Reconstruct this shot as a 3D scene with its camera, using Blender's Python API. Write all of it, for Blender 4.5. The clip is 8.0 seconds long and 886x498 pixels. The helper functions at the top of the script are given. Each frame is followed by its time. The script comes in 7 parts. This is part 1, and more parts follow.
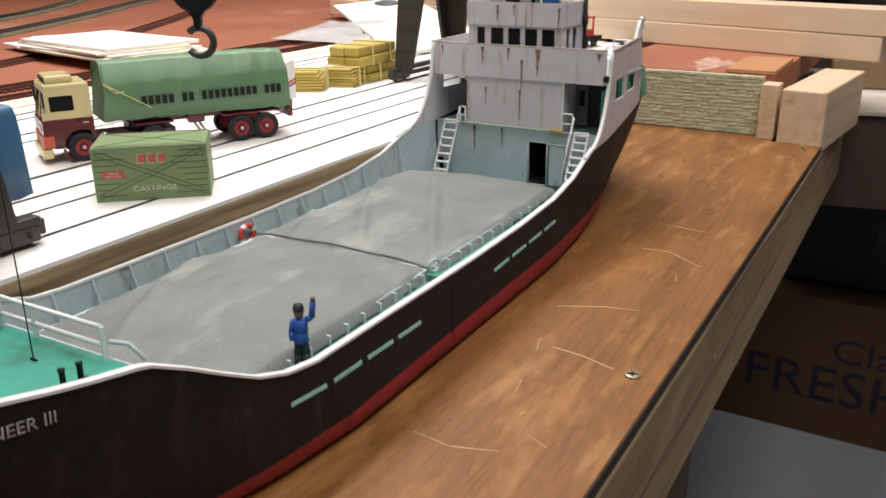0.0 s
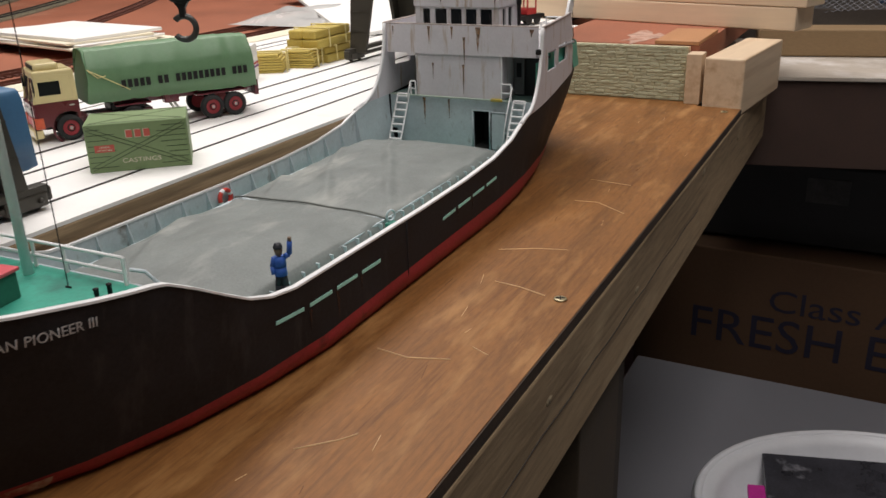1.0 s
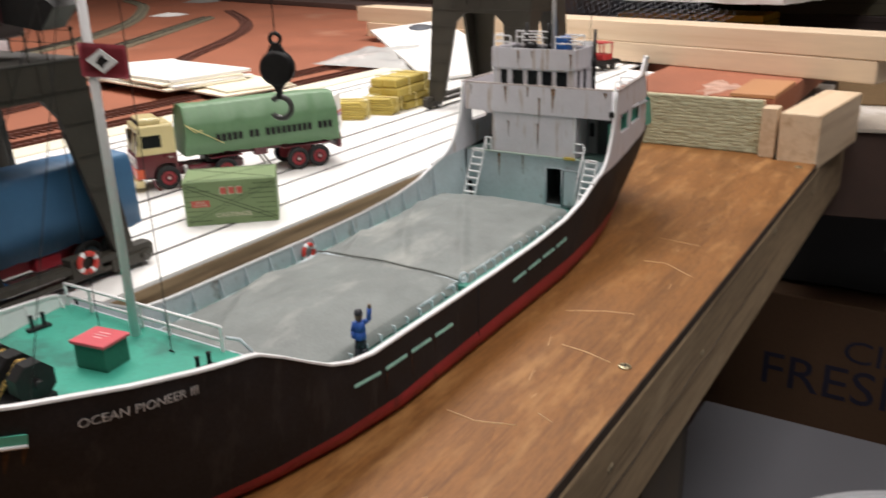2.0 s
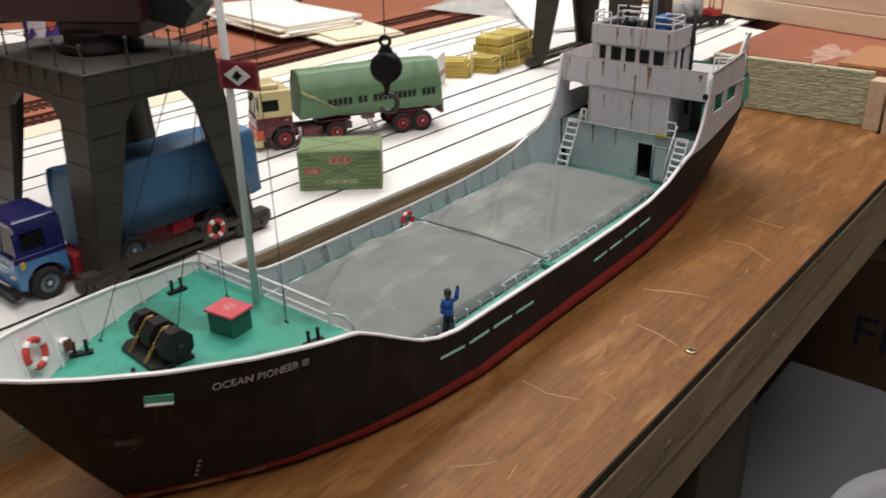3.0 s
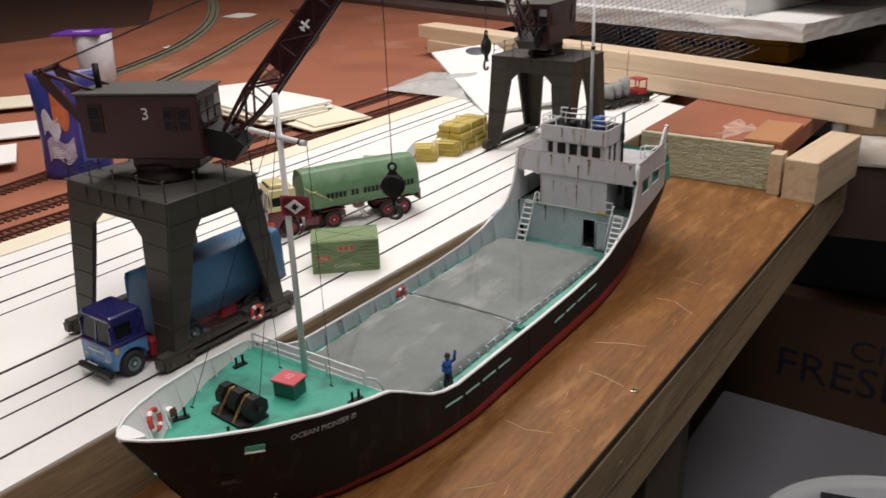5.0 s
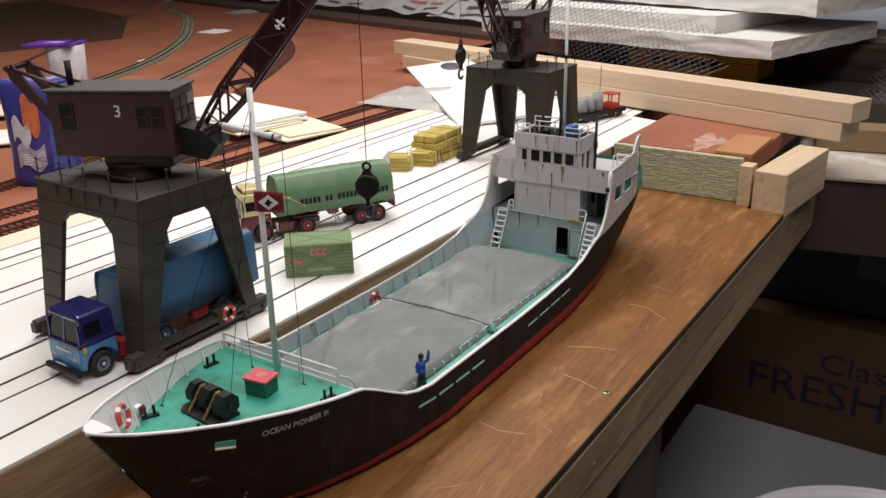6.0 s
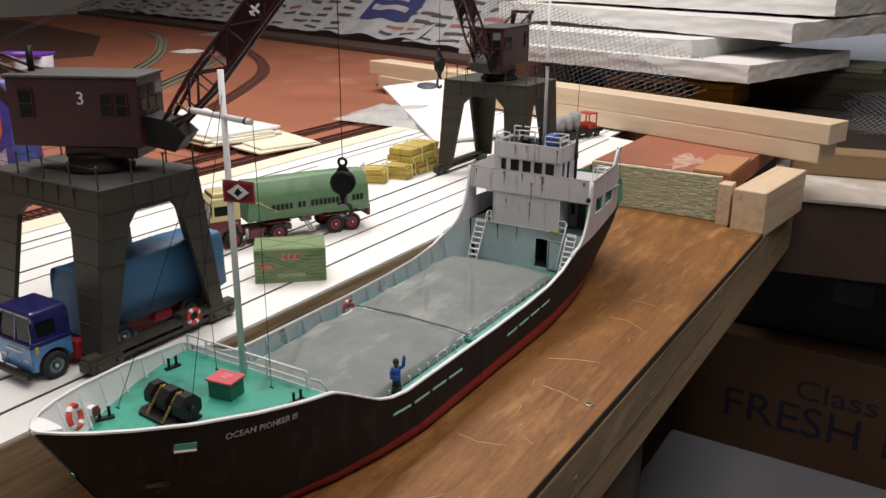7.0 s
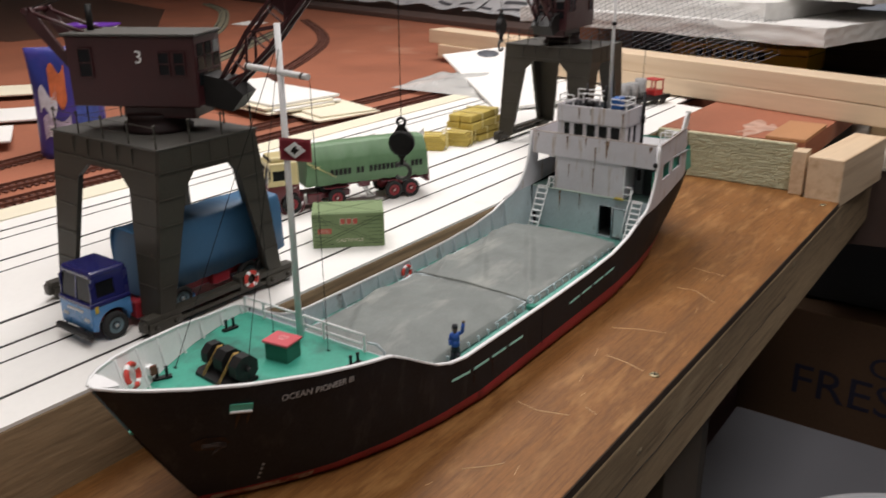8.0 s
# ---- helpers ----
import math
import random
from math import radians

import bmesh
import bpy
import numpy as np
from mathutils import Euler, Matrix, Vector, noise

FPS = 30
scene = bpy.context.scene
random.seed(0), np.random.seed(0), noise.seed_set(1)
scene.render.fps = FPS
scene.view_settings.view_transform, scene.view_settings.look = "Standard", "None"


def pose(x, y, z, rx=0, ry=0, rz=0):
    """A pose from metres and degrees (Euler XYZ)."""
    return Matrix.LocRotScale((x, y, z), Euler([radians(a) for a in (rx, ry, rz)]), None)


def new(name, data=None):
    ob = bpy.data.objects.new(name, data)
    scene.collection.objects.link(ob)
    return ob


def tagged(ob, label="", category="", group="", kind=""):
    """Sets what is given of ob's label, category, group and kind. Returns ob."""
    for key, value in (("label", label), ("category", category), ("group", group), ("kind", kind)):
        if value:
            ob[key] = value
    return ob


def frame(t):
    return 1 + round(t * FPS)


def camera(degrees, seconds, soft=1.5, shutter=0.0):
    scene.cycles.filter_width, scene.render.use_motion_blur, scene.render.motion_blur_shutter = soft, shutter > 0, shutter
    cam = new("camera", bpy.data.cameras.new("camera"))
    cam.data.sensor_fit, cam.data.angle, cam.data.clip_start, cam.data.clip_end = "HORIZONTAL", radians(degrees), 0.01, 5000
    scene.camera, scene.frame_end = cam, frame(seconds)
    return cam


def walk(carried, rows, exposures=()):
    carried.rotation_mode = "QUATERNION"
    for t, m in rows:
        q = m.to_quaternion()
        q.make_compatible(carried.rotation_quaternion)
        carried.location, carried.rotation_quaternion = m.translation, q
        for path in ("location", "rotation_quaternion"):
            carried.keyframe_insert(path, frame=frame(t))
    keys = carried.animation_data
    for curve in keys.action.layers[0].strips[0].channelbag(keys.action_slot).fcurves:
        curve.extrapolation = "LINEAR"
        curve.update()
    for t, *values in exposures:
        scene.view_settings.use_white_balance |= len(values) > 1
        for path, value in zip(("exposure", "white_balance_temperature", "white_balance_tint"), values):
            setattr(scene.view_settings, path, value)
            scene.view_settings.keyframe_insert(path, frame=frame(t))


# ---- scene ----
# Harbour corner of a model railway in 1:76: a coaster on a plywood board beside a white quay.
LENS = 55.47
PATH = [
    (0.0, 0.0761, -0.3046, 0.1689, 30.23, -20.13, -0.48),
    (0.5, 0.1000, -0.3228, 0.1720, 29.55, -21.13, -0.97),
    (1.0, 0.1120, -0.3586, 0.1753, 27.63, -21.37, -1.78),
    (1.5, 0.1105, -0.3676, 0.1833, 26.80, -20.69, -1.60),
    (2.0, 0.1172, -0.3696, 0.2037, 32.59, -19.83, -1.60),
    (2.2, 0.1216, -0.3720, 0.2110, 34.48, -19.66, -1.44),
    (3.3, 0.1400, -0.3901, 0.2607, 41.72, -26.62, -0.66),
    (3.5, 0.1390, -0.3856, 0.2654, 42.62, -26.72, -0.28),
    (4.0, 0.1344, -0.3918, 0.2601, 44.20, -25.23, -1.54),
    (4.5, 0.1564, -0.4576, 0.2986, 39.40, -24.07, -2.58),
    (5.0, 0.1817, -0.4916, 0.3216, 35.85, -22.16, -2.04),
    (5.2, 0.1860, -0.4961, 0.3217, 34.95, -21.61, -1.73),
    (6.5, 0.1802, -0.4957, 0.2940, 33.17, -19.84, -0.50),
    (7.0, 0.1725, -0.4857, 0.2818, 31.86, -18.54, 0.40),
    (7.5, 0.1669, -0.4827, 0.2753, 32.69, -18.61, -0.01),
    (8.0, 0.1648, -0.4761, 0.2697, 36.07, -20.22, -0.59),
]
cam = camera(LENS, 8.0, soft=1.5, shutter=0.5)
walk(cam, [(t, pose(x, y, z, 90 + pitch, 0, yaw) @ pose(0, 0, 0, 0, 0, roll))
           for t, x, y, z, yaw, pitch, roll in PATH],
     exposures=[(0.0, 0.38), (0.5, 0.20), (1.0, 0.0), (1.5, 0.22), (2.2, 0.36), (3.3, -0.14), (4.5, -0.20), (5.2, -0.08), (6.5, 0.02), (8.0, -0.04)])

# ---- light ----
world = bpy.data.worlds.new("room_air")
world.use_nodes = True
world.node_tree.nodes["Background"].inputs[0].default_value = (0.8, 0.85, 0.9, 1)
world.node_tree.nodes["Background"].inputs[1].default_value = 0.02
scene.world = world


def tube_light(x, y, z, length, width, watts, rz):
    """A fluorescent batten under the ceiling."""
    lamp = bpy.data.lights.new("fluorescent_tube", "AREA")
    lamp.shape, lamp.size, lamp.size_y, lamp.energy = "RECTANGLE", length, width, watts
    lamp.color = (1.0, 0.948, 0.925)
    ob = new("fluorescent_tube", lamp)
    ob.matrix_world = pose(x, y, z, 0, 0, rz)
    return ob


tube_light(-0.75, 0.55, 1.36, 1.5, 0.60, 25.0, 90)
tube_light(0.34, -0.25, 1.36, 1.5, 0.60, 15.0, 90)

# ---- materials ----
MATS = {}


def mat(name, col, rough=0.6, metal=0.0, var=0.18, scale=45.0, fine=600.0, bump=0.15, stretch=(1, 1, 1),
        stain=None, stain_at=0.62, stain_soft=0.12, stain_scale=30.0, stain_stretch=(1, 1, 1), coat=0.0, grain=None, alpha=None, spec=0.5):
    """A surface with mottling at two scales, fine relief and, if given, stains or grain of a second colour."""
    m = bpy.data.materials.new(name)
    m.use_nodes = True
    nt = m.node_tree
    n, l = nt.nodes, nt.links
    b = n["Principled BSDF"]
    tc = n.new("ShaderNodeTexCoord")
    oi = n.new("ShaderNodeObjectInfo")

    def noise_tex(s, detail, st=(1, 1, 1)):
        mp = n.new("ShaderNodeMapping")
        mp.inputs["Scale"].default_value = st
        sh = n.new("ShaderNodeVectorMath")
        sh.operation = "SCALE"
        sh.inputs[0].default_value = (3.1, 1.7, 2.3)
        l.new(oi.outputs["Random"], sh.inputs["Scale"])
        l.new(tc.outputs["Object"], mp.inputs["Vector"])
        l.new(sh.outputs[0], mp.inputs["Location"])
        t = n.new("ShaderNodeTexNoise")
        t.inputs["Scale"].default_value = s
        t.inputs["Detail"].default_value = detail
        t.inputs["Roughness"].default_value = 0.62
        l.new(mp.outputs[0], t.inputs["Vector"])
        return t.outputs["Fac"]

    def mix(a, c, fac, mode="MIX"):
        x = n.new("ShaderNodeMix")
        x.data_type, x.blend_type = "RGBA", mode
        for sock, v in ((x.inputs["A"], a), (x.inputs["B"], c), (x.inputs["Factor"], fac)):
            if isinstance(v, (int, float)):
                sock.default_value = v
            elif isinstance(v, tuple):
                sock.default_value = (*v, 1) if len(v) == 3 else v
            else:
                l.new(v, sock)
        return x.outputs["Result"]

    def ramp(src, lo, hi):
        r = n.new("ShaderNodeMapRange")
        r.inputs["From Min"].default_value, r.inputs["From Max"].default_value = lo, hi
        l.new(src, r.inputs["Value"])
        return r.outputs["Result"]

    big, small = noise_tex(scale, 4, stretch), noise_tex(fine, 3, stretch)
    dark = tuple(c * (1 - 1.6 * var) for c in col)
    light = tuple(min(1, c * (1 + 0.9 * var)) for c in col)
    out = mix(dark, light, ramp(big, 0.3, 0.7))
    out = mix(out, mix(dark, light, ramp(small, 0.3, 0.7)), 0.4)
    if grain:
        gcol, gscale, gst, lo, hi = grain
        out = mix(out, gcol, ramp(noise_tex(gscale, 6, gst), lo, hi))
    if stain:
        out = mix(out, stain, ramp(noise_tex(stain_scale, 5, stain_stretch), stain_at, stain_at + stain_soft))
    l.new(out, b.inputs["Base Color"])
    rr = n.new("ShaderNodeMapRange")
    rr.inputs["To Min"].default_value, rr.inputs["To Max"].default_value = max(0.03, rough - 0.12), min(1, rough + 0.12)
    l.new(big, rr.inputs["Value"])
    l.new(rr.outputs["Result"], b.inputs["Roughness"])
    b.inputs["Metallic"].default_value = metal
    b.inputs["Coat Weight"].default_value = coat
    b.inputs["Specular IOR Level"].default_value = spec
    if alpha is not None:
        b.inputs["Alpha"].default_value = alpha
    if bump:
        bp = n.new("ShaderNodeBump")
        bp.inputs["Strength"].default_value = bump
        bp.inputs["Distance"].default_value = 0.0006
        l.new(small, bp.inputs["Height"])
        l.new(bp.outputs[0], b.inputs["Normal"])
    MATS[name] = m
    return m


PLY = mat("varnished_plywood", (0.225, 0.095, 0.025), 0.55, var=0.27, scale=20, fine=300, stretch=(2.2, 0.45, 1), bump=0.22,
          grain=((0.10, 0.038, 0.010), 200, (3.0, 0.12, 1), 0.50, 0.80), stain=(0.34, 0.17, 0.058), stain_at=0.52, stain_soft=0.24,
          stain_scale=48, stain_stretch=(1.8, 0.4, 1), spec=0.35)
TIMBER = mat("grey_rough_timber", (0.33, 0.235, 0.135), 0.8, var=0.32, scale=12, fine=300, stretch=(1, 0.12, 1), bump=0.5,
             grain=((0.10, 0.065, 0.034), 75, (1, 0.06, 1.6), 0.5, 0.75), stain=(0.44, 0.33, 0.20), stain_at=0.58, stain_scale=18, stain_stretch=(1, .25, 1))
PINE = mat("planed_pine", (0.70, 0.54, 0.37), 0.55, var=0.07, scale=8, fine=200, stretch=(1, 0.12, 1), bump=0.1,
           grain=((0.46, 0.30, 0.17), 70, (1.4, 0.05, 1.4), 0.46, 0.80))
PINE_X = mat("planed_pine_lengthwise", (0.72, 0.56, 0.39), 0.55, var=0.07, scale=8, fine=200, stretch=(0.12, 1, 1), bump=0.1,
             grain=((0.60, 0.43, 0.27), 60, (0.05, 1.2, 1.2), 0.5, 0.85))
CARD = mat("white_card", (0.84, 0.83, 0.80), 0.6, var=0.03, scale=9, fine=240, bump=0.05, stain=(0.72, 0.66, 0.56), stain_at=0.66, stain_scale=7)
CREAM = mat("cream_card", (0.80, 0.74, 0.58), 0.65, var=0.05, scale=12, bump=0.05)
CORK = mat("red_brown_baseboard", (0.335, 0.115, 0.060), 0.7, var=0.2, scale=6, fine=350, bump=0.25, stain=(0.47, 0.26, 0.17),
           stain_at=0.6, stain_soft=0.2, stain_scale=3.5)
STEEL_BLACK = mat("blackened_rail", (0.03, 0.026, 0.024), 0.6, var=0.3)
RUST_RAIL = mat("rusty_rail", (0.15, 0.05, 0.03), 0.75, var=0.3)
SLEEPER = mat("rusty_sleeper", (0.12, 0.045, 0.03), 0.85, var=0.3)
GREYTRACK = mat("grey_ballasted_track", (0.25, 0.23, 0.16), 0.9, var=0.25, scale=80)
HULL_BLACK = mat("hull_black_paint", (0.0200, 0.0200, 0.0235), 0.62, var=0.35, scale=40, bump=0.08, stain=(0.036, 0.034, 0.036), stain_at=0.56,
                 stain_scale=45, stain_stretch=(2, 2, 0.5), spec=0.24)
HULL_RED = mat("hull_red_paint", (0.36, 0.028, 0.038), 0.55, var=0.25, scale=40, bump=0.1, stain=(0.08, 0.02, 0.018), stain_at=0.6, stain_scale=40)
HULL_WORN = mat("scuffed_forefoot_paint", (0.52, 0.40, 0.30), 0.7, var=0.2, scale=90, stain=(0.27, 0.05, 0.04), stain_at=0.5, stain_scale=60)
RAILWHITE = mat("white_rail_paint", (0.80, 0.80, 0.80), 0.5, var=0.06, scale=60, bump=0.08, stain=(0.5, 0.47, 0.44), stain_at=0.68, stain_scale=80)
PALEBLUE = mat("pale_blue_grey_paint", (0.50, 0.57, 0.60), 0.55, var=0.12, scale=60, stain=(0.20, 0.19, 0.17), stain_at=0.60, stain_soft=0.14,
               stain_scale=90, stain_stretch=(1, 1, 0.6))
WHITEHOUSE = mat("weathered_white_paint", (0.66, 0.635, 0.67), 0.5, var=0.07, scale=60, bump=0.08, stain=(0.40, 0.29, 0.20), stain_at=0.565,
                 stain_soft=0.16, stain_scale=75, stain_stretch=(3, 3, 0.35))
RUST = mat("rust_streak", (0.34, 0.18, 0.075), 0.8, alpha=0.6, var=0.35, scale=200, stain=(0.56, 0.47, 0.40), stain_at=0.54, stain_scale=260)
TURQ = mat("turquoise_deck_paint", (0.05, 0.34, 0.245), 0.45, var=0.14, scale=50, bump=0.1, stain=(0.035, 0.11, 0.09), stain_at=0.50, stain_soft=0.22, stain_scale=34)
TARP = mat("grey_hatch_tarpaulin", (0.182, 0.200, 0.190), 0.65, var=0.20, scale=32, fine=900, bump=0.12, stain=(0.30, 0.31, 0.285), stain_at=0.55,
           stain_soft=0.20, stain_scale=24, stain_stretch=(1.6, 0.6, 1))
BLACK = mat("black_metal", (0.014, 0.013, 0.013), 0.5, var=0.3, bump=0.1, spec=0.3)
DARKGLASS = mat("dark_window_glass", (0.012, 0.013, 0.015), 0.16, var=0.1, bump=0, spec=0.18)
RED = mat("red_paint", (0.52, 0.04, 0.06), 0.45, var=0.1)
SALMON = mat("pink_red_lid_paint", (0.62, 0.10, 0.12), 0.5, var=0.08)
ORANGE = mat("orange_red_lifebuoy", (0.58, 0.055, 0.04), 0.5, var=0.1)
DKGREEN = mat("dark_green_paint", (0.02, 0.13, 0.085), 0.5, var=0.15)
GOLD = mat("brass_chain", (0.45, 0.30, 0.09), 0.4, metal=0.7, var=0.2)
CRANEGREY = mat("crane_olive_grey", (0.046, 0.041, 0.031), 0.5, var=0.18, scale=45, bump=0.12, stain=(0.13, 0.10, 0.075), stain_at=0.66, stain_scale=50)
CRANERED = mat("crane_maroon", (0.046, 0.010, 0.012), 0.42, var=0.14, scale=40, bump=0.06)
CRANEROOF = mat("crane_roof_grey", (0.065, 0.062, 0.054), 0.6, var=0.2)
CRATE = mat("printed_green_crate_card", (0.19, 0.27, 0.12), 0.55, var=0.06, scale=60, bump=0.05)
CRATELINE = mat("dark_green_print", (0.06, 0.085, 0.035), 0.6, var=0.1)
PRINTRED = mat("red_print", (0.50, 0.10, 0.07), 0.6, var=0.06)
PRINTPALE = mat("pale_print", (0.62, 0.58, 0.44), 0.6, var=0.06)
TILTGREEN = mat("green_lorry_sheet", (0.125, 0.235, 0.12), 0.5, var=0.08, scale=40, bump=0.06)
TILTBLUE = mat("blue_lorry_sheet", (0.055, 0.16, 0.30), 0.5, var=0.08, scale=40, bump=0.06)
CABCREAM = mat("cream_enamel", (0.66, 0.56, 0.29), 0.3, var=0.04, bump=0, coat=0.3)
MAROON = mat("maroon_enamel", (0.11, 0.012, 0.02), 0.3, var=0.1, bump=0, coat=0.3)
NAVY = mat("navy_enamel", (0.018, 0.02, 0.12), 0.25, var=0.08, bump=0, coat=0.4)
SKYBLUE = mat("light_blue_enamel", (0.085, 0.25, 0.52), 0.3, var=0.05, bump=0, coat=0.3)
TYRE = mat("tyre_rubber", (0.02, 0.02, 0.02), 0.85, var=0.2)
HUBRED = mat("red_wheel_hub", (0.33, 0.03, 0.04), 0.4, var=0.1)
HUBGREY = mat("grey_blue_wheel_hub", (0.15, 0.22, 0.25), 0.4, var=0.1)
SILVER = mat("bare_silver_metal", (0.6, 0.6, 0.58), 0.35, metal=0.6, var=0.1)
STONE = mat("cream_green_stone_plastic", (0.50, 0.50, 0.34), 0.75, var=0.12, scale=70, fine=700, bump=0.35)
YELLOW = mat("yellow_timber_load", (0.56, 0.43, 0.10), 0.65, var=0.15, scale=70, bump=0.2, stretch=(1, 0.2, 1))
STRAP = mat("pale_yellow_band", (0.76, 0.66, 0.30), 0.6, var=0.08)
ROOM = mat("painted_room_wall", (0.62, 0.60, 0.56), 0.8, var=0.08, scale=3, fine=60)
DARKROOM = mat("dark_underside_board", (0.05, 0.04, 0.032), 0.85, var=0.25, scale=8)
CARPET = mat("dark_floor_carpet", (0.05, 0.045, 0.045), 0.95, var=0.3, scale=30)
CEILING = mat("ceiling_white", (0.8, 0.8, 0.78), 0.85, var=0.03, scale=3)
BOXBROWN = mat("brown_cardboard", (0.125, 0.068, 0.036), 0.8, var=0.1, scale=8, fine=200)
BOXINK = mat("dark_blue_ink", (0.028, 0.026, 0.05), 0.7, var=0.15)
FOAM = mat("white_polystyrene", (0.72, 0.71, 0.69), 0.8, var=0.05, scale=20, fine=500, bump=0.5)
PLASTICWHITE = mat("white_plastic", (0.66, 0.67, 0.70), 0.4, var=0.04)
# panel grey lowered to carry the shade under the layout
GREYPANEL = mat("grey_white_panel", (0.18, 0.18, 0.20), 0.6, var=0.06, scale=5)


# ---- building helpers ----
def box(bm, x0, x1, y0, y1, z0, z1, m=None):
    vs = [bm.verts.new(p) for p in ((x0, y0, z0), (x1, y0, z0), (x1, y1, z0), (x0, y1, z0),
                                    (x0, y0, z1), (x1, y0, z1), (x1, y1, z1), (x0, y1, z1))]
    if m is not None:
        for v in vs:
            v.co = m @ v.co
    for f in ((3, 2, 1, 0), (4, 5, 6, 7), (0, 1, 5, 4), (1, 2, 6, 5), (2, 3, 7, 6), (3, 0, 4, 7)):
        bm.faces.new([vs[i] for i in f])
    return vs


def rbox(x0, x1, y0, y1, z0, z1, r=0.0005, seg=2, bm=None, m=None):
    """A box with rounded edges."""
    t = bmesh.new()
    box(t, x0, x1, y0, y1, z0, z1)
    if r:
        bmesh.ops.bevel(t, geom=t.edges[:], offset=r, segments=seg, affect="EDGES", profile=0.5)
    if m is not None:
        t.transform(m)
    if bm is None:
        return t
    add(bm, t)
    return bm


def add(bm, other):
    """Adds another bmesh to bm and frees it."""
    vmap = {v: bm.verts.new(v.co) for v in other.verts}
    for f in other.faces:
        try:
            bm.faces.new([vmap[v] for v in f.verts]).smooth = f.smooth
        except ValueError:
            pass
    other.free()


def rod(bm, a, b, r, r2=None, n=8, caps=True):
    """A round bar from a to b."""
    a, b = Vector(a), Vector(b)
    r2 = r if r2 is None else r2
    d = (b - a).normalized()
    s = d.orthogonal().normalized()
    t = d.cross(s)
    ring = []
    for p, q in ((a, r), (b, r2)):
        ring.append([bm.verts.new(p + q * (math.cos(2 * math.pi * i / n) * s + math.sin(2 * math.pi * i / n) * t)) for i in range(n)])
    for i in range(n):
        j = (i + 1) % n
        bm.faces.new((ring[0][i], ring[0][j], ring[1][j], ring[1][i])).smooth = n > 6
    if caps:
        bm.faces.new(ring[0][::-1])
        bm.faces.new(ring[1])
    return bm


def wire(bm, pts, r, n=6):
    """A bent round bar swept through the points as one skin."""
    pts = [Vector(p) for p in pts]
    rings, s = [], None
    for i, p in enumerate(pts):
        d = (pts[min(i + 1, len(pts) - 1)] - pts[max(i - 1, 0)]).normalized()
        s = d.orthogonal().normalized() if s is None else (s - d * s.dot(d)).normalized()
        t = d.cross(s)
        rings.append([bm.verts.new(p + r * (math.cos(2 * math.pi * k / n) * s + math.sin(2 * math.pi * k / n) * t)) for k in range(n)])
    for a, b in zip(rings[:-1], rings[1:]):
        for k in range(n):
            bm.faces.new((a[k], a[(k + 1) % n], b[(k + 1) % n], b[k])).smooth = True
    bm.faces.new(rings[0][::-1])
    bm.faces.new(rings[-1])
    return bm


def prism(bm, pts, lo, hi, axis="z"):
    """A flat outline drawn in two axes, given thickness along the third."""
    order = {"z": lambda p, h: (p[0], p[1], h), "x": lambda p, h: (h, p[0], p[1]), "y": lambda p, h: (p[0], h, p[1])}[axis]
    a = [bm.verts.new(order(p, lo)) for p in pts]
    b = [bm.verts.new(order(p, hi)) for p in pts]
    bm.faces.new(a)
    bm.faces.new(b[::-1])
    for i in range(len(pts)):
        j = (i + 1) % len(pts)
        bm.faces.new((a[j], a[i], b[i], b[j]))
    bmesh.ops.recalc_face_normals(bm, faces=bm.faces[:])
    return bm


def lathe(bm, profile, m=Matrix.Identity(4), n=20, caps=True):
    """Turns (radius, height) pairs round z, then places them by m."""
    rings = [[bm.verts.new(m @ Vector((r * math.cos(2 * math.pi * i / n), r * math.sin(2 * math.pi * i / n), h))) for i in range(n)]
             for r, h in profile]
    for a, b in zip(rings[:-1], rings[1:]):
        for i in range(n):
            j = (i + 1) % n
            bm.faces.new((a[i], a[j], b[j], b[i])).smooth = True
    if caps:
        bm.faces.new(rings[0][::-1])
        bm.faces.new(rings[-1])
    return bm


def torus(bm, m, big, small, n=24, k=8, start=0.0, stop=1.0):
    whole = stop - start >= 1
    cnt = n if whole else n + 1
    rings = []
    for i in range(cnt):
        a = 2 * math.pi * (start + (stop - start) * i / n)
        c = Vector((math.cos(a), math.sin(a), 0))
        rings.append([bm.verts.new(m @ (c * (big + small * math.cos(2 * math.pi * j / k)) + Vector((0, 0, small * math.sin(2 * math.pi * j / k))))) for j in range(k)])
    for i in range(n):
        a, b = rings[i], rings[(i + 1) % cnt]
        for j in range(k):
            bm.faces.new((a[j], b[j], b[(j + 1) % k], a[(j + 1) % k])).smooth = True
    return bm


def grid_sheet(bm, nu, nv, fn):
    vs = [[bm.verts.new(fn(u / nu, v / nv)) for v in range(nv + 1)] for u in range(nu + 1)]
    for u in range(nu):
        for v in range(nv):
            bm.faces.new((vs[u][v], vs[u + 1][v], vs[u + 1][v + 1], vs[u][v + 1])).smooth = True
    return vs


def mesh_of(name, bm, material):
    bmesh.ops.recalc_face_normals(bm, faces=bm.faces[:])
    me = bpy.data.meshes.new(name)
    bm.to_mesh(me)
    bm.free()
    me.materials.append(material)
    return me


def part(name, bm, material, parent, label="", m=None):
    ob = new(name, mesh_of(name, bm, material))
    ob.parent = parent
    if m is not None:
        ob.matrix_basis = m
    return tagged(ob, label)


def solo(name, bm, material, label, category, group="", kind="", m=None):
    """A thing that is one mesh."""
    ob = new(name, mesh_of(name, bm, material))
    if m is not None:
        ob.matrix_basis = m
    return tagged(ob, label, category, group, kind)


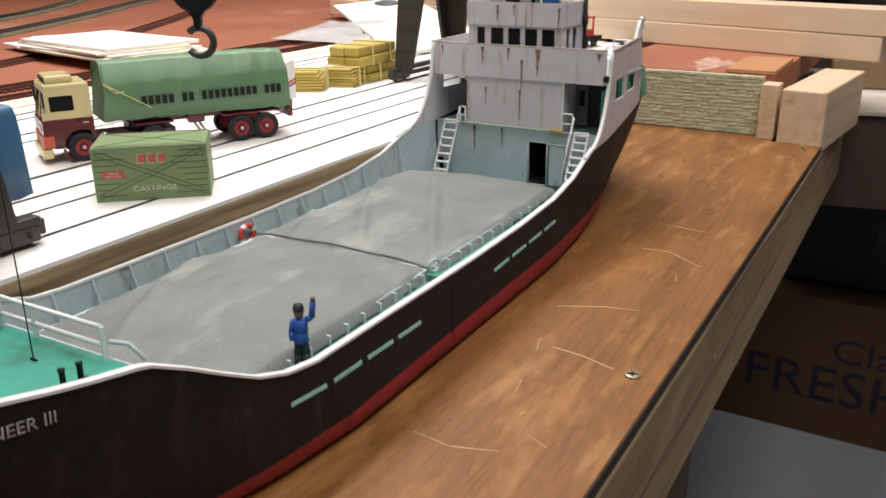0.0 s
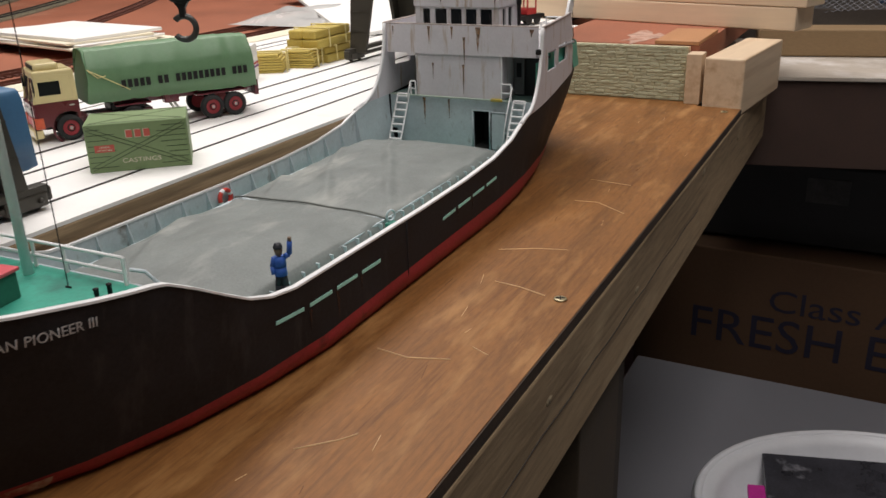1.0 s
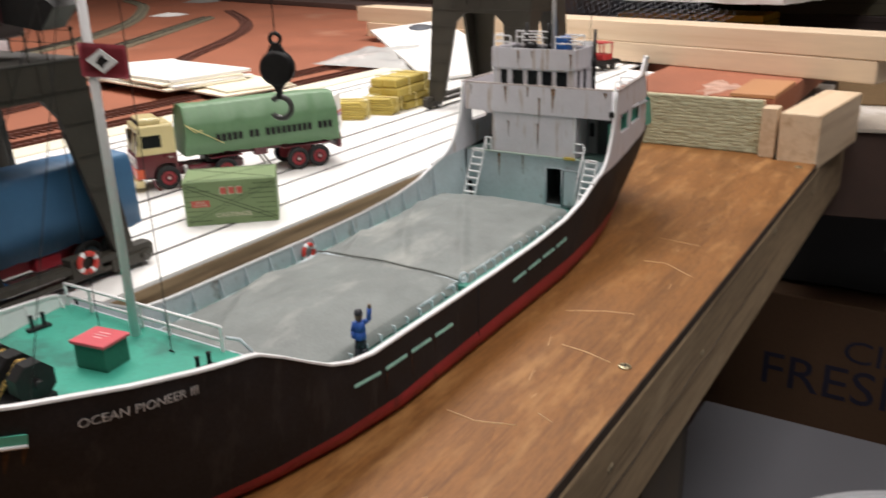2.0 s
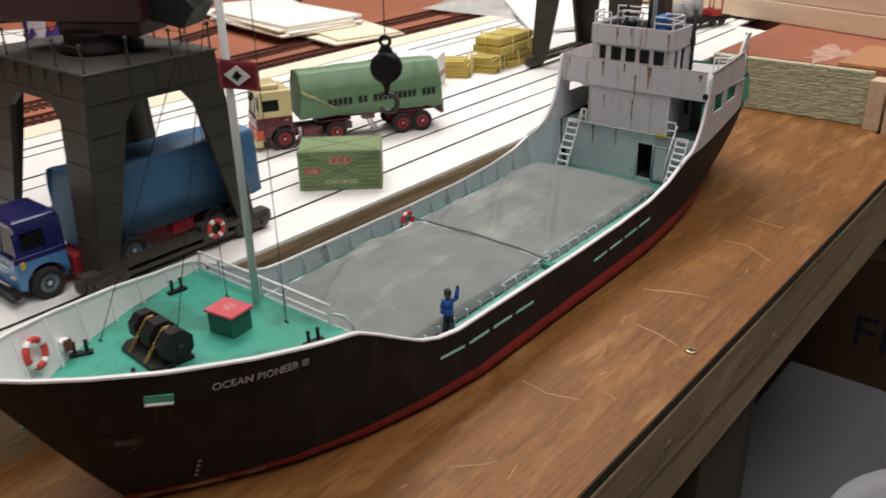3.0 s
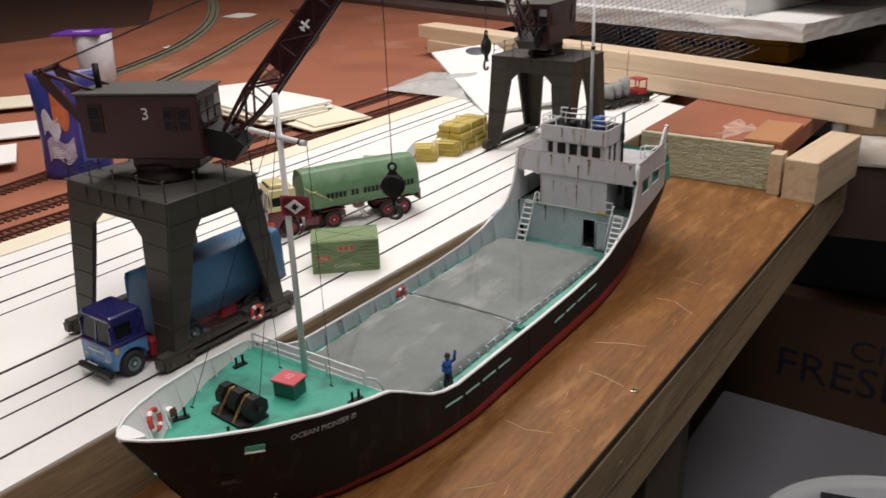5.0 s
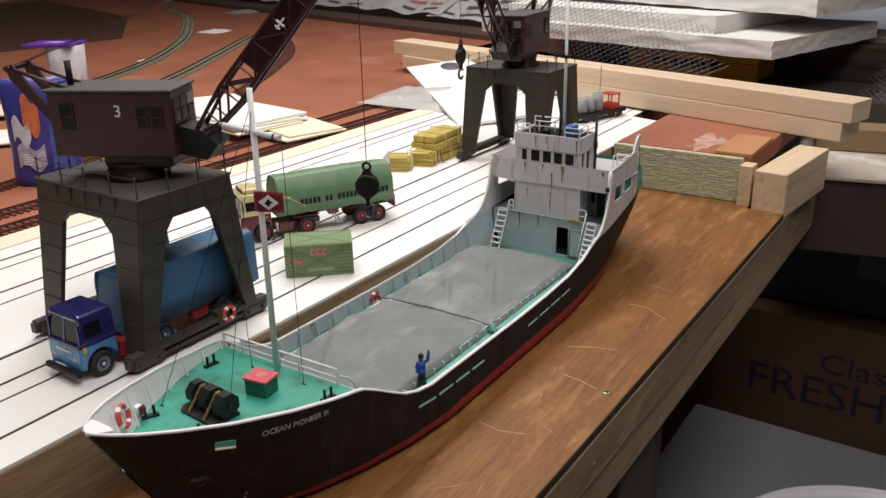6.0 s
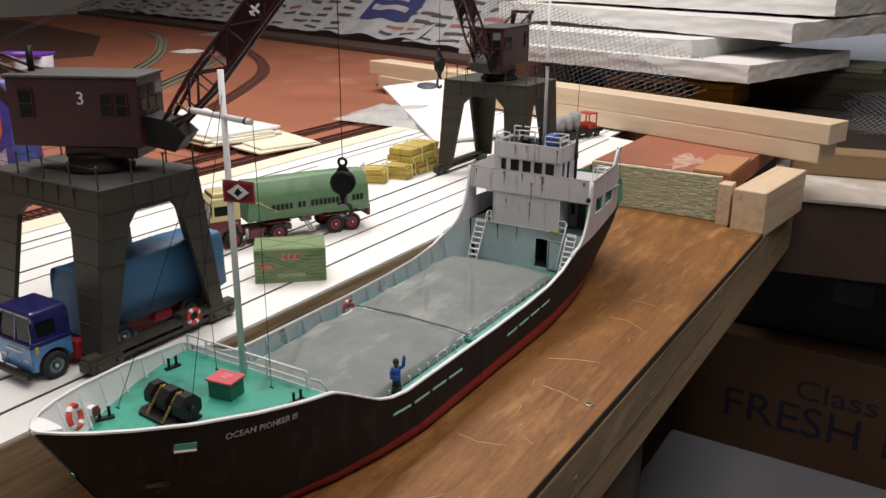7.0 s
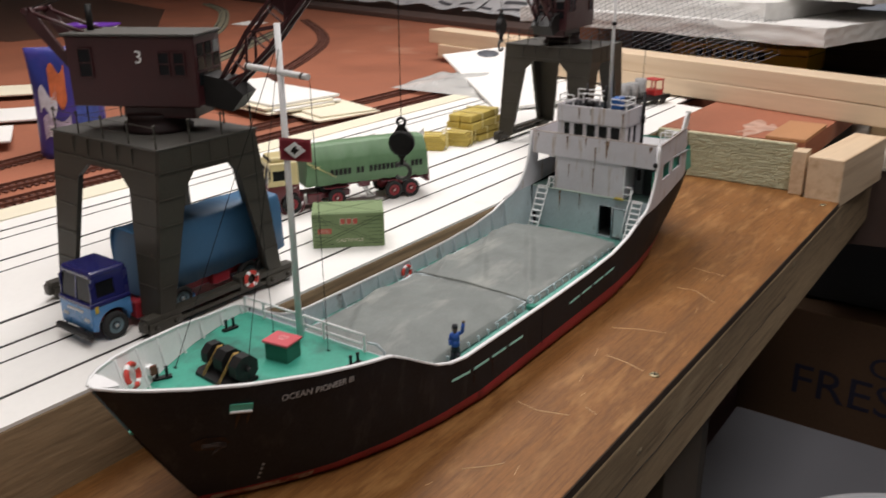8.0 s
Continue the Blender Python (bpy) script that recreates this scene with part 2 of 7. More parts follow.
def thing(name, label, category, m, group="", kind=""):
    ob = new(name)
    ob.empty_display_size = 0.01
    ob.matrix_basis = m
    return tagged(ob, label, category, group, kind)


def setting(name, bm, material, label, category):
    return solo(name, bm, material, label, category, kind="structure")


def interp(x, table):
    xs, ys = [p[0] for p in table], [p[1] for p in table]
    return float(np.interp(x, xs, ys))


def glide(x, table):
    """Smooth interpolation through a table."""
    if x <= table[0][0]:
        return table[0][1]
    for (a, va), (b, vb) in zip(table[:-1], table[1:]):
        if x <= b:
            t = (x - a) / (b - a)
            return va + (vb - va) * t * t * (3 - 2 * t)
    return table[-1][1]


def text_mesh(body, size, depth=0.0002):
    """Raised letters in Blender's own font, as a mesh, centred at their left foot."""
    cu = bpy.data.curves.new("writing", "FONT")
    cu.body, cu.size, cu.extrude = body, size, depth
    cu.resolution_u = 3
    ob = bpy.data.objects.new("writing", cu)
    scene.collection.objects.link(ob)
    me = bpy.data.meshes.new_from_object(ob.evaluated_get(bpy.context.evaluated_depsgraph_get()))
    bpy.data.objects.remove(ob)
    return me


def writing(name, body, size, material, parent, m, label="", bold=0.0, width=None):
    me = text_mesh(body, size)
    me.materials.clear()
    me.materials.append(material)
    if width:
        span = max(v.co.x for v in me.vertices) - min(v.co.x for v in me.vertices)
        k = width / span
        for v in me.vertices:
            v.co.x *= k
    ob = new(name, me)
    ob.parent = parent
    ob.matrix_basis = m
    return tagged(ob, label)


# ---- the room ----
Q = 0.0497      # height of the quay above the plywood
QX = -0.2158    # the quay's edge
bm = bmesh.new(); box(bm, -4.0, 2.6, -2.6, 4.4, -0.98, -0.90)
setting("floor", bm, CARPET, "dark carpeted floor under the layout boards", "floor")
bm = bmesh.new(); box(bm, -4.0, 2.6, -2.6, 4.4, 1.40, 1.46)
setting("ceiling", bm, CEILING, "plain white ceiling of the hobby room", "ceiling")
for nm, d in (("wall_north", (-4.0, 2.6, 4.3, 4.4)), ("wall_south", (-4.0, 2.6, -2.7, -2.6)), ("wall_west", (-4.1, -4.0, -2.7, 4.4)), ("wall_east", (2.6, 2.7, -2.7, 4.4))):
    bm = bmesh.new(); box(bm, d[0], d[1], d[2], d[3], -0.90, 1.40)
    setting(nm, bm, ROOM, "plain painted wall of the hobby room", "wall")

# ---- boards ----
bm = prism(bmesh.new(), [(-0.2155, -0.85), (0.0, -0.85), (0.0, 0.471), (-0.041, 0.4725), (-0.041, 0.4890), (-0.2155, 0.4890)], -0.006, 0.0)
ply = setting("plywood_board", bm, PLY, "varnished brown plywood board with scratches and pencil lines", "board")
bm = rbox(-0.030, 0.0015, -0.86, 0.78, -0.0710, -0.0066, 0.0015)
edge_beam = setting("edge_beam", bm, TIMBER, "rough grey sawn timber under the plywood edge", "timber beam")
bm = rbox(-0.262, QX, -0.86, 0.487, -0.02, Q - 0.0022, 0.0008)
setting("quay_beam", bm, TIMBER, "rough sawn timber forming the quay wall", "timber beam")
bm = bmesh.new()
prism(bm, [(-0.565, -0.95), (QX - 0.0005, -0.95), (QX - 0.0005, 0.4868), (QX - 0.0005, 0.655), (-0.262, 0.668), (-0.262, 0.80), (-0.565, 0.80)], Q - 0.002, Q)
quay = setting("quay_deck", bm, CARD, "white card quay surface with inlaid rails", "quay")
bm = bmesh.new(); box(bm, -3.7, -0.2622, -1.0, 2.5, 0.012, 0.0440)
setting("baseboard", bm, CORK, "red-brown painted baseboard carrying the tracks", "baseboard")
bm = bmesh.new(); box(bm, -0.564, -0.533, -0.95, 0.80, Q + 0.0002, Q + 0.0012)
setting("cream_strip", bm, CREAM, "cream card strip along the back of the quay", "card strip")
bm = bmesh.new(); box(bm, -0.2614, -0.2165, 0.4875, 0.66, 0.010, Q - 0.0021)
setting("quay_packing", bm, DARKROOM, "dark packing board under the end of the quay card", "board")
bm = bmesh.new(); box(bm, -0.564, -0.2625, -0.95, 0.80, 0.0442, Q - 0.0021)
setting("quay_packing", bm, DARKROOM, "dark packing board under the quay card", "board")
for xa, xb, w in ((-0.2440, -0.2505, 0.0018), (-0.2822, -0.2805, 0.0012), (-0.3010, -0.3062, 0.0019), (-0.3340, -0.3392, 0.0025),
                  (-0.4190, -0.4195, 0.0010), (-0.4412, -0.4420, 0.0020), (-0.4888, -0.4890, 0.0010), (-0.5085, -0.5075, 0.0021)):
    y0, y1 = -0.95, 0.65 if xa > -0.262 else 0.80
    u0, u1 = (xa + (xb - xa) * (y + 0.3) / 0.5 for y in (y0, y1))
    bm = prism(bmesh.new(), [(u0 - w / 2, y0), (u0 + w / 2, y0), (u1 + w / 2, y1), (u1 - w / 2, y1)], Q + 0.0001, Q + 0.0005)
    part("inlaid_rail", bm, STEEL_BLACK, quay, "dark inlaid quay rail")
bm = bmesh.new(); box(bm, 0.0002, 0.0008, -0.85, 0.4708, -0.0064, -0.0003)
part("board_edge", bm, mat("dark_ply_edge", (0.045, 0.026, 0.014), 0.85, var=0.4, scale=120), ply, "dark strip along the edge of the plywood")
# raised cork deck, stone retaining panel and pine offcuts behind the berth
bm = bmesh.new(); box(bm, -0.2150, -0.048, 0.5000, 0.90, 0.030, 0.0530)
setting("cork_deck", bm, CORK, "red-brown painted deck behind the stone wall", "deck")
bm = bmesh.new(); box(bm, -0.2155, -0.0560, 0.4930, 0.4985, 0.0, 0.0525)
setting("wall_backing", bm, PINE, "pine backing behind the stone panel", "board")

# ---- the coaster ----
SHIP = pose(-0.1500, 0, 0, 0, 0, 0.6)
ship = thing("cargo_ship", "weathered model coaster with black hull, red boot topping and white bridge", "model ship", SHIP)
HB = 0.0645
SHEER = [(-0.31, 0.0905), (-0.25, 0.078), (-0.20, 0.0690), (-0.1785, 0.0661), (-0.1745, 0.0652), (-0.163, 0.0592), (-0.150, 0.0515), (-0.138, 0.0448), (-0.126, 0.0408), (-0.112, 0.0392),
         (-0.05, 0.0385), (0.0, 0.0380), (0.05, 0.0385), (0.09, 0.0405), (0.12, 0.0450), (0.140, 0.0515), (0.152, 0.0545), (0.18, 0.0555), (0.30, 0.0680)]
DECK_D = [(0, 0.0015), (0.006, 0.0105), (0.014, 0.0185), (0.027, 0.0280), (0.047, 0.0390), (0.077, 0.0505), (0.107, 0.0575), (0.137, 0.0620), (0.167, HB)]
WL_D = [(0, 0.0012), (0.02, 0.0150), (0.042, 0.0285), (0.061, 0.0390), (0.095, 0.0510), (0.13, 0.0590), (0.169, HB - 0.0005)]
DECK_E = [(0, 0.032), (0.008, 0.043), (0.02, 0.0495), (0.05, 0.0550), (0.10, 0.0595), (0.15, 0.0625), (0.20, HB)]
WL_E = [(0, 0.006), (0.012, 0.028), (0.03, 0.045), (0.06, 0.052), (0.11, 0.0600), (0.16, HB - 0.0005)]


def stem_y(z):
    return -0.257 - 0.051 * (z / 0.09) ** 0.9


def stern_y(z):
    return interp(z, [(0, 0.252), (0.02, 0.268), (0.035, 0.289), (0.05, 0.304), (0.07, 0.309)])


def half_at(y, z):
    """The hull's half breadth at a length and height."""
    h = min(1.0, z / 0.062)
    d, e = y - stem_y(z), stern_y(z) - y
    fore = (1 - h) * interp(d, WL_D) + h * interp(d, DECK_D)
    aft = (1 - h) * interp(e, WL_E) + h * interp(e, DECK_E)
    b = min(fore, aft)
    return b - 0.003 * max(0.0, 1 - z / 0.006) ** 2


def hull_side(bm, lo, hi, side, inset=0.0, n=200, k=8, y_from=None, y_to=None):
    """One side of the shell between two heights lo(y) and hi(y)."""
    def at(u, v):
        ytop = stem_y(hi(-0.3)) + 0.0002 + u * (stern_y(hi(0.29)) - stem_y(hi(-0.3)) - 0.0004)
        s, y, z = u, ytop, 0.0
        for _ in range(12):
            z = lo(y) + (hi(y) - lo(y)) * v
            y = stem_y(z) + 0.0002 + s * (stern_y(z) - stem_y(z) - 0.0004)
        if y_from is not None:
            y = y_from + u * (y_to - y_from)
        if y_from is not None:
            z = lo(y) + (hi(y) - lo(y)) * v
            y = max(y, stem_y(z) + 0.0035)
        return (side * max(0.0004, half_at(y, z) - inset), y, z)
    return grid_sheet(bm, n, k, at)


def sheer(y):
    return interp(y, SHEER)


def red_top(y):
    return interp(y, [(-0.30, 0.006), (-0.2, 0.008), (0.0, 0.0118), (0.25, 0.0150)])


hull = None
bm = bmesh.new()
for s in (-1, 1):
    hull_side(bm, red_top, sheer, s)
hull = part("hull", bm, HULL_BLACK, ship, "matt black hull sides")
bm = bmesh.new()
for s in (-1, 1):
    hull_side(bm, lambda y: 0.0, lambda y: red_top(y) , s, k=4)
for i in range(60):
    y0, y1 = -0.255 + 0.50 * i / 60, -0.255 + 0.50 * (i + 1) / 60
    b0, b1 = half_at(y0, 0), half_at(y1, 0)
    bm.faces.new([bm.verts.new(p) for p in ((-b0, y0, 0.0003), (b0, y0, 0.0003), (b1, y1, 0.0003), (-b1, y1, 0.0003))])
part("boot_topping", bm, HULL_RED, ship, "faded red boot topping at the waterline")
bm = bmesh.new()
for s in (-1, 1):
    hull_side(bm, lambda y: 0.0, lambda y: red_top(y) - 0.001, s, inset=-0.0004, n=14, k=3, y_from=-0.2565, y_to=-0.212)
part("scuffed_forefoot", bm, HULL_WORN, ship, "scraped bare patch at the foot of the bow")
# stern plate closes the shell aft
bm = bmesh.new()
grid_sheet(bm, 10, 10, lambda u, v: ((2 * u - 1) * half_at(stern_y(v * 0.0675) - 0.0003, v * 0.0675), stern_y(v * 0.0675) - 0.0003 + 0.004 * (1 - (2 * u - 1) ** 2), v * 0.0675))
part("stern_plate", bm, HULL_BLACK, ship)

# bulwark lining and white rail cap
bm = bmesh.new()
for s in (-1, 1):
    hull_side(bm, lambda y: 0.0180, lambda y: sheer(y) - 0.0002, s, inset=0.0017, n=70, k=3, y_from=-0.165, y_to=0.18)
part("bulwark_lining", bm, PALEBLUE, ship, "pale blue-grey inside of the bulwark")
bm = bmesh.new()
for s in (-1, 1):
    hull_side(bm, lambda y: 0.058, lambda y: sheer(y) - 0.0002, s, inset=0.0017, n=60, k=3, y_from=-0.3005, y_to=-0.1665)
part("forecastle_bulwark_lining", bm, RAILWHITE, ship, "white inside of the forecastle bulwark")


def cap_strip(bm, side, y0, y1, n, width=0.0021, high=0.0007):
    rows = []
    for i in range(n + 1):
        y = y0 + (y1 - y0) * i / n
        z = sheer(y)
        b = half_at(max(y, stem_y(z) + 0.0001), z)
        o = side * (b + 0.0004)
        inn = side * max(0.0, b - width)
        rows.append([bm.verts.new(p) for p in ((o, y, z - 0.0004), (o, y, z + high * 0.7), (inn, y, z + high), (inn, y, z - 0.0004))])
    for a, b in zip(rows[:-1], rows[1:]):
        for j in range(4):
            bm.faces.new((a[j], b[j], b[(j + 1) % 4], a[(j + 1) % 4])).smooth = j == 1
    bm.faces.new(rows[0])
    bm.faces.new(rows[-1][::-1])


for s in (-1, 1):
    bm = bmesh.new(); cap_strip(bm, s, -0.3075, 0.152, 200)
    part("rail_cap", bm, RAILWHITE, ship, "white painted rail along the bulwark top")
bm = bmesh.new()
prism(bm, [(-0.0008, -0.3078), (0.0008, -0.3078), (0.0062, -0.3030), (0.0090, -0.2990), (0.005, -0.2980), (-0.005, -0.2980), (-0.0090, -0.2990), (-0.0062, -0.3030)], 0.0885, 0.0901)
part("bow_plate", bm, RAILWHITE, ship, "white breast plate at the stem head")

# bulwark stays
for s in (-1, 1):
    for i in range(14):
        y = -0.118 + i * 0.0195
        z = sheer(y)
        b = half_at(y, 0.035) - 0.0017
        bm = bmesh.new()
        prism(bm, [(s * b, 0.027), (s * (b - 0.0042), 0.027), (s * (b - 0.0008), z - 0.0006), (s * b, z - 0.0006)], y - 0.0004, y + 0.0004, "y")
        part("bulwark_stay", bm, PALEBLUE, ship)
for s in (-1, 1):
    for i in range(7):
        y = -0.279 + i * 0.0175
        z = sheer(y)
        b = half_at(y, 0.060) - 0.0019
        bm = bmesh.new()
        prism(bm, [(s * b, 0.060), (s * (b - 0.0022), 0.060), (s * (half_at(y, z) - 0.0026), z - 0.0006), (s * (half_at(y, z) - 0.0019), z - 0.0006)], y - 0.0003, y + 0.0003, "y")
        part("forecastle_stay", bm, RAILWHITE, ship)


def deck_plate(z, y0, y1, n, inset=0.0018, under=0.0012):
    bm = bmesh.new()
    top, bot = [], []
    for i in range(n + 1):
        y = y0 + (y1 - y0) * i / n
        b = max(0.0005, half_at(y, z) - inset)
        top.append((bm.verts.new((-b, y, z)), bm.verts.new((b, y, z))))
        bot.append((bm.verts.new((-b, y, z - under)), bm.verts.new((b, y, z - under))))
    for i in range(n):
        bm.faces.new((top[i][0], top[i][1], top[i + 1][1], top[i + 1][0]))
        bm.faces.new((bot[i][1], bot[i][0], bot[i + 1][0], bot[i + 1][1]))
        bm.faces.new((top[i][0], top[i + 1][0], bot[i + 1][0], bot[i][0]))
        bm.faces.new((top[i + 1][1], top[i][1], bot[i][1], bot[i + 1][1]))
    bm.faces.new((top[0][1], top[0][0], bot[0][0], bot[0][1]))
    bm.faces.new((top[-1][0], top[-1][1], bot[-1][1], bot[-1][0]))
    return bm


FD, MD, BD, AD = 0.0600, 0.0268, 0.0555, 0.0182     # forecastle, main, poop and after well deck heights
part("forecastle_deck", deck_plate(FD, -0.2925, -0.1700, 40), TURQ, ship, "scuffed turquoise forecastle deck")
part("main_deck", deck_plate(MD, -0.170, 0.1410, 40), mat("pale_turquoise_deck", (0.13, 0.37, 0.31), 0.5, var=0.16, scale=50, stain=(0.10, 0.2, 0.18), stain_at=0.55, stain_scale=60), ship, "turquoise main deck beside the hatch")
part("after_well_deck", deck_plate(AD, 0.1390, 0.1815, 8), mat("dull_turquoise_deck", (0.10, 0.27, 0.23), 0.6, var=0.25, scale=60), ship, "dull turquoise well deck before the bridge")
# poop deck colour holds the shade of the covered side passages
part("poop_deck", deck_plate(BD, 0.1825, 0.296, 30), mat("shaded_green_deck", (0.10, 0.17, 0.15), 0.6, var=0.2), ship, "green poop deck, coloured dark for the shade in the passages")
bm = prism(bmesh.new(), [(s * (half_at(-0.17, z) - 0.0020), z) for s, z in ((-1, FD), (-1, 0.045), (-1, MD), (1, MD), (1, 0.045), (1, FD))], -0.1702, -0.1692, "y")
part("forecastle_bulkhead", bm, PALEBLUE, ship)

LITSLIT = mat("lit_slit_turquoise", (0.38, 0.76, 0.67), 0.5)
# freeing ports: solid bars, pale turquoise for the lit deck behind the slits
for y0, cnt, step, length in ((-0.1245, 4, 0.0205, 0.0165), (0.020, 4, 0.0195, 0.0155)):
    for i in range(cnt):
        ya = y0 + i * step
        yb = ya + length
        za = interp(ya, [(-0.125, 0.0285), (-0.05, 0.0263), (0.02, 0.0252), (0.10, 0.0282)])
        zb = interp(yb, [(-0.125, 0.0285), (-0.05, 0.0263), (0.02, 0.0252), (0.10, 0.0282)])
        bm = bmesh.new()
        ba, bb = half_at(ya, za) + 0.00025, half_at(yb, zb) + 0.00025
        q = 0.0008
        vs = [bm.verts.new(p) for p in ((ba, ya, za - q), (bb, yb, zb - q), (bb, yb, zb + q), (ba, ya, za + q), (ba - 0.001, ya, za - q), (bb - 0.001, yb, zb - q), (bb - 0.001, yb, zb + q), (ba - 0.001, ya, za + q))]
        for f in ((0, 1, 2, 3), (0, 4, 5, 1), (1, 5, 6, 2), (2, 6, 7, 3), (3, 7, 4, 0), (7, 6, 5, 4)):
            bm.faces.new([vs[j] for j in f])
        part("freeing_port", bm, LITSLIT, ship, "pale bar standing for a lit slit in the hull side")

for y, drop, wide in ((-0.1040, 0.010, 0.0016), (-0.0835, 0.012, 0.0022), (-0.0640, 0.008, 0.0014), (0.0380, 0.009, 0.0016), (0.0575, 0.007, 0.0014)):
    bm = bmesh.new()
    grid_sheet(bm, 2, 6, lambda u, v: (half_at(y, 0.0262 - drop * v) + 0.0003, y + wide * (u - 0.5) * (1.2 - v), 0.0262 - drop * v))
    part("rust_run", bm, mat("dark_hull_rust", (0.085, 0.032, 0.016), 0.8, alpha=0.5), ship, "brown rust run below a slit")

# hatch coaming and its two tarpaulins
HX0, HX1 = -0.0545, 0.0450
bm = bmesh.new(); box(bm, HX0 + 0.001, HX1 - 0.001, -0.164, 0.1390, MD - 0.008, 0.0312)
coaming = part("hatch_coaming", bm, PALEBLUE, ship, "pale hatch coaming with stays")
for i in range(25):
    y = -0.150 + i * 0.0114
    bm = bmesh.new(); box(bm, HX1 - 0.0012, HX1 + 0.0012, y - 0.0004, y + 0.0004, MD, 0.0310)
    part("coaming_stay", bm, PALEBLUE, coaming)


def tarp(y0, y1, peak0, mid, peak1, seed):
    bm = bmesh.new()

    def at(u, v):
        x = HX0 + (HX1 - HX0) * u
        y = y0 + (y1 - y0) * v
        ridge = max(0.0, 1 - abs(2 * u - 1) ** 2.0) ** (0.8 if u > 0.5 else 1.3)
        endf = min(1.0, v / 0.10, (1 - v) / 0.06)
        p = peak0 + (peak1 - peak0) * v + (mid - (peak0 + peak1) / 2) * math.sin(math.pi * v)
        z = 0.0315 + p * ridge * (0.8 + 0.2 * endf)
        z += 0.0016 * noise.noise(Vector((x * 38, y * 26, seed))) * endf + 0.0007 * noise.noise(Vector((x * 120, y * 90, seed))) + 0.0018 * max(0.0, 1 - 6 * abs(noise.noise(Vector((x * 22 + y * 14, y * 9 - x * 6, seed + 3))))) * endf
        if u in (0.0, 1.0):
            x += (1 if u else -1) * 0.0008
            z -= 0.0040
        if v in (0.0, 1.0):
            z -= 0.0032
        return (x, y, z)
    grid_sheet(bm, 60, 84, at)
    return bm


tarps = [part("hatch_tarpaulin", tarp(-0.1660, -0.0063, 0.0042, 0.0072, 0.0020, 1.3), TARP, ship, "creased grey tarpaulin over the forward hatch"),
         part("hatch_tarpaulin", tarp(-0.0058, 0.1400, 0.0020, 0.0048, 0.0024, 5.7), TARP, ship, "creased grey tarpaulin over the after hatch")]
bm = bmesh.new()
wire(bm, [(HX0 + (HX1 - HX0) * u, -0.0060, 0.0317 + 0.0022 * max(0, 1 - abs(2 * u - 1) ** 2.0) ** 0.8 + 0.0003 * math.sin(17 * u)) for u in [i / 12 for i in range(13)]], 0.0006)
part("hatch_joint", bm, mat("tarpaulin_seam", (0.15, 0.16, 0.145), 0.7), ship)

# ---- bridge and accommodation ----
BY = 0.1815
bridge = part("bridge_house", rbox(-0.036, 0.031, BY, 0.262, BD, 0.0865, 0.0004), WHITEHOUSE, ship, "weathered white bridge front with rust streaks")
bm = bmesh.new()
# lower bulkhead with the dark doorway cut through
for x0, x1, z0, z1 in ((-0.0585, 0.0090, 0.0300, BD), (0.0215, 0.0585, 0.0300, BD), (-0.0540, 0.0090, AD, 0.0300), (0.0215, 0.0540, AD, 0.0300), (0.0090, 0.0215, 0.0475, BD), (0.0090, 0.0215, AD, 0.0198)):
    box(bm, x0, x1, BY, BY + 0.0015, z0, z1)
part("lower_bulkhead", bm, PALEBLUE, ship, "pale blue bulkhead with rust stains")
# lobby walls coloured near black, the shade behind the doorway
bm = bmesh.new(); box(bm, 0.004, 0.028, BY + 0.004, BY + 0.03, AD, 0.050)
bmesh.ops.delete(bm, geom=[f for f in bm.faces if f.calc_center_median().y < BY + 0.0045], context="FACES")
part("doorway_lobby", bm, mat("unlit_lobby_paint", (0.05, 0.055, 0.055), 0.8), ship)
bm = bmesh.new()
for a, b in (((0.0086, AD), (0.0086, 0.0475)), ((0.0219, AD), (0.0219, 0.0475)), ((0.0086, 0.0477), (0.0219, 0.0477))):
    rod(bm, (a[0], BY - 0.0004, a[1]), (b[0], BY - 0.0004, b[1]), 0.0005)
part("door_frame", bm, PALEBLUE, ship)
steel_door = part("steel_door", rbox(0.0232, 0.0352, BY - 0.0022, BY - 0.0010, 0.0200, 0.0478, 0.0006), PALEBLUE, ship, "pale steel door folded back against the bulkhead")
bm = bmesh.new()
wire(bm, [(0.0238, BY - 0.0023, 0.0206), (0.0346, BY - 0.0023, 0.0206), (0.0346, BY - 0.0023, 0.0472), (0.0238, BY - 0.0023, 0.0472), (0.0238, BY - 0.0023, 0.0206)], 0.00032, 5)
part("door_seal", bm, BLACK, steel_door, "dark seal round the steel door")
bm = bmesh.new()
for z in (0.033, 0.038, 0.043):
    box(bm, 0.0340, 0.0358, BY - 0.0030, BY - 0.0021, z, z + 0.0012)
part("door_dog", bm, PALEBLUE, steel_door)
bm = bmesh.new()
wire(bm, [(-0.0575, BY - 0.0015, BD + 0.0004), (0.0375, BY - 0.0015, BD + 0.0004)], 0.0007)
part("ledge_rail", bm, mat("pale_green_rail_paint", (0.42, 0.5, 0.42), 0.6), ship)
part("yellow_step", rbox(0.0235, 0.0325, BY - 0.0028, BY - 0.0002, BD - 0.0004, BD + 0.0016, 0.0004), mat("dull_yellow_paint", (0.46, 0.36, 0.06), 0.6), ship, "dull yellow step on the ledge")

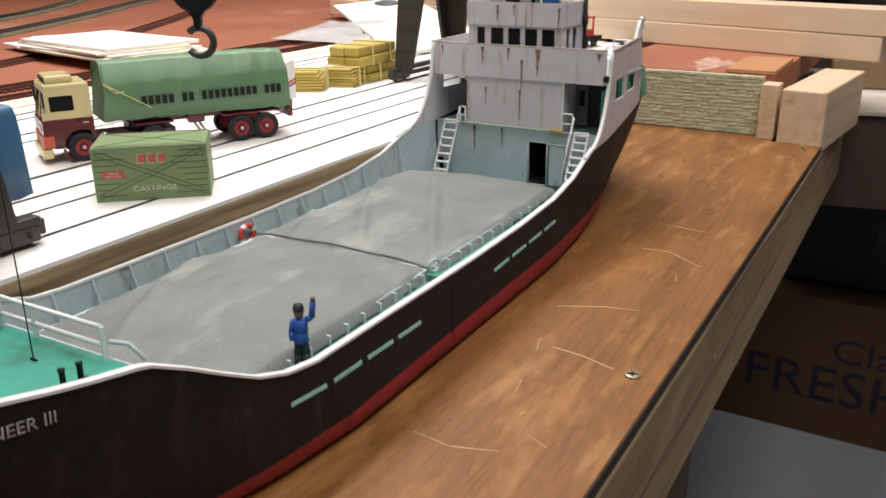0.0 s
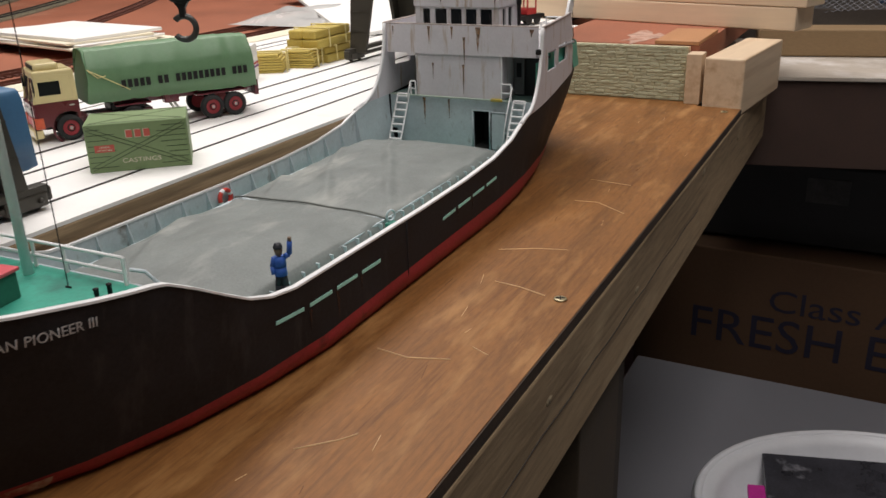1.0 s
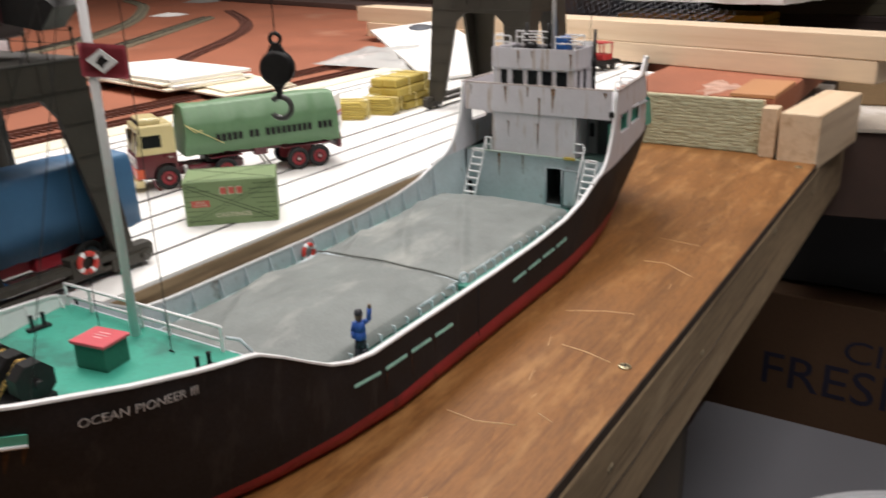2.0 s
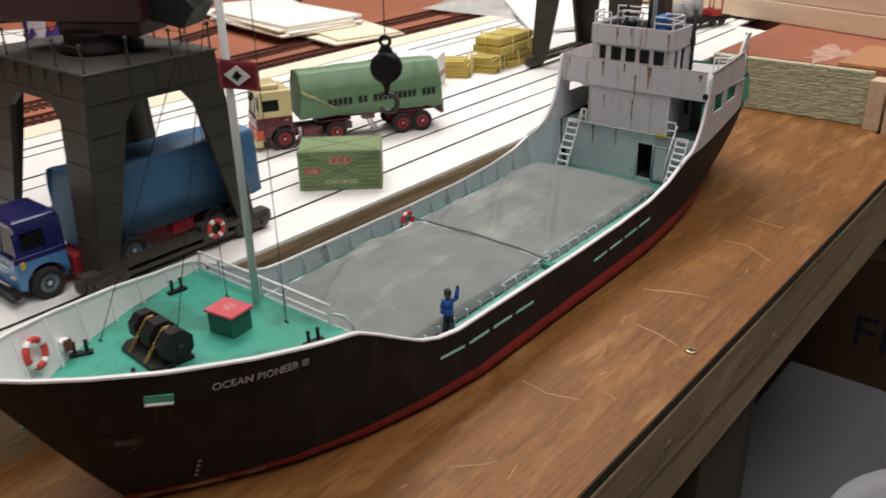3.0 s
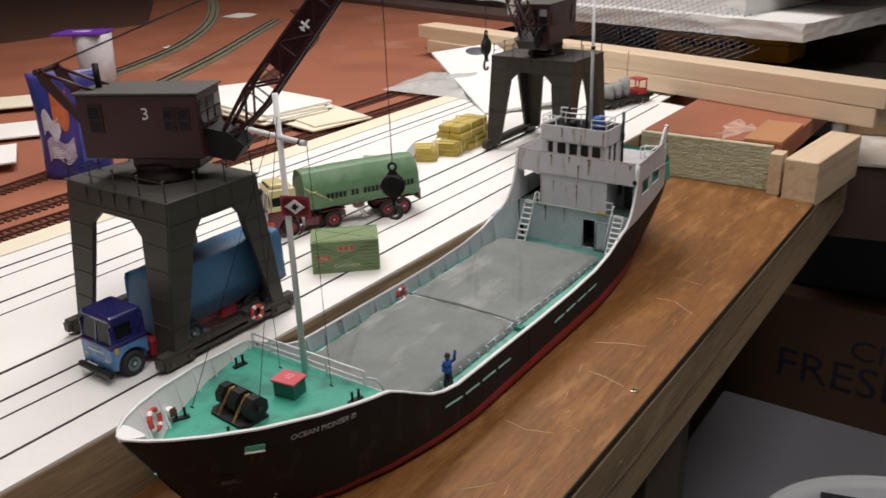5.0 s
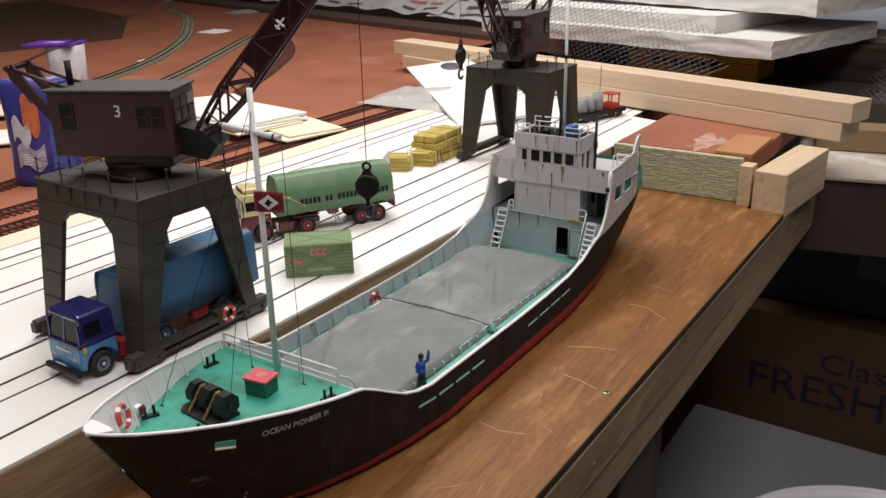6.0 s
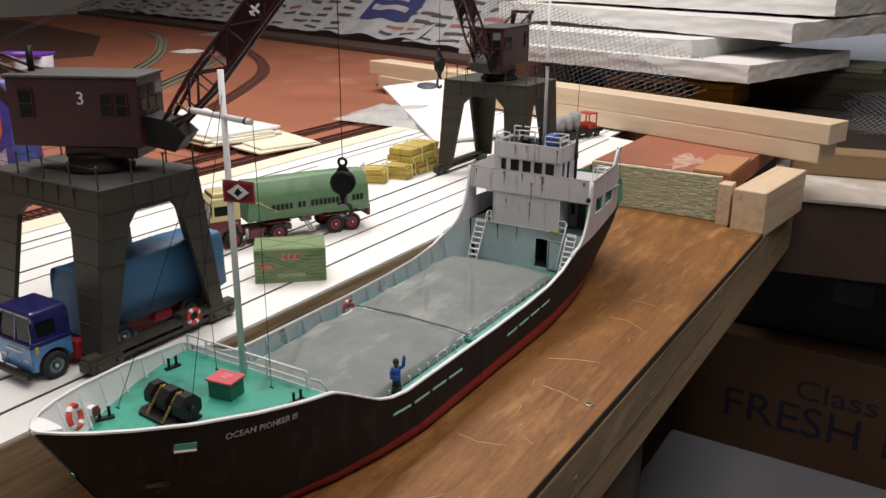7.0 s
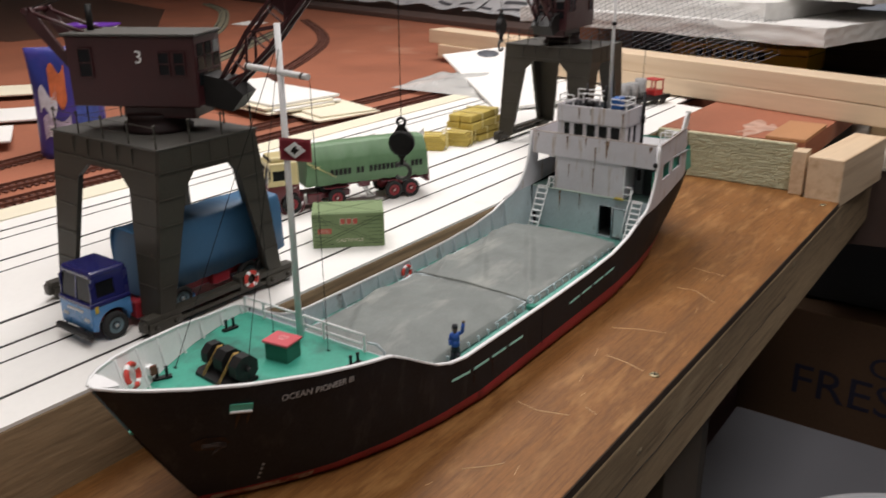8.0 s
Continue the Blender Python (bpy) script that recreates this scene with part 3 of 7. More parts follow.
# wing apron over the side passages
bm = bmesh.new()
prism(bm, [(-0.0585, 0.1063), (-0.0585, 0.0865), (-0.0440, 0.0865), (-0.0395, 0.0845), (-0.036, 0.0845), (-0.036, 0.0863), (0.031, 0.0863), (0.0580, 0.0863), (0.0580, 0.1063)], BY - 0.0012, BY + 0.0004, "y")
apron = part("bridge_apron", bm, WHITEHOUSE, ship, "white bridge wing front with rust runs")
bm = bmesh.new(); box(bm, -0.0570, 0.0570, BY, 0.262, 0.0862, 0.0876)
part("bridge_deck", bm, mat("bridge_deck_grey", (0.42, 0.42, 0.43), 0.6), ship)
bm = bmesh.new(); rod(bm, (-0.0585, BY - 0.0004, 0.1066), (0.0580, BY - 0.0004, 0.1066), 0.0008)
part("apron_capping", bm, mat("rusty_capping", (0.42, 0.36, 0.33), 0.7, var=0.3, scale=150), ship)


LEAD = [(0.146 + 0.0348 * math.sin(math.pi / 2 * i / 14), 0.0540 + 0.0525 * (1 - math.cos(math.pi / 2 * i / 14))) for i in range(15)]


def side_plate(s):
    """The white side plating with its curved leading edge and two openings."""
    lead = LEAD
    wins = [(0.1925, 0.2135, 0.0755, 0.0885), (0.2205, 0.2445, 0.0765, 0.0895)]
    ys = sorted({p[0] for p in LEAD} | {0.1925, 0.2135, 0.2205, 0.2445, 0.255, 0.262, 0.27})
    zs = [0.0, 0.0600, 0.0755, 0.0765, 0.0885, 0.0895, 1.0]
    bm = bmesh.new()
    for ya, yb in zip(ys[:-1], ys[1:]):
        top = [min(interp(y, lead), 0.1063) if y < LEAD[-1][0] - 1e-6 else interp(y, [(0.18, 0.1063), (0.255, 0.1078), (0.262, 0.1000), (0.27, 0.0800)]) for y in (ya, yb)]
        bot = [sheer(y) - 0.0008 for y in (ya, yb)]
        for za, zb in zip(zs[:-1], zs[1:]):
            if any(a - 1e-6 <= ya and yb <= b + 1e-6 and c - 1e-6 <= za and zb <= d + 1e-6 for a, b, c, d in wins):
                continue
            corner = []
            for i, y in ((0, ya), (1, yb)):
                lo = max(bot[i], za) if za else bot[i]
                hi = min(top[i], zb) if zb < 1 else top[i]
                corner.append((lo, max(lo, hi)))
            if max(c[1] - c[0] for c in corner) < 1e-5:
                continue
            for k in (0.0, 0.0014):
                p = [(s * (half_at(ya, 0.062) + 0.0005 - k), ya, corner[0][0]), (s * (half_at(yb, 0.062) + 0.0005 - k), yb, corner[1][0]),
                     (s * (half_at(yb, 0.062) + 0.0005 - k), yb, corner[1][1]), (s * (half_at(ya, 0.062) + 0.0005 - k), ya, corner[0][1])]
                bm.faces.new([bm.verts.new(c) for c in p])
    bmesh.ops.remove_doubles(bm, verts=bm.verts[:], dist=0.00001)
    rim = [e for e in bm.edges if e.is_boundary]
    outer = {}
    for e in rim:
        key = tuple(sorted((round(v.co.y, 5), round(v.co.z, 5)) for v in e.verts))
        outer.setdefault(key, []).append(e)
    for pair in outer.values():
        if len(pair) == 2:
            a, b = pair
            va = sorted(a.verts, key=lambda v: (v.co.y, v.co.z))
            vb = sorted(b.verts, key=lambda v: (v.co.y, v.co.z))
            try:
                bm.faces.new((va[0], va[1], vb[1], vb[0]))
            except ValueError:
                pass
    return bm


for s in (-1, 1):
    plate = part("side_plating", side_plate(s), WHITEHOUSE, ship, "rust-streaked white side plating with two openings")
    bm = bmesh.new()
    pts = [(s * (half_at(y, 0.062) - 0.0002), y, z) for y, z in [(0.138, 0.0512)] + LEAD]
    wire(bm, pts, 0.0013, 8)
    part("leading_edge", bm, RAILWHITE, plate, "white beading on the leading edge")
    bm = bmesh.new()
    wire(bm, [(s * (half_at(y, 0.062) + 0.0002), y, interp(y, [(0.18, 0.1066), (0.255, 0.1081)])) for y in (0.1805, 0.2, 0.22, 0.255)], 0.0008, 6)
    part("capping", bm, mat("rusty_capping_side", (0.42, 0.36, 0.33), 0.7, var=0.3, scale=150), plate)
bm = rbox(0.0575, 0.0612, BY - 0.0048, BY - 0.0010, 0.0890, 0.0925, 0.0005)
part("side_light", bm, BLACK, ship, "black navigation light box")
# plate added across the port passage so it turns dark quickly
bm = bmesh.new(); box(bm, -0.057, -0.0362, 0.236, 0.2375, BD, 0.0860)
part("passage_end", bm, PALEBLUE, ship)
# starboard passage closed by an added near-black plate, its colour is the shade
SHADE = mat("passage_shade_paint", (0.045, 0.05, 0.052), 0.75, var=0.2, scale=80)
bm = bmesh.new(); box(bm, 0.0312, 0.0525, BY + 0.0240, BY + 0.0252, BD, 0.0860)
part("passage_end", bm, SHADE, ship, "added dark plate standing for the shade inside the side passage")
leaf = part("passage_door", rbox(0.0318, 0.0400, BY + 0.0205, BY + 0.0218, BD + 0.001, 0.0835, 0.0006), mat("grey_door_paint", (0.16, 0.165, 0.17), 0.6, var=0.15), ship, "grey door in the side passage")
part("door_light", rbox(0.0340, 0.0378, BY + 0.0200, BY + 0.0206, 0.0690, 0.0790, 0.0003), DARKGLASS, leaf)
bm = bmesh.new(); rod(bm, (0.0311, BY - 0.0002, BD), (0.0311, BY - 0.0002, 0.0862), 0.0006, n=6)
part("corner_bead", bm, RAILWHITE, ship)

# wheelhouse with five front windows
WZ0, WZ1 = 0.1058, 0.1320
WX0, WX1, WYB = -0.0350, 0.0290, 0.2180
wheel = part("wheelhouse", rbox(WX0 + 0.0012, WX1 - 0.0012, BY + 0.0022, WYB - 0.0012, 0.0876, WZ1 - 0.0012, 0), DARKGLASS, ship, "white wheelhouse with dark windows")
front = [(-0.0290, -0.0235), (-0.0195, -0.0105), (-0.0075, 0.0010), (0.0040, 0.0122), (0.0152, 0.0238)]
bm = bmesh.new()
box(bm, WX0, WX1, BY + 0.0006, BY + 0.0018, 0.0876, 0.1062)
box(bm, WX0, WX1, BY + 0.0006, BY + 0.0018, 0.1172, WZ1)
edges = [WX0] + [v for p in front for v in p] + [WX1]
for a, b in zip(edges[0::2], edges[1::2]):
    box(bm, a, b, BY + 0.0006, BY + 0.0018, 0.1062, 0.1172)
part("wheelhouse_front", bm, WHITEHOUSE, wheel)
for a, b in front:
    bm = bmesh.new(); box(bm, a - 0.0002, b + 0.0002, BY + 0.0016, BY + 0.0021, 0.1060, 0.1174)
    part("window_pane", bm, DARKGLASS, wheel, "dark wheelhouse window")
    bm = bmesh.new(); rod(bm, (b - 0.0018, BY, 0.1145), (b - 0.0002, BY - 0.0003, 0.1050), 0.00025, n=5); rod(bm, (b - 0.0002, BY - 0.0003, 0.1050), (b - 0.0001, BY - 0.0005, 0.1035), 0.00045, n=5)
    part("wiper", bm, BLACK, wheel)
for s, x in ((-1, WX0), (1, WX1)):
    bm = bmesh.new()
    xa, xb = sorted((x, x - s * 0.0012))
    side_w = [(0.1885, 0.1945), (0.1990, 0.2065)]
    box(bm, xa, xb, BY + 0.0018, WYB, 0.0876, 0.1000)
    box(bm, xa, xb, BY + 0.0018, WYB, 0.1172, WZ1)
    e2 = [BY + 0.0018] + [v for p in side_w for v in p] + [WYB]
    for a, b in zip(e2[0::2], e2[1::2]):
        box(bm, xa, xb, a, b, 0.1000, 0.1172)
    part("wheelhouse_side", bm, WHITEHOUSE, wheel)
bm = bmesh.new(); box(bm, WX0, WX1, WYB - 0.0012, WYB, 0.0876, WZ1)
part("wheelhouse_back", bm, WHITEHOUSE, wheel)
bm = rbox(WX0 - 0.0006, WX1 + 0.0006, BY - 0.0002, WYB + 0.0006, WZ1 - 0.0030, WZ1 - 0.0018, 0.0003)
part("wheelhouse_roof", bm, mat("roof_grey_white", (0.55, 0.55, 0.57), 0.6), wheel)
bm = bmesh.new()
for x0, x1, y0, y1 in ((WX0 - 0.0006, WX1 + 0.0006, BY - 0.0006, BY + 0.0006), (WX0 - 0.0008, WX0 + 0.0002, BY + 0.0006, WYB), (WX1 - 0.0002, WX1 + 0.0008, BY + 0.0006, WYB)):
    box(bm, x0, x1, y0, y1, 0.1188, WZ1 + 0.0008)
part("roof_parapet", bm, WHITEHOUSE, wheel, "white roof band with rust runs")


def railing(name, pts, z0, heights, r, material, parent, label=""):
    """Posts at the points with bars between them."""
    rail = None
    for h in heights[::-1]:
        bm = bmesh.new()
        wire(bm, [(x, y, z0 + h) for x, y in pts], r, 6)
        if rail is None:
            rail = part(name, bm, material, parent, label)
        else:
            part("bar", bm, material, rail)
    for x, y in pts:
        bm = bmesh.new(); rod(bm, (x, y, z0), (x, y, z0 + heights[-1]), r * 1.05, n=6)
        part("post", bm, material, rail)
    return rail


for pts in ([(WX0 + 0.001, BY + 0.014), (WX0 + 0.001, BY + 0.001), (-0.021, BY + 0.001)], [(-0.019, BY + 0.016), (-0.003, BY + 0.016)],
            [(0.014, BY + 0.001), (WX1 - 0.0005, BY + 0.001), (WX1 - 0.0005, BY + 0.019), (0.014, BY + 0.019)], [(WX0 + 0.002, WYB - 0.002), (-0.006, WYB - 0.002)]):
    railing("roof_rail", pts, WZ1, (0.0048, 0.0092), 0.00055, RAILWHITE, ship, "thin white roof railing")
bm = bmesh.new(); rod(bm, (0.006, 0.198, WZ1 - 0.002), (0.0052, 0.199, 0.262), 0.0017, 0.0012, n=10)
aft_mast = part("radar_mast", bm, RAILWHITE, ship, "tall white mast on the wheelhouse roof")
bm = bmesh.new(); rod(bm, (0.0062, 0.198, 0.2000), (0.0062, 0.198, 0.2030), 0.0020, n=10)
part("mast_band", bm, BLACK, aft_mast)
bm = rbox(0.0075, 0.0160, 0.196, 0.208, WZ1 - 0.0018, WZ1 + 0.0075, 0.0006)
part("roof_locker", bm, mat("bright_blue_paint", (0.03, 0.13, 0.42), 0.45), ship, "bright blue locker on the roof")
bm = bmesh.new(); lathe(bm, [(0.0042, 0), (0.0042, 0.004), (0.003, 0.0056), (0.001, 0.006)], pose(-0.0095, 0.1935, WZ1 - 0.0018))
part("searchlight", bm, BLACK, ship)
for x in (-0.0165, 0.0012):
    bm = bmesh.new(); rod(bm, (x, 0.2, WZ1 - 0.002), (x, 0.2, WZ1 + 0.017), 0.0012, n=8)
    part("roof_pipe", bm, BLACK, ship)
bm = bmesh.new(); rod(bm, (WX1 + 0.0026, 0.2125, 0.0900), (WX1 + 0.0026, 0.2125, 0.1440), 0.0014, n=8); rod(bm, (WX1 + 0.0026, 0.2125, 0.118), (WX1 + 0.0026, 0.2125, 0.124), 0.0020, n=8)
part("exhaust_pipe", bm, BLACK, ship, "black pipe beside the wheelhouse")
railing("wing_rail", [(0.052, 0.232), (0.052, 0.246), (0.040, 0.246)], 0.0876, (0.008, 0.0135, 0.0185), 0.0006, RAILWHITE, ship)
railing("poop_rail", [(0.030, 0.262), (0.046, 0.272), (0.046, 0.286)], 0.0876, (0.006, 0.012), 0.0006, RAILWHITE, ship)
part("after_deck_house", rbox(-0.040, 0.046, 0.262, 0.290, 0.0862, 0.0876, 0.0003), mat("after_deck_paint", (0.45, 0.45, 0.46), 0.6), ship)
bm = bmesh.new()
prism(bm, [(0.262, 0.0876), (0.2720, 0.0876), (0.2870, 0.1120), (0.2850, 0.1160), (0.2800, 0.1165), (0.2770, 0.1130)], 0.0455, 0.0475, "x")
davit = part("boat_davit", bm, RAILWHITE, ship, "white boat davit at the stern")
bm = bmesh.new(); rod(bm, (0.0445, 0.2840, 0.1165), (0.0485, 0.2840, 0.1165), 0.0016, n=10)
part("sheave", bm, SILVER, davit)
bm = bmesh.new(); wire(bm, [(0.0465, 0.2850, 0.116), (0.0460, 0.2925, 0.086)], 0.00025, 4); wire(bm, [(0.0465, 0.2855, 0.116), (0.0440, 0.2985, 0.082)], 0.00025, 4)
part("davit_fall", bm, BLACK, davit)
# turquoise bulwark plating round the stern
bm = bmesh.new()
grid_sheet(bm, 24, 4, lambda u, v: (0.0545 * math.cos(math.pi * u) * (1 - 0.04 * v), 0.2680 + 0.0480 * math.sin(math.pi * u) ** 0.7, 0.0660 + 0.0175 * v))
part("stern_bulwark", bm, TURQ, ship, "bright turquoise bulwark at the stern")
# inner bulwark in a lighter turquoise, daylight on it painted into the colour
bm = bmesh.new()
box(bm, 0.0528, 0.0536, 0.2180, 0.2600, 0.0556, 0.0845)
box(bm, 0.0528, 0.0536, 0.1900, 0.2178, 0.0556, 0.0812)
part("inner_bulwark", bm, mat("lit_turquoise_paint", (0.12, 0.56, 0.42), 0.5, var=0.1), ship, "turquoise plating behind the side openings, painted lighter as if lit")

# ladders
def ladder(x, y0, z0, y1, z1, width, n):
    lad = part("ladder", rod(bmesh.new(), (x - width / 2, y1, z1), (x + width / 2, y1, z1), 0.0007, n=6), RAILWHITE, ship, "white sloping ship's ladder")
    for sx in (-width / 2, width / 2):
        bm = bmesh.new(); rod(bm, (x + sx, y0, z0), (x + sx, y1, z1), 0.0007, n=6)
        part("stringer", bm, RAILWHITE, lad)
    for i in range(n):
        t = (i + 0.7) / n
        y, z = y0 + (y1 - y0) * t, z0 + (z1 - z0) * t
        bm = bmesh.new(); box(bm, x - width / 2, x + width / 2, y - 0.0015, y + 0.0013, z - 0.0004, z + 0.0004)
        part("tread", bm, RAILWHITE, lad)
    return lad


ladder(-0.0465, 0.1600, AD, 0.1800, BD + 0.001, 0.0095, 8)
ladder(0.0450, 0.1600, AD, 0.1800, BD + 0.001, 0.0085, 9)
railing("stair_rail", [(-0.0405, 0.1805), (-0.0365, 0.1805)], BD, (0.0052, 0.0105), 0.0006, RAILWHITE, ship)
railing("stair_rail", [(0.0315, 0.1800), (0.0385, 0.1800)], BD, (0.0058, 0.0120), 0.0006, RAILWHITE, ship)
bm = bmesh.new(); wire(bm, [(0.0400, 0.1600, MD + 0.002), (0.0400, 0.1690, 0.050), (0.0400, 0.1790, BD + 0.0105), (0.0400, 0.1815, BD + 0.008)], 0.0005, 6)
part("hand_rail", bm, RAILWHITE, ship)
bm = bmesh.new(); wire(bm, [(-0.0400, 0.1735, BD - 0.001), (-0.0400, 0.1790, BD + 0.0105), (-0.0400, 0.1815, BD + 0.008)], 0.0005, 6)
part("hand_rail", bm, RAILWHITE, ship)
# rust runs as thin flakes on the plating
rnd = random.Random(4)
for x, ztop, length, width, yy in ((-0.030, 0.0545, 0.016, 0.0022, BY - 0.0004), (-0.010, 0.0545, 0.012, 0.0014, BY - 0.0004), (0.0035, 0.0985, 0.016, 0.0018, BY - 0.0016), (0.0140, 0.1055, 0.014, 0.0034, BY - 0.0016),
                                   (-0.0240, 0.1055, 0.010, 0.0020, BY - 0.0016), (-0.0530, 0.1050, 0.006, 0.0014, BY - 0.0016), (0.0535, 0.1050, 0.004, 0.0030, BY - 0.0016), (-0.0060, 0.1055, 0.007, 0.0018, BY - 0.0016),
                                   (0.0020, 0.0795, 0.018, 0.0016, BY - 0.0004), (-0.0220, 0.0800, 0.010, 0.0012, BY - 0.0004), (0.0268, 0.1300, 0.012, 0.0018, BY - 0.0010), (-0.0140, 0.1310, 0.009, 0.0020, BY - 0.0010), (-0.0030, 0.1310, 0.005, 0.0012, BY - 0.0010)):
    bm = bmesh.new()
    pts = [(x - width / 2, ztop)] + [(x - width / 2 * (1 - i / 6) * rnd.uniform(0.5, 1.1), ztop - length * i / 6) for i in range(1, 6)]
    pts += [(x, ztop - length)] + [(x + width / 2 * (1 - i / 6) * rnd.uniform(0.5, 1.1), ztop - length * i / 6) for i in range(5, 0, -1)] + [(x + width / 2, ztop)]
    prism(bm, [(x + (px - x) * 1.2, ztop + (pz - ztop) * 1.25) for px, pz in pts], yy - 0.00012, yy, "y")
    part("rust_run", bm, RUST, ship, "orange-brown rust run")

# ---- deck gear ----
def lifebuoy(m, parent=None, big=0.0058, small=0.0019):
    if parent is None:
        buoy = thing("lifebuoy", "orange and white ring lifebuoy", "lifebuoy", m, group="lifebuoys")
        ring = part("ring", torus(bmesh.new(), Matrix.Identity(4), big, small), ORANGE, buoy)
    else:
        bm = bmesh.new()
        torus(bm, Matrix.Identity(4), big, small)
        ring = part("lifebuoy", bm, ORANGE, parent, "orange and white ring lifebuoy", m)
        buoy = ring
    for k in range(4):
        bm = bmesh.new()
        torus(bm, Matrix.Identity(4), big, small * 1.08, n=5, k=8, start=k / 4 + 0.04, stop=k / 4 + 0.11)
        part("white_band", bm, RAILWHITE, buoy)
    return buoy


def sec(y):
    return half_at(y, 0.066) - 0.002


lifebuoy(pose(-0.0222, -0.2725, 0.0735, 76, 0, 122), ship, 0.0055, 0.0014)
lifebuoy(pose(-0.0602, -0.0080, 0.0310, 90, 0, 90), ship, 0.0046, 0.0013)
part("deck_light", rbox(-0.0335, -0.0290, -0.2590, -0.2550, 0.0645, 0.0690, 0.0004), RAILWHITE, ship, "small white locker by the bulwark")
part("rusty_lid", rbox(-0.0289, -0.0276, -0.2588, -0.2552, 0.0648, 0.0700, 0.0003), mat("brown_rust_paint", (0.16, 0.06, 0.035), 0.8, var=0.3), ship)

winch = part("windlass", prism(bmesh.new(), [(-0.0165, -0.008), (-0.013, -0.012), (0.012, -0.012), (0.0155, -0.008), (0.0155, 0.006), (-0.014, 0.006), (-0.0165, 0.003)], 0.0, 0.0018), BLACK, ship,
             "black anchor windlass with brass chains", pose(-0.0040, -0.2290, FD, 0, 0, -5))


def octo(r, z):
    return [(r * math.cos(math.pi / 8 + k * math.pi / 4), z + r * math.sin(math.pi / 8 + k * math.pi / 4)) for k in range(8)]


for x0, x1, r in ((-0.0150, -0.0096, 0.0070), (-0.0042, 0.0034, 0.0074), (0.0088, 0.0150, 0.0074)):
    bm = prism(bmesh.new(), octo(r, 0.0080), x0, x1, "x")
    part("drum_casing", bm, BLACK, winch)
bm = bmesh.new(); rod(bm, (-0.0125, 0, 0.0080), (0.0125, 0, 0.0080), 0.0036, n=16); rod(bm, (0.0150, 0, 0.0080), (0.0182, 0, 0.0080), 0.0016, n=10)
part("shaft", bm, BLACK, winch)
for x in (-0.0069, 0.0063):
    chain = None
    bm = bmesh.new()
    for k in range(11):
        c = Vector((x, -0.0012 - 0.0100 * k / 10, 0.0138 - 0.0116 * k / 10))
        a = math.atan2(0.0116, 0.0100)
        torus(bm, Matrix.Translation(c) @ Euler((a, 0, 0), "XYZ").to_matrix().to_4x4() @ Euler((0, math.pi / 2 * (k % 2), 0), "XYZ").to_matrix().to_4x4(), 0.00082, 0.00024, n=8, k=4)
    for k in range(4):
        torus(bm, pose(x, -0.0002 + 0.0014 * k, 0.0138 - 0.0006 * k * k, -20 * k, 80 * (k % 2), 0), 0.00085, 0.00032, n=8, k=4)
    part("chain", bm, GOLD, winch, "brass anchor chain")

hatch = part("companion_hatch", rbox(-0.0080, 0.0080, -0.0065, 0.0065, 0, 0.0098, 0.0005), DKGREEN, ship, "dark green deck hatch with a pink-red lid", pose(0.0050, -0.2000, FD, 0, 0, 8) @ Matrix.Diagonal((0.92, 0.92, 1, 1)))
lid = part("lid", rbox(-0.0090, 0.0090, -0.0075, 0.0075, 0.0098, 0.0112, 0.0004), SALMON, hatch, "faded pink-red lid")
for k, w in enumerate((0.006, 0.007, 0.004)):
    bm = bmesh.new(); box(bm, -w / 2, w / 2, 0.0026 - k * 0.0021, 0.0033 - k * 0.0021, 0.01121, 0.0113)
    part("lettering_bar", bm, mat("faded_lid_print", (0.75, 0.38, 0.38), 0.6), lid)


def bollards(x, y, rz):
    b = part("mooring_bollard", rbox(-0.0048, 0.0048, -0.0016, 0.0016, 0, 0.0014, 0.0003), BLACK, ship, "black twin-post mooring bollard", pose(x, y, FD, 0, 0, rz))
    for dx in (-0.0024, 0.0024):
        bm = bmesh.new(); lathe(bm, [(0.0008, 0.0012), (0.0008, 0.0060), (0.0010, 0.0062), (0.0010, 0.0066), (0.0003, 0.0069)], pose(dx, 0, 0), 10)
        part("post", bm, BLACK, b)


bollards(-0.0290, -0.2520, 62)
bollards(-0.0450, -0.1930, 82)
bollards(0.0430, -0.1860, 80)
bollards(0.0095, -0.2520, -55)

# foremast, yard, flag and stays
MX, MY = -0.0045, -0.1775
fore = part("foremast", rod(bmesh.new(), (MX, MY, FD), (MX, MY, 0.2315), 0.0019, 0.0016, n=12), RAILWHITE, ship, "plain white foremast")
yard = part("yard", rod(bmesh.new(), (MX - 0.027, MY + 0.002, 0.2085), (MX + 0.021, MY - 0.002, 0.2070), 0.0016, n=12), RAILWHITE, fore, "white crosstree with black bands")
for dx in (-0.0262, 0.0165):
    bm = bmesh.new(); rod(bm, (MX + dx, MY + 0.002 - (dx + 0.0262) * 0.09, 0.20845 - (dx + 0.0262) * 0.031), (MX + dx + 0.0012, MY + 0.0019 - (dx + 0.0262) * 0.09, 0.2084 - (dx + 0.0262) * 0.031), 0.00175, n=12)
    part("band", bm, BLACK, yard)
FLAG = mat("maroon_flag_paper", (0.26, 0.035, 0.05), 0.7, var=0.08)
bm = bmesh.new()
grid_sheet(bm, 10, 5, lambda u, v: (MX - 0.0030 + 0.0165 * u, MY - 0.0026 + 0.0004 * math.sin(4 * u), 0.1630 + 0.0120 * v - 0.0016 * u))
bmesh.ops.solidify(bm, geom=bm.faces[:], thickness=0.0002)
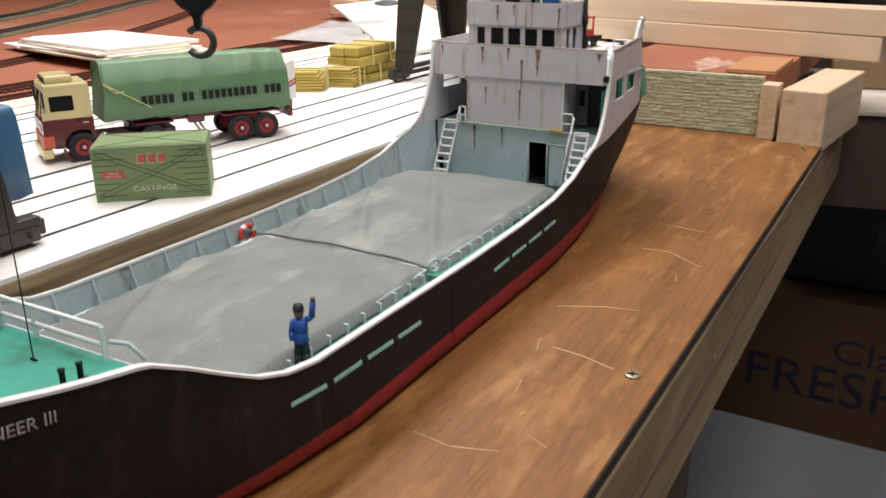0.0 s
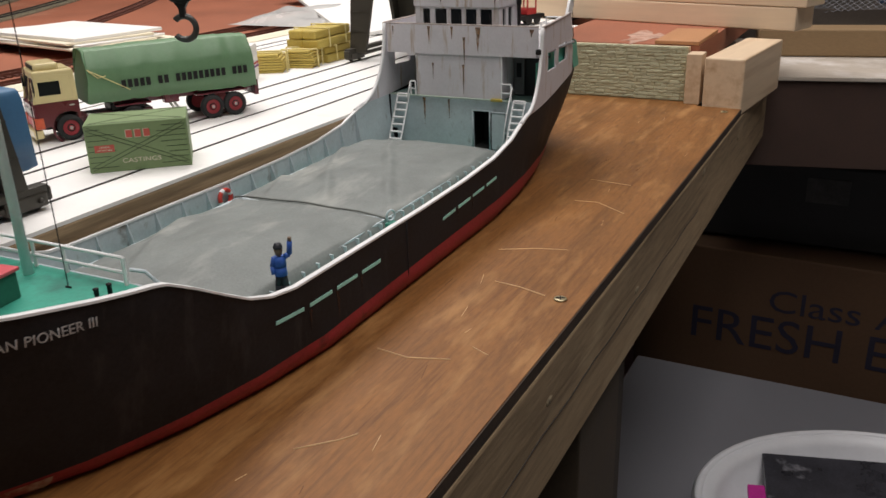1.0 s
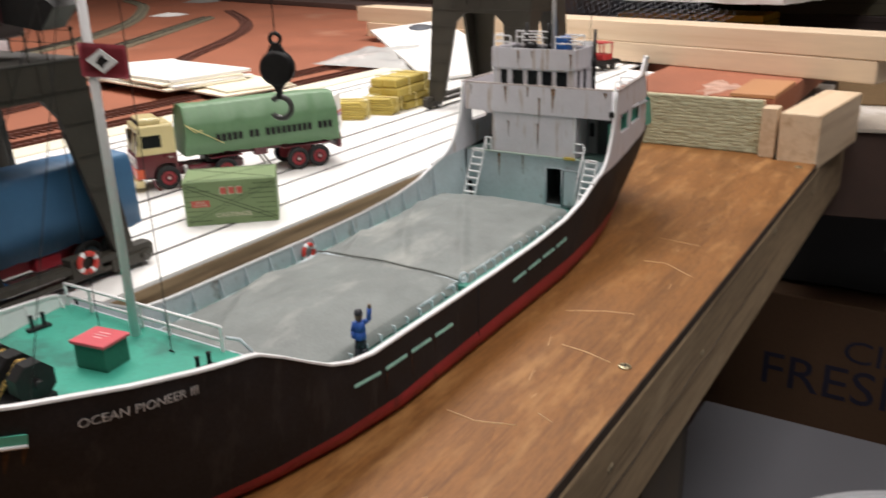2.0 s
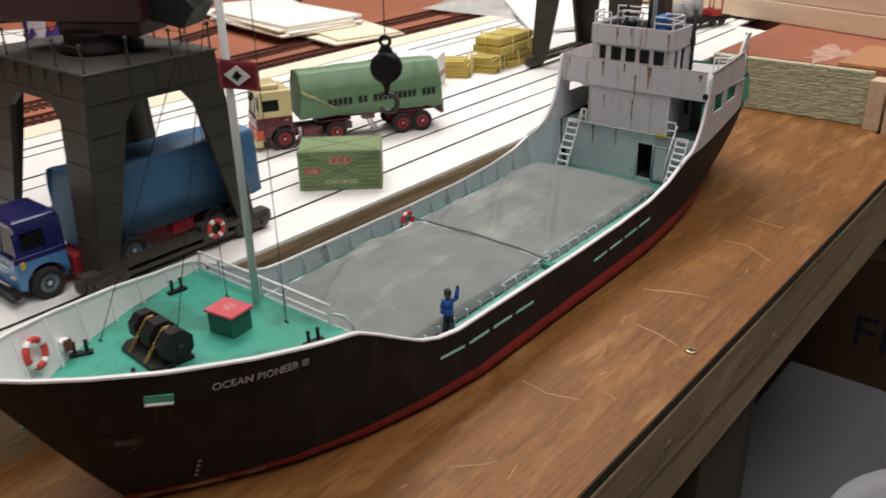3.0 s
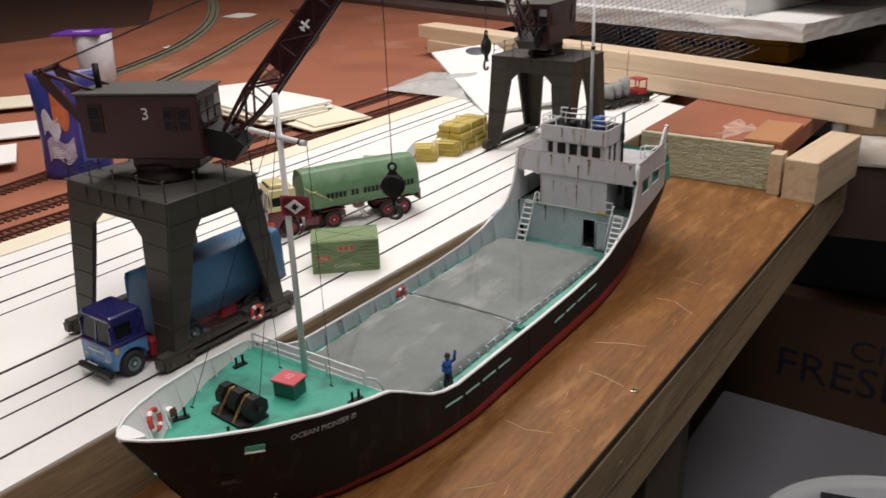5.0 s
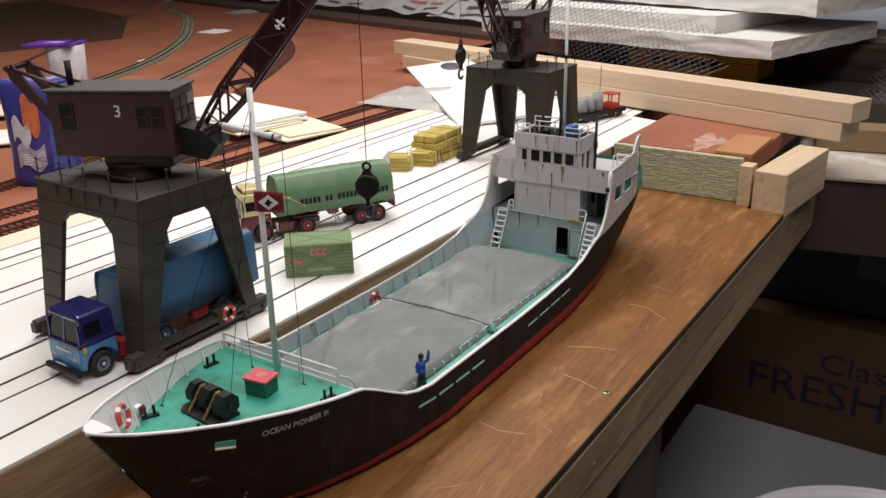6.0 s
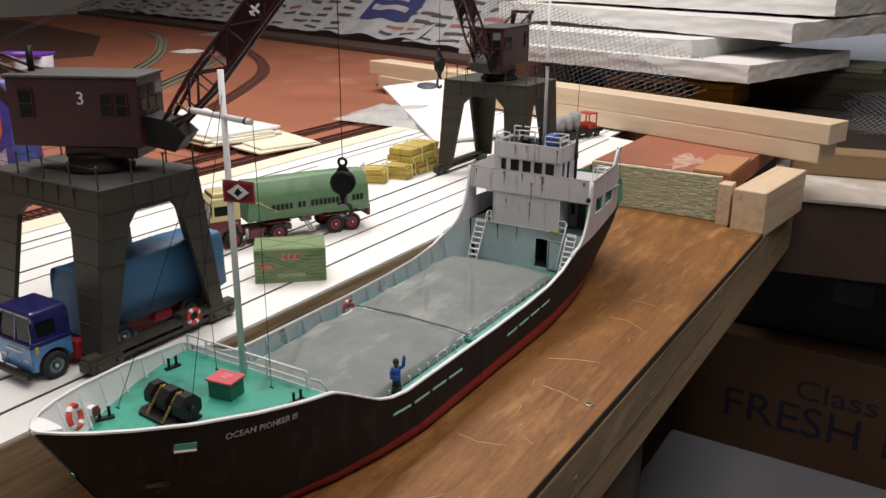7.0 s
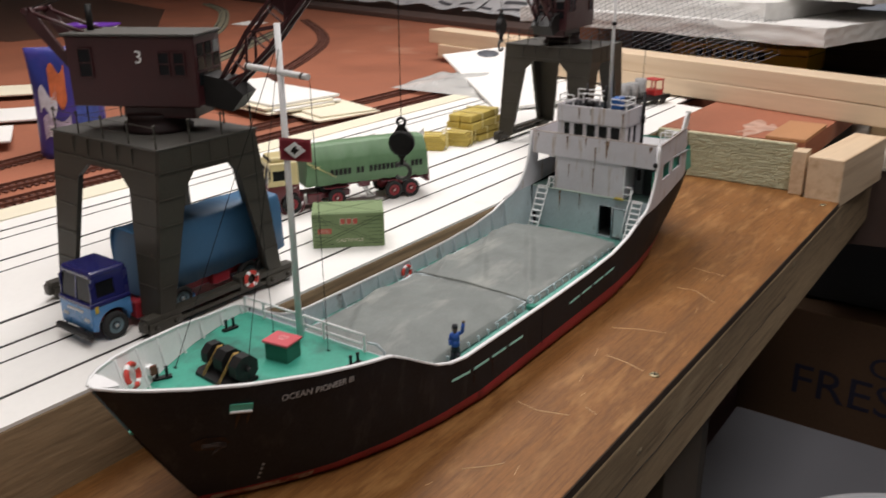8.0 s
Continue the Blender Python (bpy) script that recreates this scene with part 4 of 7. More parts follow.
TURN = Matrix.Translation((MX, MY, 0)) @ pose(0, 0, 0, 0, 0, 36) @ Matrix.Translation((-MX, -MY, 0))
bm.transform(TURN)
flag = part("flag", bm, FLAG, ship, "maroon house flag with a white diamond")
bm = bmesh.new(); prism(bm, [(MX - 0.0005, 0.1688), (MX + 0.0050, 0.1640), (MX + 0.0105, 0.1678), (MX + 0.0050, 0.1726)], MY - 0.0040, MY - 0.0034, "y"); bm.transform(TURN)
part("diamond", bm, RAILWHITE, flag)
bm = bmesh.new(); prism(bm, [(MX + 0.0028, 0.1676), (MX + 0.0040, 0.1672), (MX + 0.0048, 0.1658), (MX + 0.0058, 0.1672), (MX + 0.0074, 0.1684), (MX + 0.0060, 0.1692), (MX + 0.0056, 0.1706), (MX + 0.0042, 0.1698)], MY - 0.0042, MY - 0.0040, "y"); bm.transform(TURN)
part("emblem", bm, BLACK, flag)
for a, b in (((MX - 0.0005, MY, 0.222), (-0.033, -0.2410, FD)), ((MX + 0.0005, MY, 0.222), (0.0190, -0.2400, FD)), ((MX - 0.026, MY, 0.2085), (-0.0215, -0.1815, FD)), ((MX + 0.0200, MY, 0.207), (0.0200, -0.1810, FD))):
    bm = bmesh.new(); rod(bm, a, b, 0.00020, n=5)
    stay = part("mast_stay", bm, BLACK, ship, "thin black rigging line")
    bm = bmesh.new(); rod(bm, (b[0] - 0.0012, b[1], FD + 0.0003), (b[0] + 0.0012, b[1], FD + 0.0003), 0.0004, n=6)
    part("eye_plate", bm, BLACK, stay)
railing("forecastle_rail", [(-0.0560, -0.1712), (-0.0400, -0.1712), (-0.0080, -0.1712), (0.0080, -0.1712), (0.0375, -0.1712)], FD - 0.0006, (0.0052, 0.0108), 0.0007, RAILWHITE, ship, "white railing across the forecastle break")
bm = bmesh.new(); wire(bm, [(0.0385, -0.1700, 0.0655), (0.0420, -0.1665, 0.0640), (0.0450, -0.1640, 0.0590), (0.0455, -0.1630, 0.0500)], 0.0007, 6)
part("bent_handrail", bm, PALEBLUE, ship)

# turquoise roller and rope guide where the two hatch covers meet
fair = part("hatch_roller", rbox(0.0456, 0.0525, -0.0100, -0.0045, MD, MD + 0.0036, 0.0006), TURQ, ship, "turquoise hatch roller bracket")
bm = bmesh.new(); torus(bm, pose(0.0472, -0.0060, 0.0335, 90, 0, 70), 0.0028, 0.0006)
part("ring", bm, PALEBLUE, fair)

# lettering, fairlead and anchor on the bow
def on_hull(me, y0, z0, slope, lift=0.0004):
    """Wraps flat letters round the starboard side."""
    for v in me.vertices:
        y = y0 + v.co.x
        z = z0 + v.co.y + slope * v.co.x
        v.co = (half_at(y, z) + lift + v.co.z, y, z)


me = text_mesh("OCEAN PIONEER III", 0.0050, 0.0001)
k = 0.0385 / (max(v.co.x for v in me.vertices) - min(v.co.x for v in me.vertices))
for v in me.vertices:
    v.co.x *= k
on_hull(me, -0.2385, 0.0640, -0.085)
me.materials.clear(); me.materials.append(mat("worn_name_paint", (0.50, 0.50, 0.50), 0.6, var=0.25, scale=300))
nm = new("ship_name", me)
nm.parent = ship
tagged(nm, "white painted ship's name on the bow")
for i in range(4):
    z = 0.0125 + i * 0.0032
    y = -0.2385
    bm = bmesh.new(); box(bm, half_at(y, z), half_at(y, z) + 0.0005, y - 0.0010, y + 0.0010, z, z + 0.0013)
    part("draught_mark", bm, mat("grey_draught_paint", (0.30, 0.29, 0.28), 0.7), ship)
bm = bmesh.new()
ya, yb, zz = -0.2610, -0.2520, 0.0680
for lo, hi, lift in ((-0.0021, 0.0021, 0.0006),):
    vs = [bm.verts.new((half_at(y, zz + h) + d, y, zz + h - (y - ya) * 0.2)) for d in (-0.001, lift) for y, h in ((ya, lo), (yb, lo), (yb, hi), (ya, hi))]
    for f in ((0, 1, 2, 3), (4, 5, 6, 7), (0, 1, 5, 4), (1, 2, 6, 5), (2, 3, 7, 6), (3, 0, 4, 7)):
        bm.faces.new([vs[i] for i in f])
lead = part("fairlead", bm, mat("bright_fairlead_paint", (0.12, 0.56, 0.42), 0.5, var=0.1), ship, "turquoise fairlead opening in the bow")
bm = bmesh.new(); wire(bm, [(half_at(y, zz - 0.0022) + 0.0006, y, zz - 0.0022 - (y - ya) * 0.2) for y in (ya, yb)], 0.0008, 6)
part("lip", bm, RAILWHITE, lead)
for y, ln, w in ((-0.2570, 0.011, 0.0022), (-0.2525, 0.009, 0.0018)):
    bm = bmesh.new()
    vs = [bm.verts.new((half_at(y + dy, z) + 0.0003, y + dy, z)) for dy, z in ((-w / 2, 0.0642), (w / 2, 0.0640), (w / 4, 0.0642 - ln * 0.6), (0, 0.0642 - ln), (-w / 3, 0.0642 - ln * 0.5))]
    bm.faces.new(vs)
    bmesh.ops.solidify(bm, geom=bm.faces[:], thickness=0.00015)
    part("rust_run", bm, mat("dark_hull_rust", (0.075, 0.036, 0.016), 0.85, var=0.4, scale=300), ship)
AY, AZ = -0.2655, 0.0475
ax = half_at(AY, AZ)
ANCH = mat("rusty_black_anchor", (0.035, 0.02, 0.014), 0.85, var=0.4, scale=200)
anchor = part("anchor", rod(bmesh.new(), (ax + 0.0008, AY - 0.005, AZ + 0.001), (ax + 0.0040, AY + 0.006, AZ - 0.003), 0.0012, n=8), ANCH, ship, "rusty black anchor stowed in its recess")
for dz in (-0.0030, 0.0030):
    bm = bmesh.new(); rod(bm, (ax + 0.0035, AY + 0.006, AZ - 0.002), (ax + 0.0022, AY - 0.001, AZ + dz - 0.002), 0.0011, 0.0005, n=8)
    part("fluke", bm, ANCH, anchor)
bm = bmesh.new(); prism(bm, [(AY - 0.008, AZ + 0.002), (AY - 0.003, AZ + 0.0045), (AY + 0.005, AZ + 0.0025), (AY + 0.008, AZ - 0.002), (AY + 0.003, AZ - 0.0055), (AY - 0.005, AZ - 0.0035)], 0, 0.0002, "x")
for v in bm.verts:
    v.co.x = half_at(v.co.y, v.co.z) + 0.0003 + v.co.x
part("rust_patch", bm, mat("rusty_recess", (0.05, 0.025, 0.012), 0.9, var=0.5, scale=180), anchor)
# vertical weld seam amidships
bm = bmesh.new()
wire(bm, [(half_at(-0.020, z) + 0.0001, -0.020, z) for z in (0.002, 0.010, 0.020, 0.030, 0.038)], 0.00035, 5)
part("weld_seam", bm, HULL_BLACK, ship)

# ---- the painted figure on deck ----
fig_blue = mat("blue_figure_paint", (0.025, 0.10, 0.42), 0.55)
fig_dark = mat("dark_figure_paint", (0.02, 0.022, 0.03), 0.6)
fig_skin = mat("brown_figure_paint", (0.16, 0.11, 0.07), 0.6)
bm = bmesh.new()
marks = []
for bits, idx in ((([(-0.0016, 0.0009, 0.0), (-0.0014, 0.0002, 0.0060), (-0.0008, 0, 0.0105)], 0.0014), 1), (([(0.0018, -0.0006, 0.0), (0.0015, 0, 0.0060), (0.0008, 0, 0.0105)], 0.0014), 1),
                  (([(0, 0, 0.0100), (0, 0.0001, 0.0135), (0, 0.0002, 0.0175)], 0.0026), 0), (([(0.0020, 0, 0.0172), (0.0040, 0.0004, 0.0182), (0.0046, 0.0004, 0.0232)], 0.0011), 0),
                  (([(-0.0022, 0, 0.0172), (-0.0031, -0.0006, 0.0135), (-0.0026, -0.0012, 0.0108)], 0.0010), 0), (([(0.0046, 0.0004, 0.0232), (0.0047, 0.0004, 0.0248)], 0.0008), 2)):
    n0 = len(bm.faces)
    pts, r = bits
    for a, b in zip(pts[:-1], pts[1:]):
        rod(bm, a, b, r, r * (0.94 if idx != 1 else 1.05), n=10)
    bm.faces.ensure_lookup_table()
    marks.append((n0, len(bm.faces), idx))
n0 = len(bm.faces)
lathe(bm, [(0.0006, 0.0172), (0.0014, 0.0185), (0.0018, 0.0200), (0.0016, 0.0212)], pose(-0.0002, 0, 0), 12)
marks.append((n0, len(bm.faces), 2))
n0 = len(bm.faces)
lathe(bm, [(0.0019, 0.0208), (0.0019, 0.0214), (0.0014, 0.0226), (0.0004, 0.0229)], pose(-0.0002, -0.0002, 0), 12)
marks.append((n0, len(bm.faces), 1))
n0 = len(bm.faces)
for x, y in ((-0.0016, 0.0004), (0.0018, -0.0011)):
    rbox(x - 0.0011, x + 0.0011, y - 0.0020, y + 0.0014, 0, 0.0014, 0.0004, 1, bm)
marks.append((n0, len(bm.faces), 1))
bm.faces.ensure_lookup_table()
for a, b, i in marks:
    for j in range(a, b):
        bm.faces[j].material_index = i
me = bpy.data.meshes.new("figurine")
bmesh.ops.recalc_face_normals(bm, faces=bm.faces[:])
bm.to_mesh(me); bm.free()
for m_ in (fig_blue, fig_dark, fig_skin):
    me.materials.append(m_)
doll = new("figurine", me)
doll.matrix_basis = SHIP @ pose(0.0490, -0.1015, MD, 0, 0, 28) @ Matrix.Diagonal((1.04, 1.04, 1.13, 1))
tagged(doll, "small painted blue figurine with one arm raised on deck", "figurine")

# ---- on the quay ----
def letter_bars(text, x0, x1, z0, z1, y, material, parent, name="lettering_bar", slant=0.0):
    """Plain bars in place of a word: one block for each letter, with gaps at spaces."""
    step = (x1 - x0) / len(text)
    for i, c in enumerate(text):
        if c == " ":
            continue
        bm = bmesh.new()
        a, b = x0 + step * (i + 0.14), x0 + step * (i + 0.84)
        box(bm, a, b, y - 0.00015, y, z0, z1)
        part(name, bm, material, parent)


# printed card crate
CW, CD, CH = 0.0543, 0.0330, 0.0272
crate = thing("packing_crate", "green printed card crate with red lettering on the quay", "crate", pose(-0.2682, -0.0488, Q, 0, 0, 42))
body = part("body", rbox(0, CW, 0, CD, 0, CH, 0.0004, 1), CRATE, crate)
for i in range(1, 9):
    z = CH * i / 9
    for a, b in ((0.001, 0.012 + 0.004 * math.sin(i * 2.1)), (0.040 - 0.003 * math.cos(i), CW - 0.001)):
        bm = bmesh.new(); box(bm, a, b, -0.00012, 0, z - 0.00018, z + 0.00018)
        part("plank_line", bm, CRATELINE, crate)
for (xa, za), (xb, zb) in (((0.002, 0.0025), (0.0525, 0.0245)), ((0.002, 0.0245), (0.0525, 0.0025))):
    for off in (-0.0011, 0.0011):
        bm = bmesh.new(); rod(bm, (xa, -0.00005, za + off), (xb, -0.00005, zb + off), 0.00020, n=4)
        part("brace_line", bm, CRATELINE, crate)
for (xa, ya), (xb, yb) in (((0.002, 0.002), (0.0525, CD - 0.002)), ((0.002, CD - 0.002), (0.0525, 0.002)), ((0.002, 0.0018), (0.0525, 0.0018)), ((0.002, CD - 0.0018), (0.0525, CD - 0.0018))):
    bm = bmesh.new(); rod(bm, (xa, ya, CH + 0.00002), (xb, yb, CH + 0.00002), 0.00022, n=4)
    part("brace_line", bm, CRATELINE, crate)
letter_bars("EJB", 0.0205, 0.0345, 0.0185, 0.0232, -0.0001, PRINTPALE, crate)
letter_bars("EJB", 0.0209, 0.0349, 0.0189, 0.0229, -0.0003, PRINTRED, crate)
writing("lettering", "CASTINGS", 0.0036, PRINTPALE, crate, pose(0.0175, -0.00002, 0.0048, 90), width=0.0205)
bm = bmesh.new(); box(bm, 0.0042, 0.0145, -0.0002, 0, 0.0115, 0.0155)
tag = part("red_label", bm, PRINTRED, crate, "red handling label")
writing("lettering", "HANDLE", 0.0014, PRINTPALE, tag, pose(0.0068, -0.00022, 0.0139, 90), width=0.0052)
writing("lettering", "WITH CARE", 0.0014, PRINTPALE, tag, pose(0.0056, -0.00022, 0.0122, 90), width=0.0076)


# lorries: x runs aft from the front axle, the near side is at y = 0 and the far side at y = WID
def wheel_at(parent, x, y, r, hub, sgn=-1, width=0.0042):
    w = part("wheel", rod(bmesh.new(), (0, -width * 0.4, 0), (0, width * 0.4, 0), r * 0.3, n=12), BLACK, parent, "", pose(x, y, r))
    bm = bmesh.new()
    lathe(bm, [(r * 0.62, -width / 2), (r * 0.92, -width / 2), (r, -width * 0.3), (r, width * 0.3), (r * 0.92, width / 2), (r * 0.62, width / 2), (r * 0.60, 0.0), (r * 0.62, -width / 2)], pose(0, 0, 0, 90), 28, caps=False)
    part("tyre", bm, TYRE, w)
    bm = bmesh.new()
    lathe(bm, [(r * 0.62, -width * 0.42), (r * 0.62, width * 0.38), (r * 0.50, width * 0.40), (r * 0.44, width * 0.22), (r * 0.22, width * 0.26), (r * 0.20, width * 0.50), (r * 0.05, width * 0.55)], pose(0, 0, 0, 90 if sgn < 0 else -90), 24)
    part("hub", bm, hub, w)
    bm = bmesh.new()
    lathe(bm, [(r * 0.14, width * 0.5), (r * 0.10, width * 0.62), (r * 0.02, width * 0.64)], pose(0, 0, 0, 90 if sgn < 0 else -90), 12)
    part("hub_cap", bm, SILVER, w)
    return w


def tilt(bm, x0, x1, y0, y1, z0, z1, seed, skew, chamfer=0.0062, shoulder=0.72, lift=0.0):
    """A sheeted load: sagging, creased cloth with a chamfered top."""
    zs, top = z0 + (z1 - z0) * shoulder, z1 - 0.0008
    near = [(y0, z0), (y0 - 0.0003, z0 + (zs - z0) * 0.4), (y0 - 0.0004, z0 + (zs - z0) * 0.8), (y0 + 0.0001, zs - 0.0010), (y0 + 0.0009, zs + 0.0008),
            (y0 + chamfer - 0.0008, top - 0.0010), (y0 + chamfer + 0.0008, top), ((y0 + y1) / 2, z1)]
    prof = near + [(y0 + y1 - y, z) for y, z in near[-2::-1]]
    last = len(prof) - 1
    n = 60
    rows = []
    for i in range(n + 1):
        t = i / n
        x = x0 + (x1 - x0) * t
        row = []
        for j, (y, z) in enumerate(prof):
            wv = 0.0007 * noise.noise(Vector((x * 90, z * 60 + seed, y * 30))) + 0.0005 * noise.noise(Vector((x * 260, z * 60, seed)))
            sag = (0.0010 * abs(math.sin(x * 300)) if j in (0, last) else 0) - 0.0010 * math.sin(math.pi * t) * (1 if 4 < j < last - 4 else 0)
            dx = skew * (z - z0) / (z1 - z0) if i in (0,) else (-skew * 0.35 * (z - z0) / (z1 - z0) if i == n else 0)
            row.append(bm.verts.new((x + dx, y - wv, z + wv - sag + (lift * (1 - t) ** 0.7 * (1 if j in (0, last) else 0.4) if j in (0, 1, last - 1, last) else 0))))
        rows.append(row)
    for a, b in zip(rows[:-1], rows[1:]):
        for j in range(len(prof) - 1):
            bm.faces.new((a[j], b[j], b[j + 1], a[j + 1])).smooth = True
    bm.faces.new(rows[0])
    bm.faces.new(rows[-1][::-1])
    bm.faces.new([r[0] for r in rows] + [r[-1] for r in rows[::-1]])
    return bm


def cab_shell(parent, x0, x1, y0, y1, z0, zw, z1, lower, upper, name_low, name_up, soft_roof=0.0014):
    """A forward-control cab: lower half, raked upper half with real window openings, roof."""
    arch = [(0.0104 * math.cos(a), 0.0082 + 0.0104 * math.sin(a)) for a in [math.pi * (1 - k / 12) for k in range(13)]]
    arch = [p for p in arch if p[0] < x1 - 0.0004]
    outline = [(x0, z0 + 0.001), (x0, zw - 0.0015), (x0 + 0.0012, zw), (x1, zw), (x1, z0 + 0.004), (min(x1, arch[-1][0] + 0.0003), z0 + 0.004)] + [p for p in arch[::-1] if p[1] > z0] + [(arch[0][0], z0)]
    t = bmesh.new()
    prism(t, outline, y0, y1, "y")
    bmesh.ops.bevel(t, geom=[e for e in t.edges if abs(e.verts[0].co.y - e.verts[1].co.y) < 1e-6], offset=0.0007, segments=2, affect="EDGES")
    low = part(name_low, t, lower, parent)
    rake = (x1 - x0) * 0.10
    up = part(name_up, rbox(x0 + rake, x1, y0 + 0.0008, y1 - 0.0008, z1 - 0.0050, z1, soft_roof, 3), upper, parent)
    for x, y in ((x0 + 0.0006, y0 + 0.0004), (x0 + 0.0006, y1 - 0.0018), (x0 + 0.0006, (y0 + y1) / 2 - 0.0007), (x1 - 0.0030, y0 + 0.0004), (x1 - 0.0030, y1 - 0.0018)):
        bm = bmesh.new()
        wx = 0.0028 if x > x0 + 0.002 else 0.0016
        vs = []
        for z, dx in ((zw - 0.0005, 0), (z1 - 0.0040, rake if x < x0 + 0.002 else 0)):
            vs.append([bm.verts.new((x + dx + a, y + b, z)) for a, b in ((0, 0), (wx, 0), (wx, 0.0014), (0, 0.0014))])
        for i in range(4):
            bm.faces.new((vs[0][i], vs[0][(i + 1) % 4], vs[1][(i + 1) % 4], vs[1][i]))
        part("pillar", bm, upper, up)
    bm = prism(bmesh.new(), [(x0 + 0.0012, zw - 0.001), (x0 + rake + 0.0008, z1 - 0.0035), (x1 - 0.0006, z1 - 0.0035), (x1 - 0.0006, zw - 0.001)], y0 + 0.0014, y1 - 0.0014, "y")
    part("cab_glazing", bm, DARKGLASS, parent, "dark cab windows")
    # door post and rear quarter panels leave a window in each side
    for ya, yb in ((y0 + 0.0006, y0 + 0.0013), (y1 - 0.0013, y1 - 0.0006)):
        for xa, xb, za, zb in ((x1 - 0.0095, x1 - 0.0002, zw - 0.0005, z1 - 0.003), (x0 + 0.0014, x1 - 0.0094, zw - 0.0005, zw + 0.0040), (x0 + 0.0014, x0 + 0.0052, zw + 0.0040, z1 - 0.006), (x0 + rake + 0.001, x1 - 0.0094, z1 - 0.0066, z1 - 0.003)):
            bm = bmesh.new(); box(bm, xa, xb, ya, yb, za, zb)
            part("door_panel", bm, upper, up)
    return low, up


WID = 0.0330
dirn = math.degrees(math.atan2(0.884, 0.467))
lorry = thing("articulated_lorry", "maroon and cream articulated model lorry with a green sheeted load", "lorry", pose(-0.344, 0.005, Q, 0, 0, dirn), group="model lorries")
low, up = cab_shell(lorry, -0.0200, 0.0075, 0.0006, WID, 0.0085, 0.0258, 0.0450, MAROON, CABCREAM, "cab_lower", "cab_roof")
part("roof_spoiler", rbox(-0.0150, 0.0000, 0.0045, WID - 0.0045, 0.0445, 0.0492, 0.0015), CABCREAM, lorry, "cream roof box with dark slots")
for k in range(6):
    bm = bmesh.new(); box(bm, -0.0153, -0.0148, 0.0062 + k * 0.0036, 0.0088 + k * 0.0036, 0.0458, 0.0482)
    part("slot", bm, BLACK, up)
part("bumper", rbox(-0.0222, -0.0165, 0.0, WID + 0.0006, 0.0035, 0.0088, 0.0010), CABCREAM, lorry, "cream bumper")
part("headlight_panel", rbox(-0.0209, -0.0150, 0.0002, 0.0085, 0.0095, 0.0165, 0.0006), mat("orange_red_lamp", (0.6, 0.10, 0.04), 0.35), lorry)
part("headlight_panel", rbox(-0.0209, -0.0190, WID - 0.0085, WID - 0.001, 0.0095, 0.0165, 0.0006), mat("orange_red_lamp_b", (0.6, 0.10, 0.04), 0.35), lorry)
bm = bmesh.new(); box(bm, -0.0205, -0.0199, 0.0095, WID - 0.0095, 0.0105, 0.0155)
part("grille", bm, RED, lorry, "red grille panel")
for k in range(4):
    part("badge_letter", rbox(-0.0206, -0.0199, 0.0085 + k * 0.0044, 0.0110 + k * 0.0044, 0.0185, 0.0212, 0.0002), SILVER, lorry)
for y in (0.0002, WID + 0.0002):
    part("mirror", rbox(-0.0188, -0.0178, y - 0.0040, y - 0.0014, 0.0330, 0.0400, 0.0003), BLACK, lorry)
bm = bmesh.new(); wire(bm, [(-0.0182, 0.0006, 0.0420), (-0.0182, -0.0026, 0.0405), (-0.0182, -0.0026, 0.0320), (-0.0182, 0.0006, 0.0300)], 0.0003, 5)
part("mirror_arm", bm, BLACK, lorry)
part("door_handle", rbox(0.0015, 0.0045, 0.0000, 0.0008, 0.0222, 0.0230, 0.0002), SILVER, lorry)
part("cab_step", rbox(-0.0145, -0.0110, 0.0002, 0.0030, 0.0088, 0.0102, 0.0004), BLACK, lorry)
bm = bmesh.new(); torus(bm, pose(0, 0.0008, 0.0082, 90), 0.0104, 0.0008, start=0.5, stop=1.0)
part("wheel_arch", bm, MAROON, lorry)
part("tractor_chassis", rbox(-0.015, 0.055, 0.007, WID - 0.007, 0.0075, 0.0130, 0.0006), MAROON, lorry)
part("fuel_tank", rbox(0.0140, 0.0270, 0.0010, 0.0070, 0.0060, 0.0145, 0.0012), MAROON, lorry, "maroon fuel tank with silver cap")
bm = bmesh.new(); rod(bm, (0.0125, 0.0030, 0.0060), (0.0125, 0.0030, 0.0150), 0.0014, n=10)
part("air_cylinder", bm, SILVER, lorry)
part("mudguard", rbox(0.0300, 0.0530, 0.0005, 0.0075, 0.0168, 0.0180, 0.0006), MAROON, lorry)
part("trailer_bed", rbox(0.0165, 0.1265, 0.0022, WID - 0.0022, 0.0216, 0.0285, 0.0006), MAROON, lorry)
part("fifth_wheel", rbox(0.028, 0.050, 0.008, WID - 0.008, 0.0130, 0.0185, 0.0008), BLACK, lorry)
part("trailer_chassis", rbox(0.030, 0.1280, 0.008, WID - 0.008, 0.0165, 0.0215, 0.0006), MAROON, lorry)
bm = bmesh.new(); rod(bm, (0.064, 0.004, 0.0180), (0.071, 0.004, 0.0060), 0.0009, n=8); rod(bm, (0.067, 0.004, 0.0180), (0.074, 0.004, 0.0060), 0.0009, n=8); box(bm, 0.0690, 0.0760, 0.0030, 0.0055, 0.0045, 0.0060)
part("landing_leg", bm, SILVER, lorry)
part("trailer_locker", rbox(0.062, 0.072, 0.0010, 0.0080, 0.0150, 0.0210, 0.0006), MAROON, lorry)
part("trailer_mudguard", rbox(0.0840, 0.1215, 0.0004, 0.0070, 0.0168, 0.0182, 0.0008), MAROON, lorry)
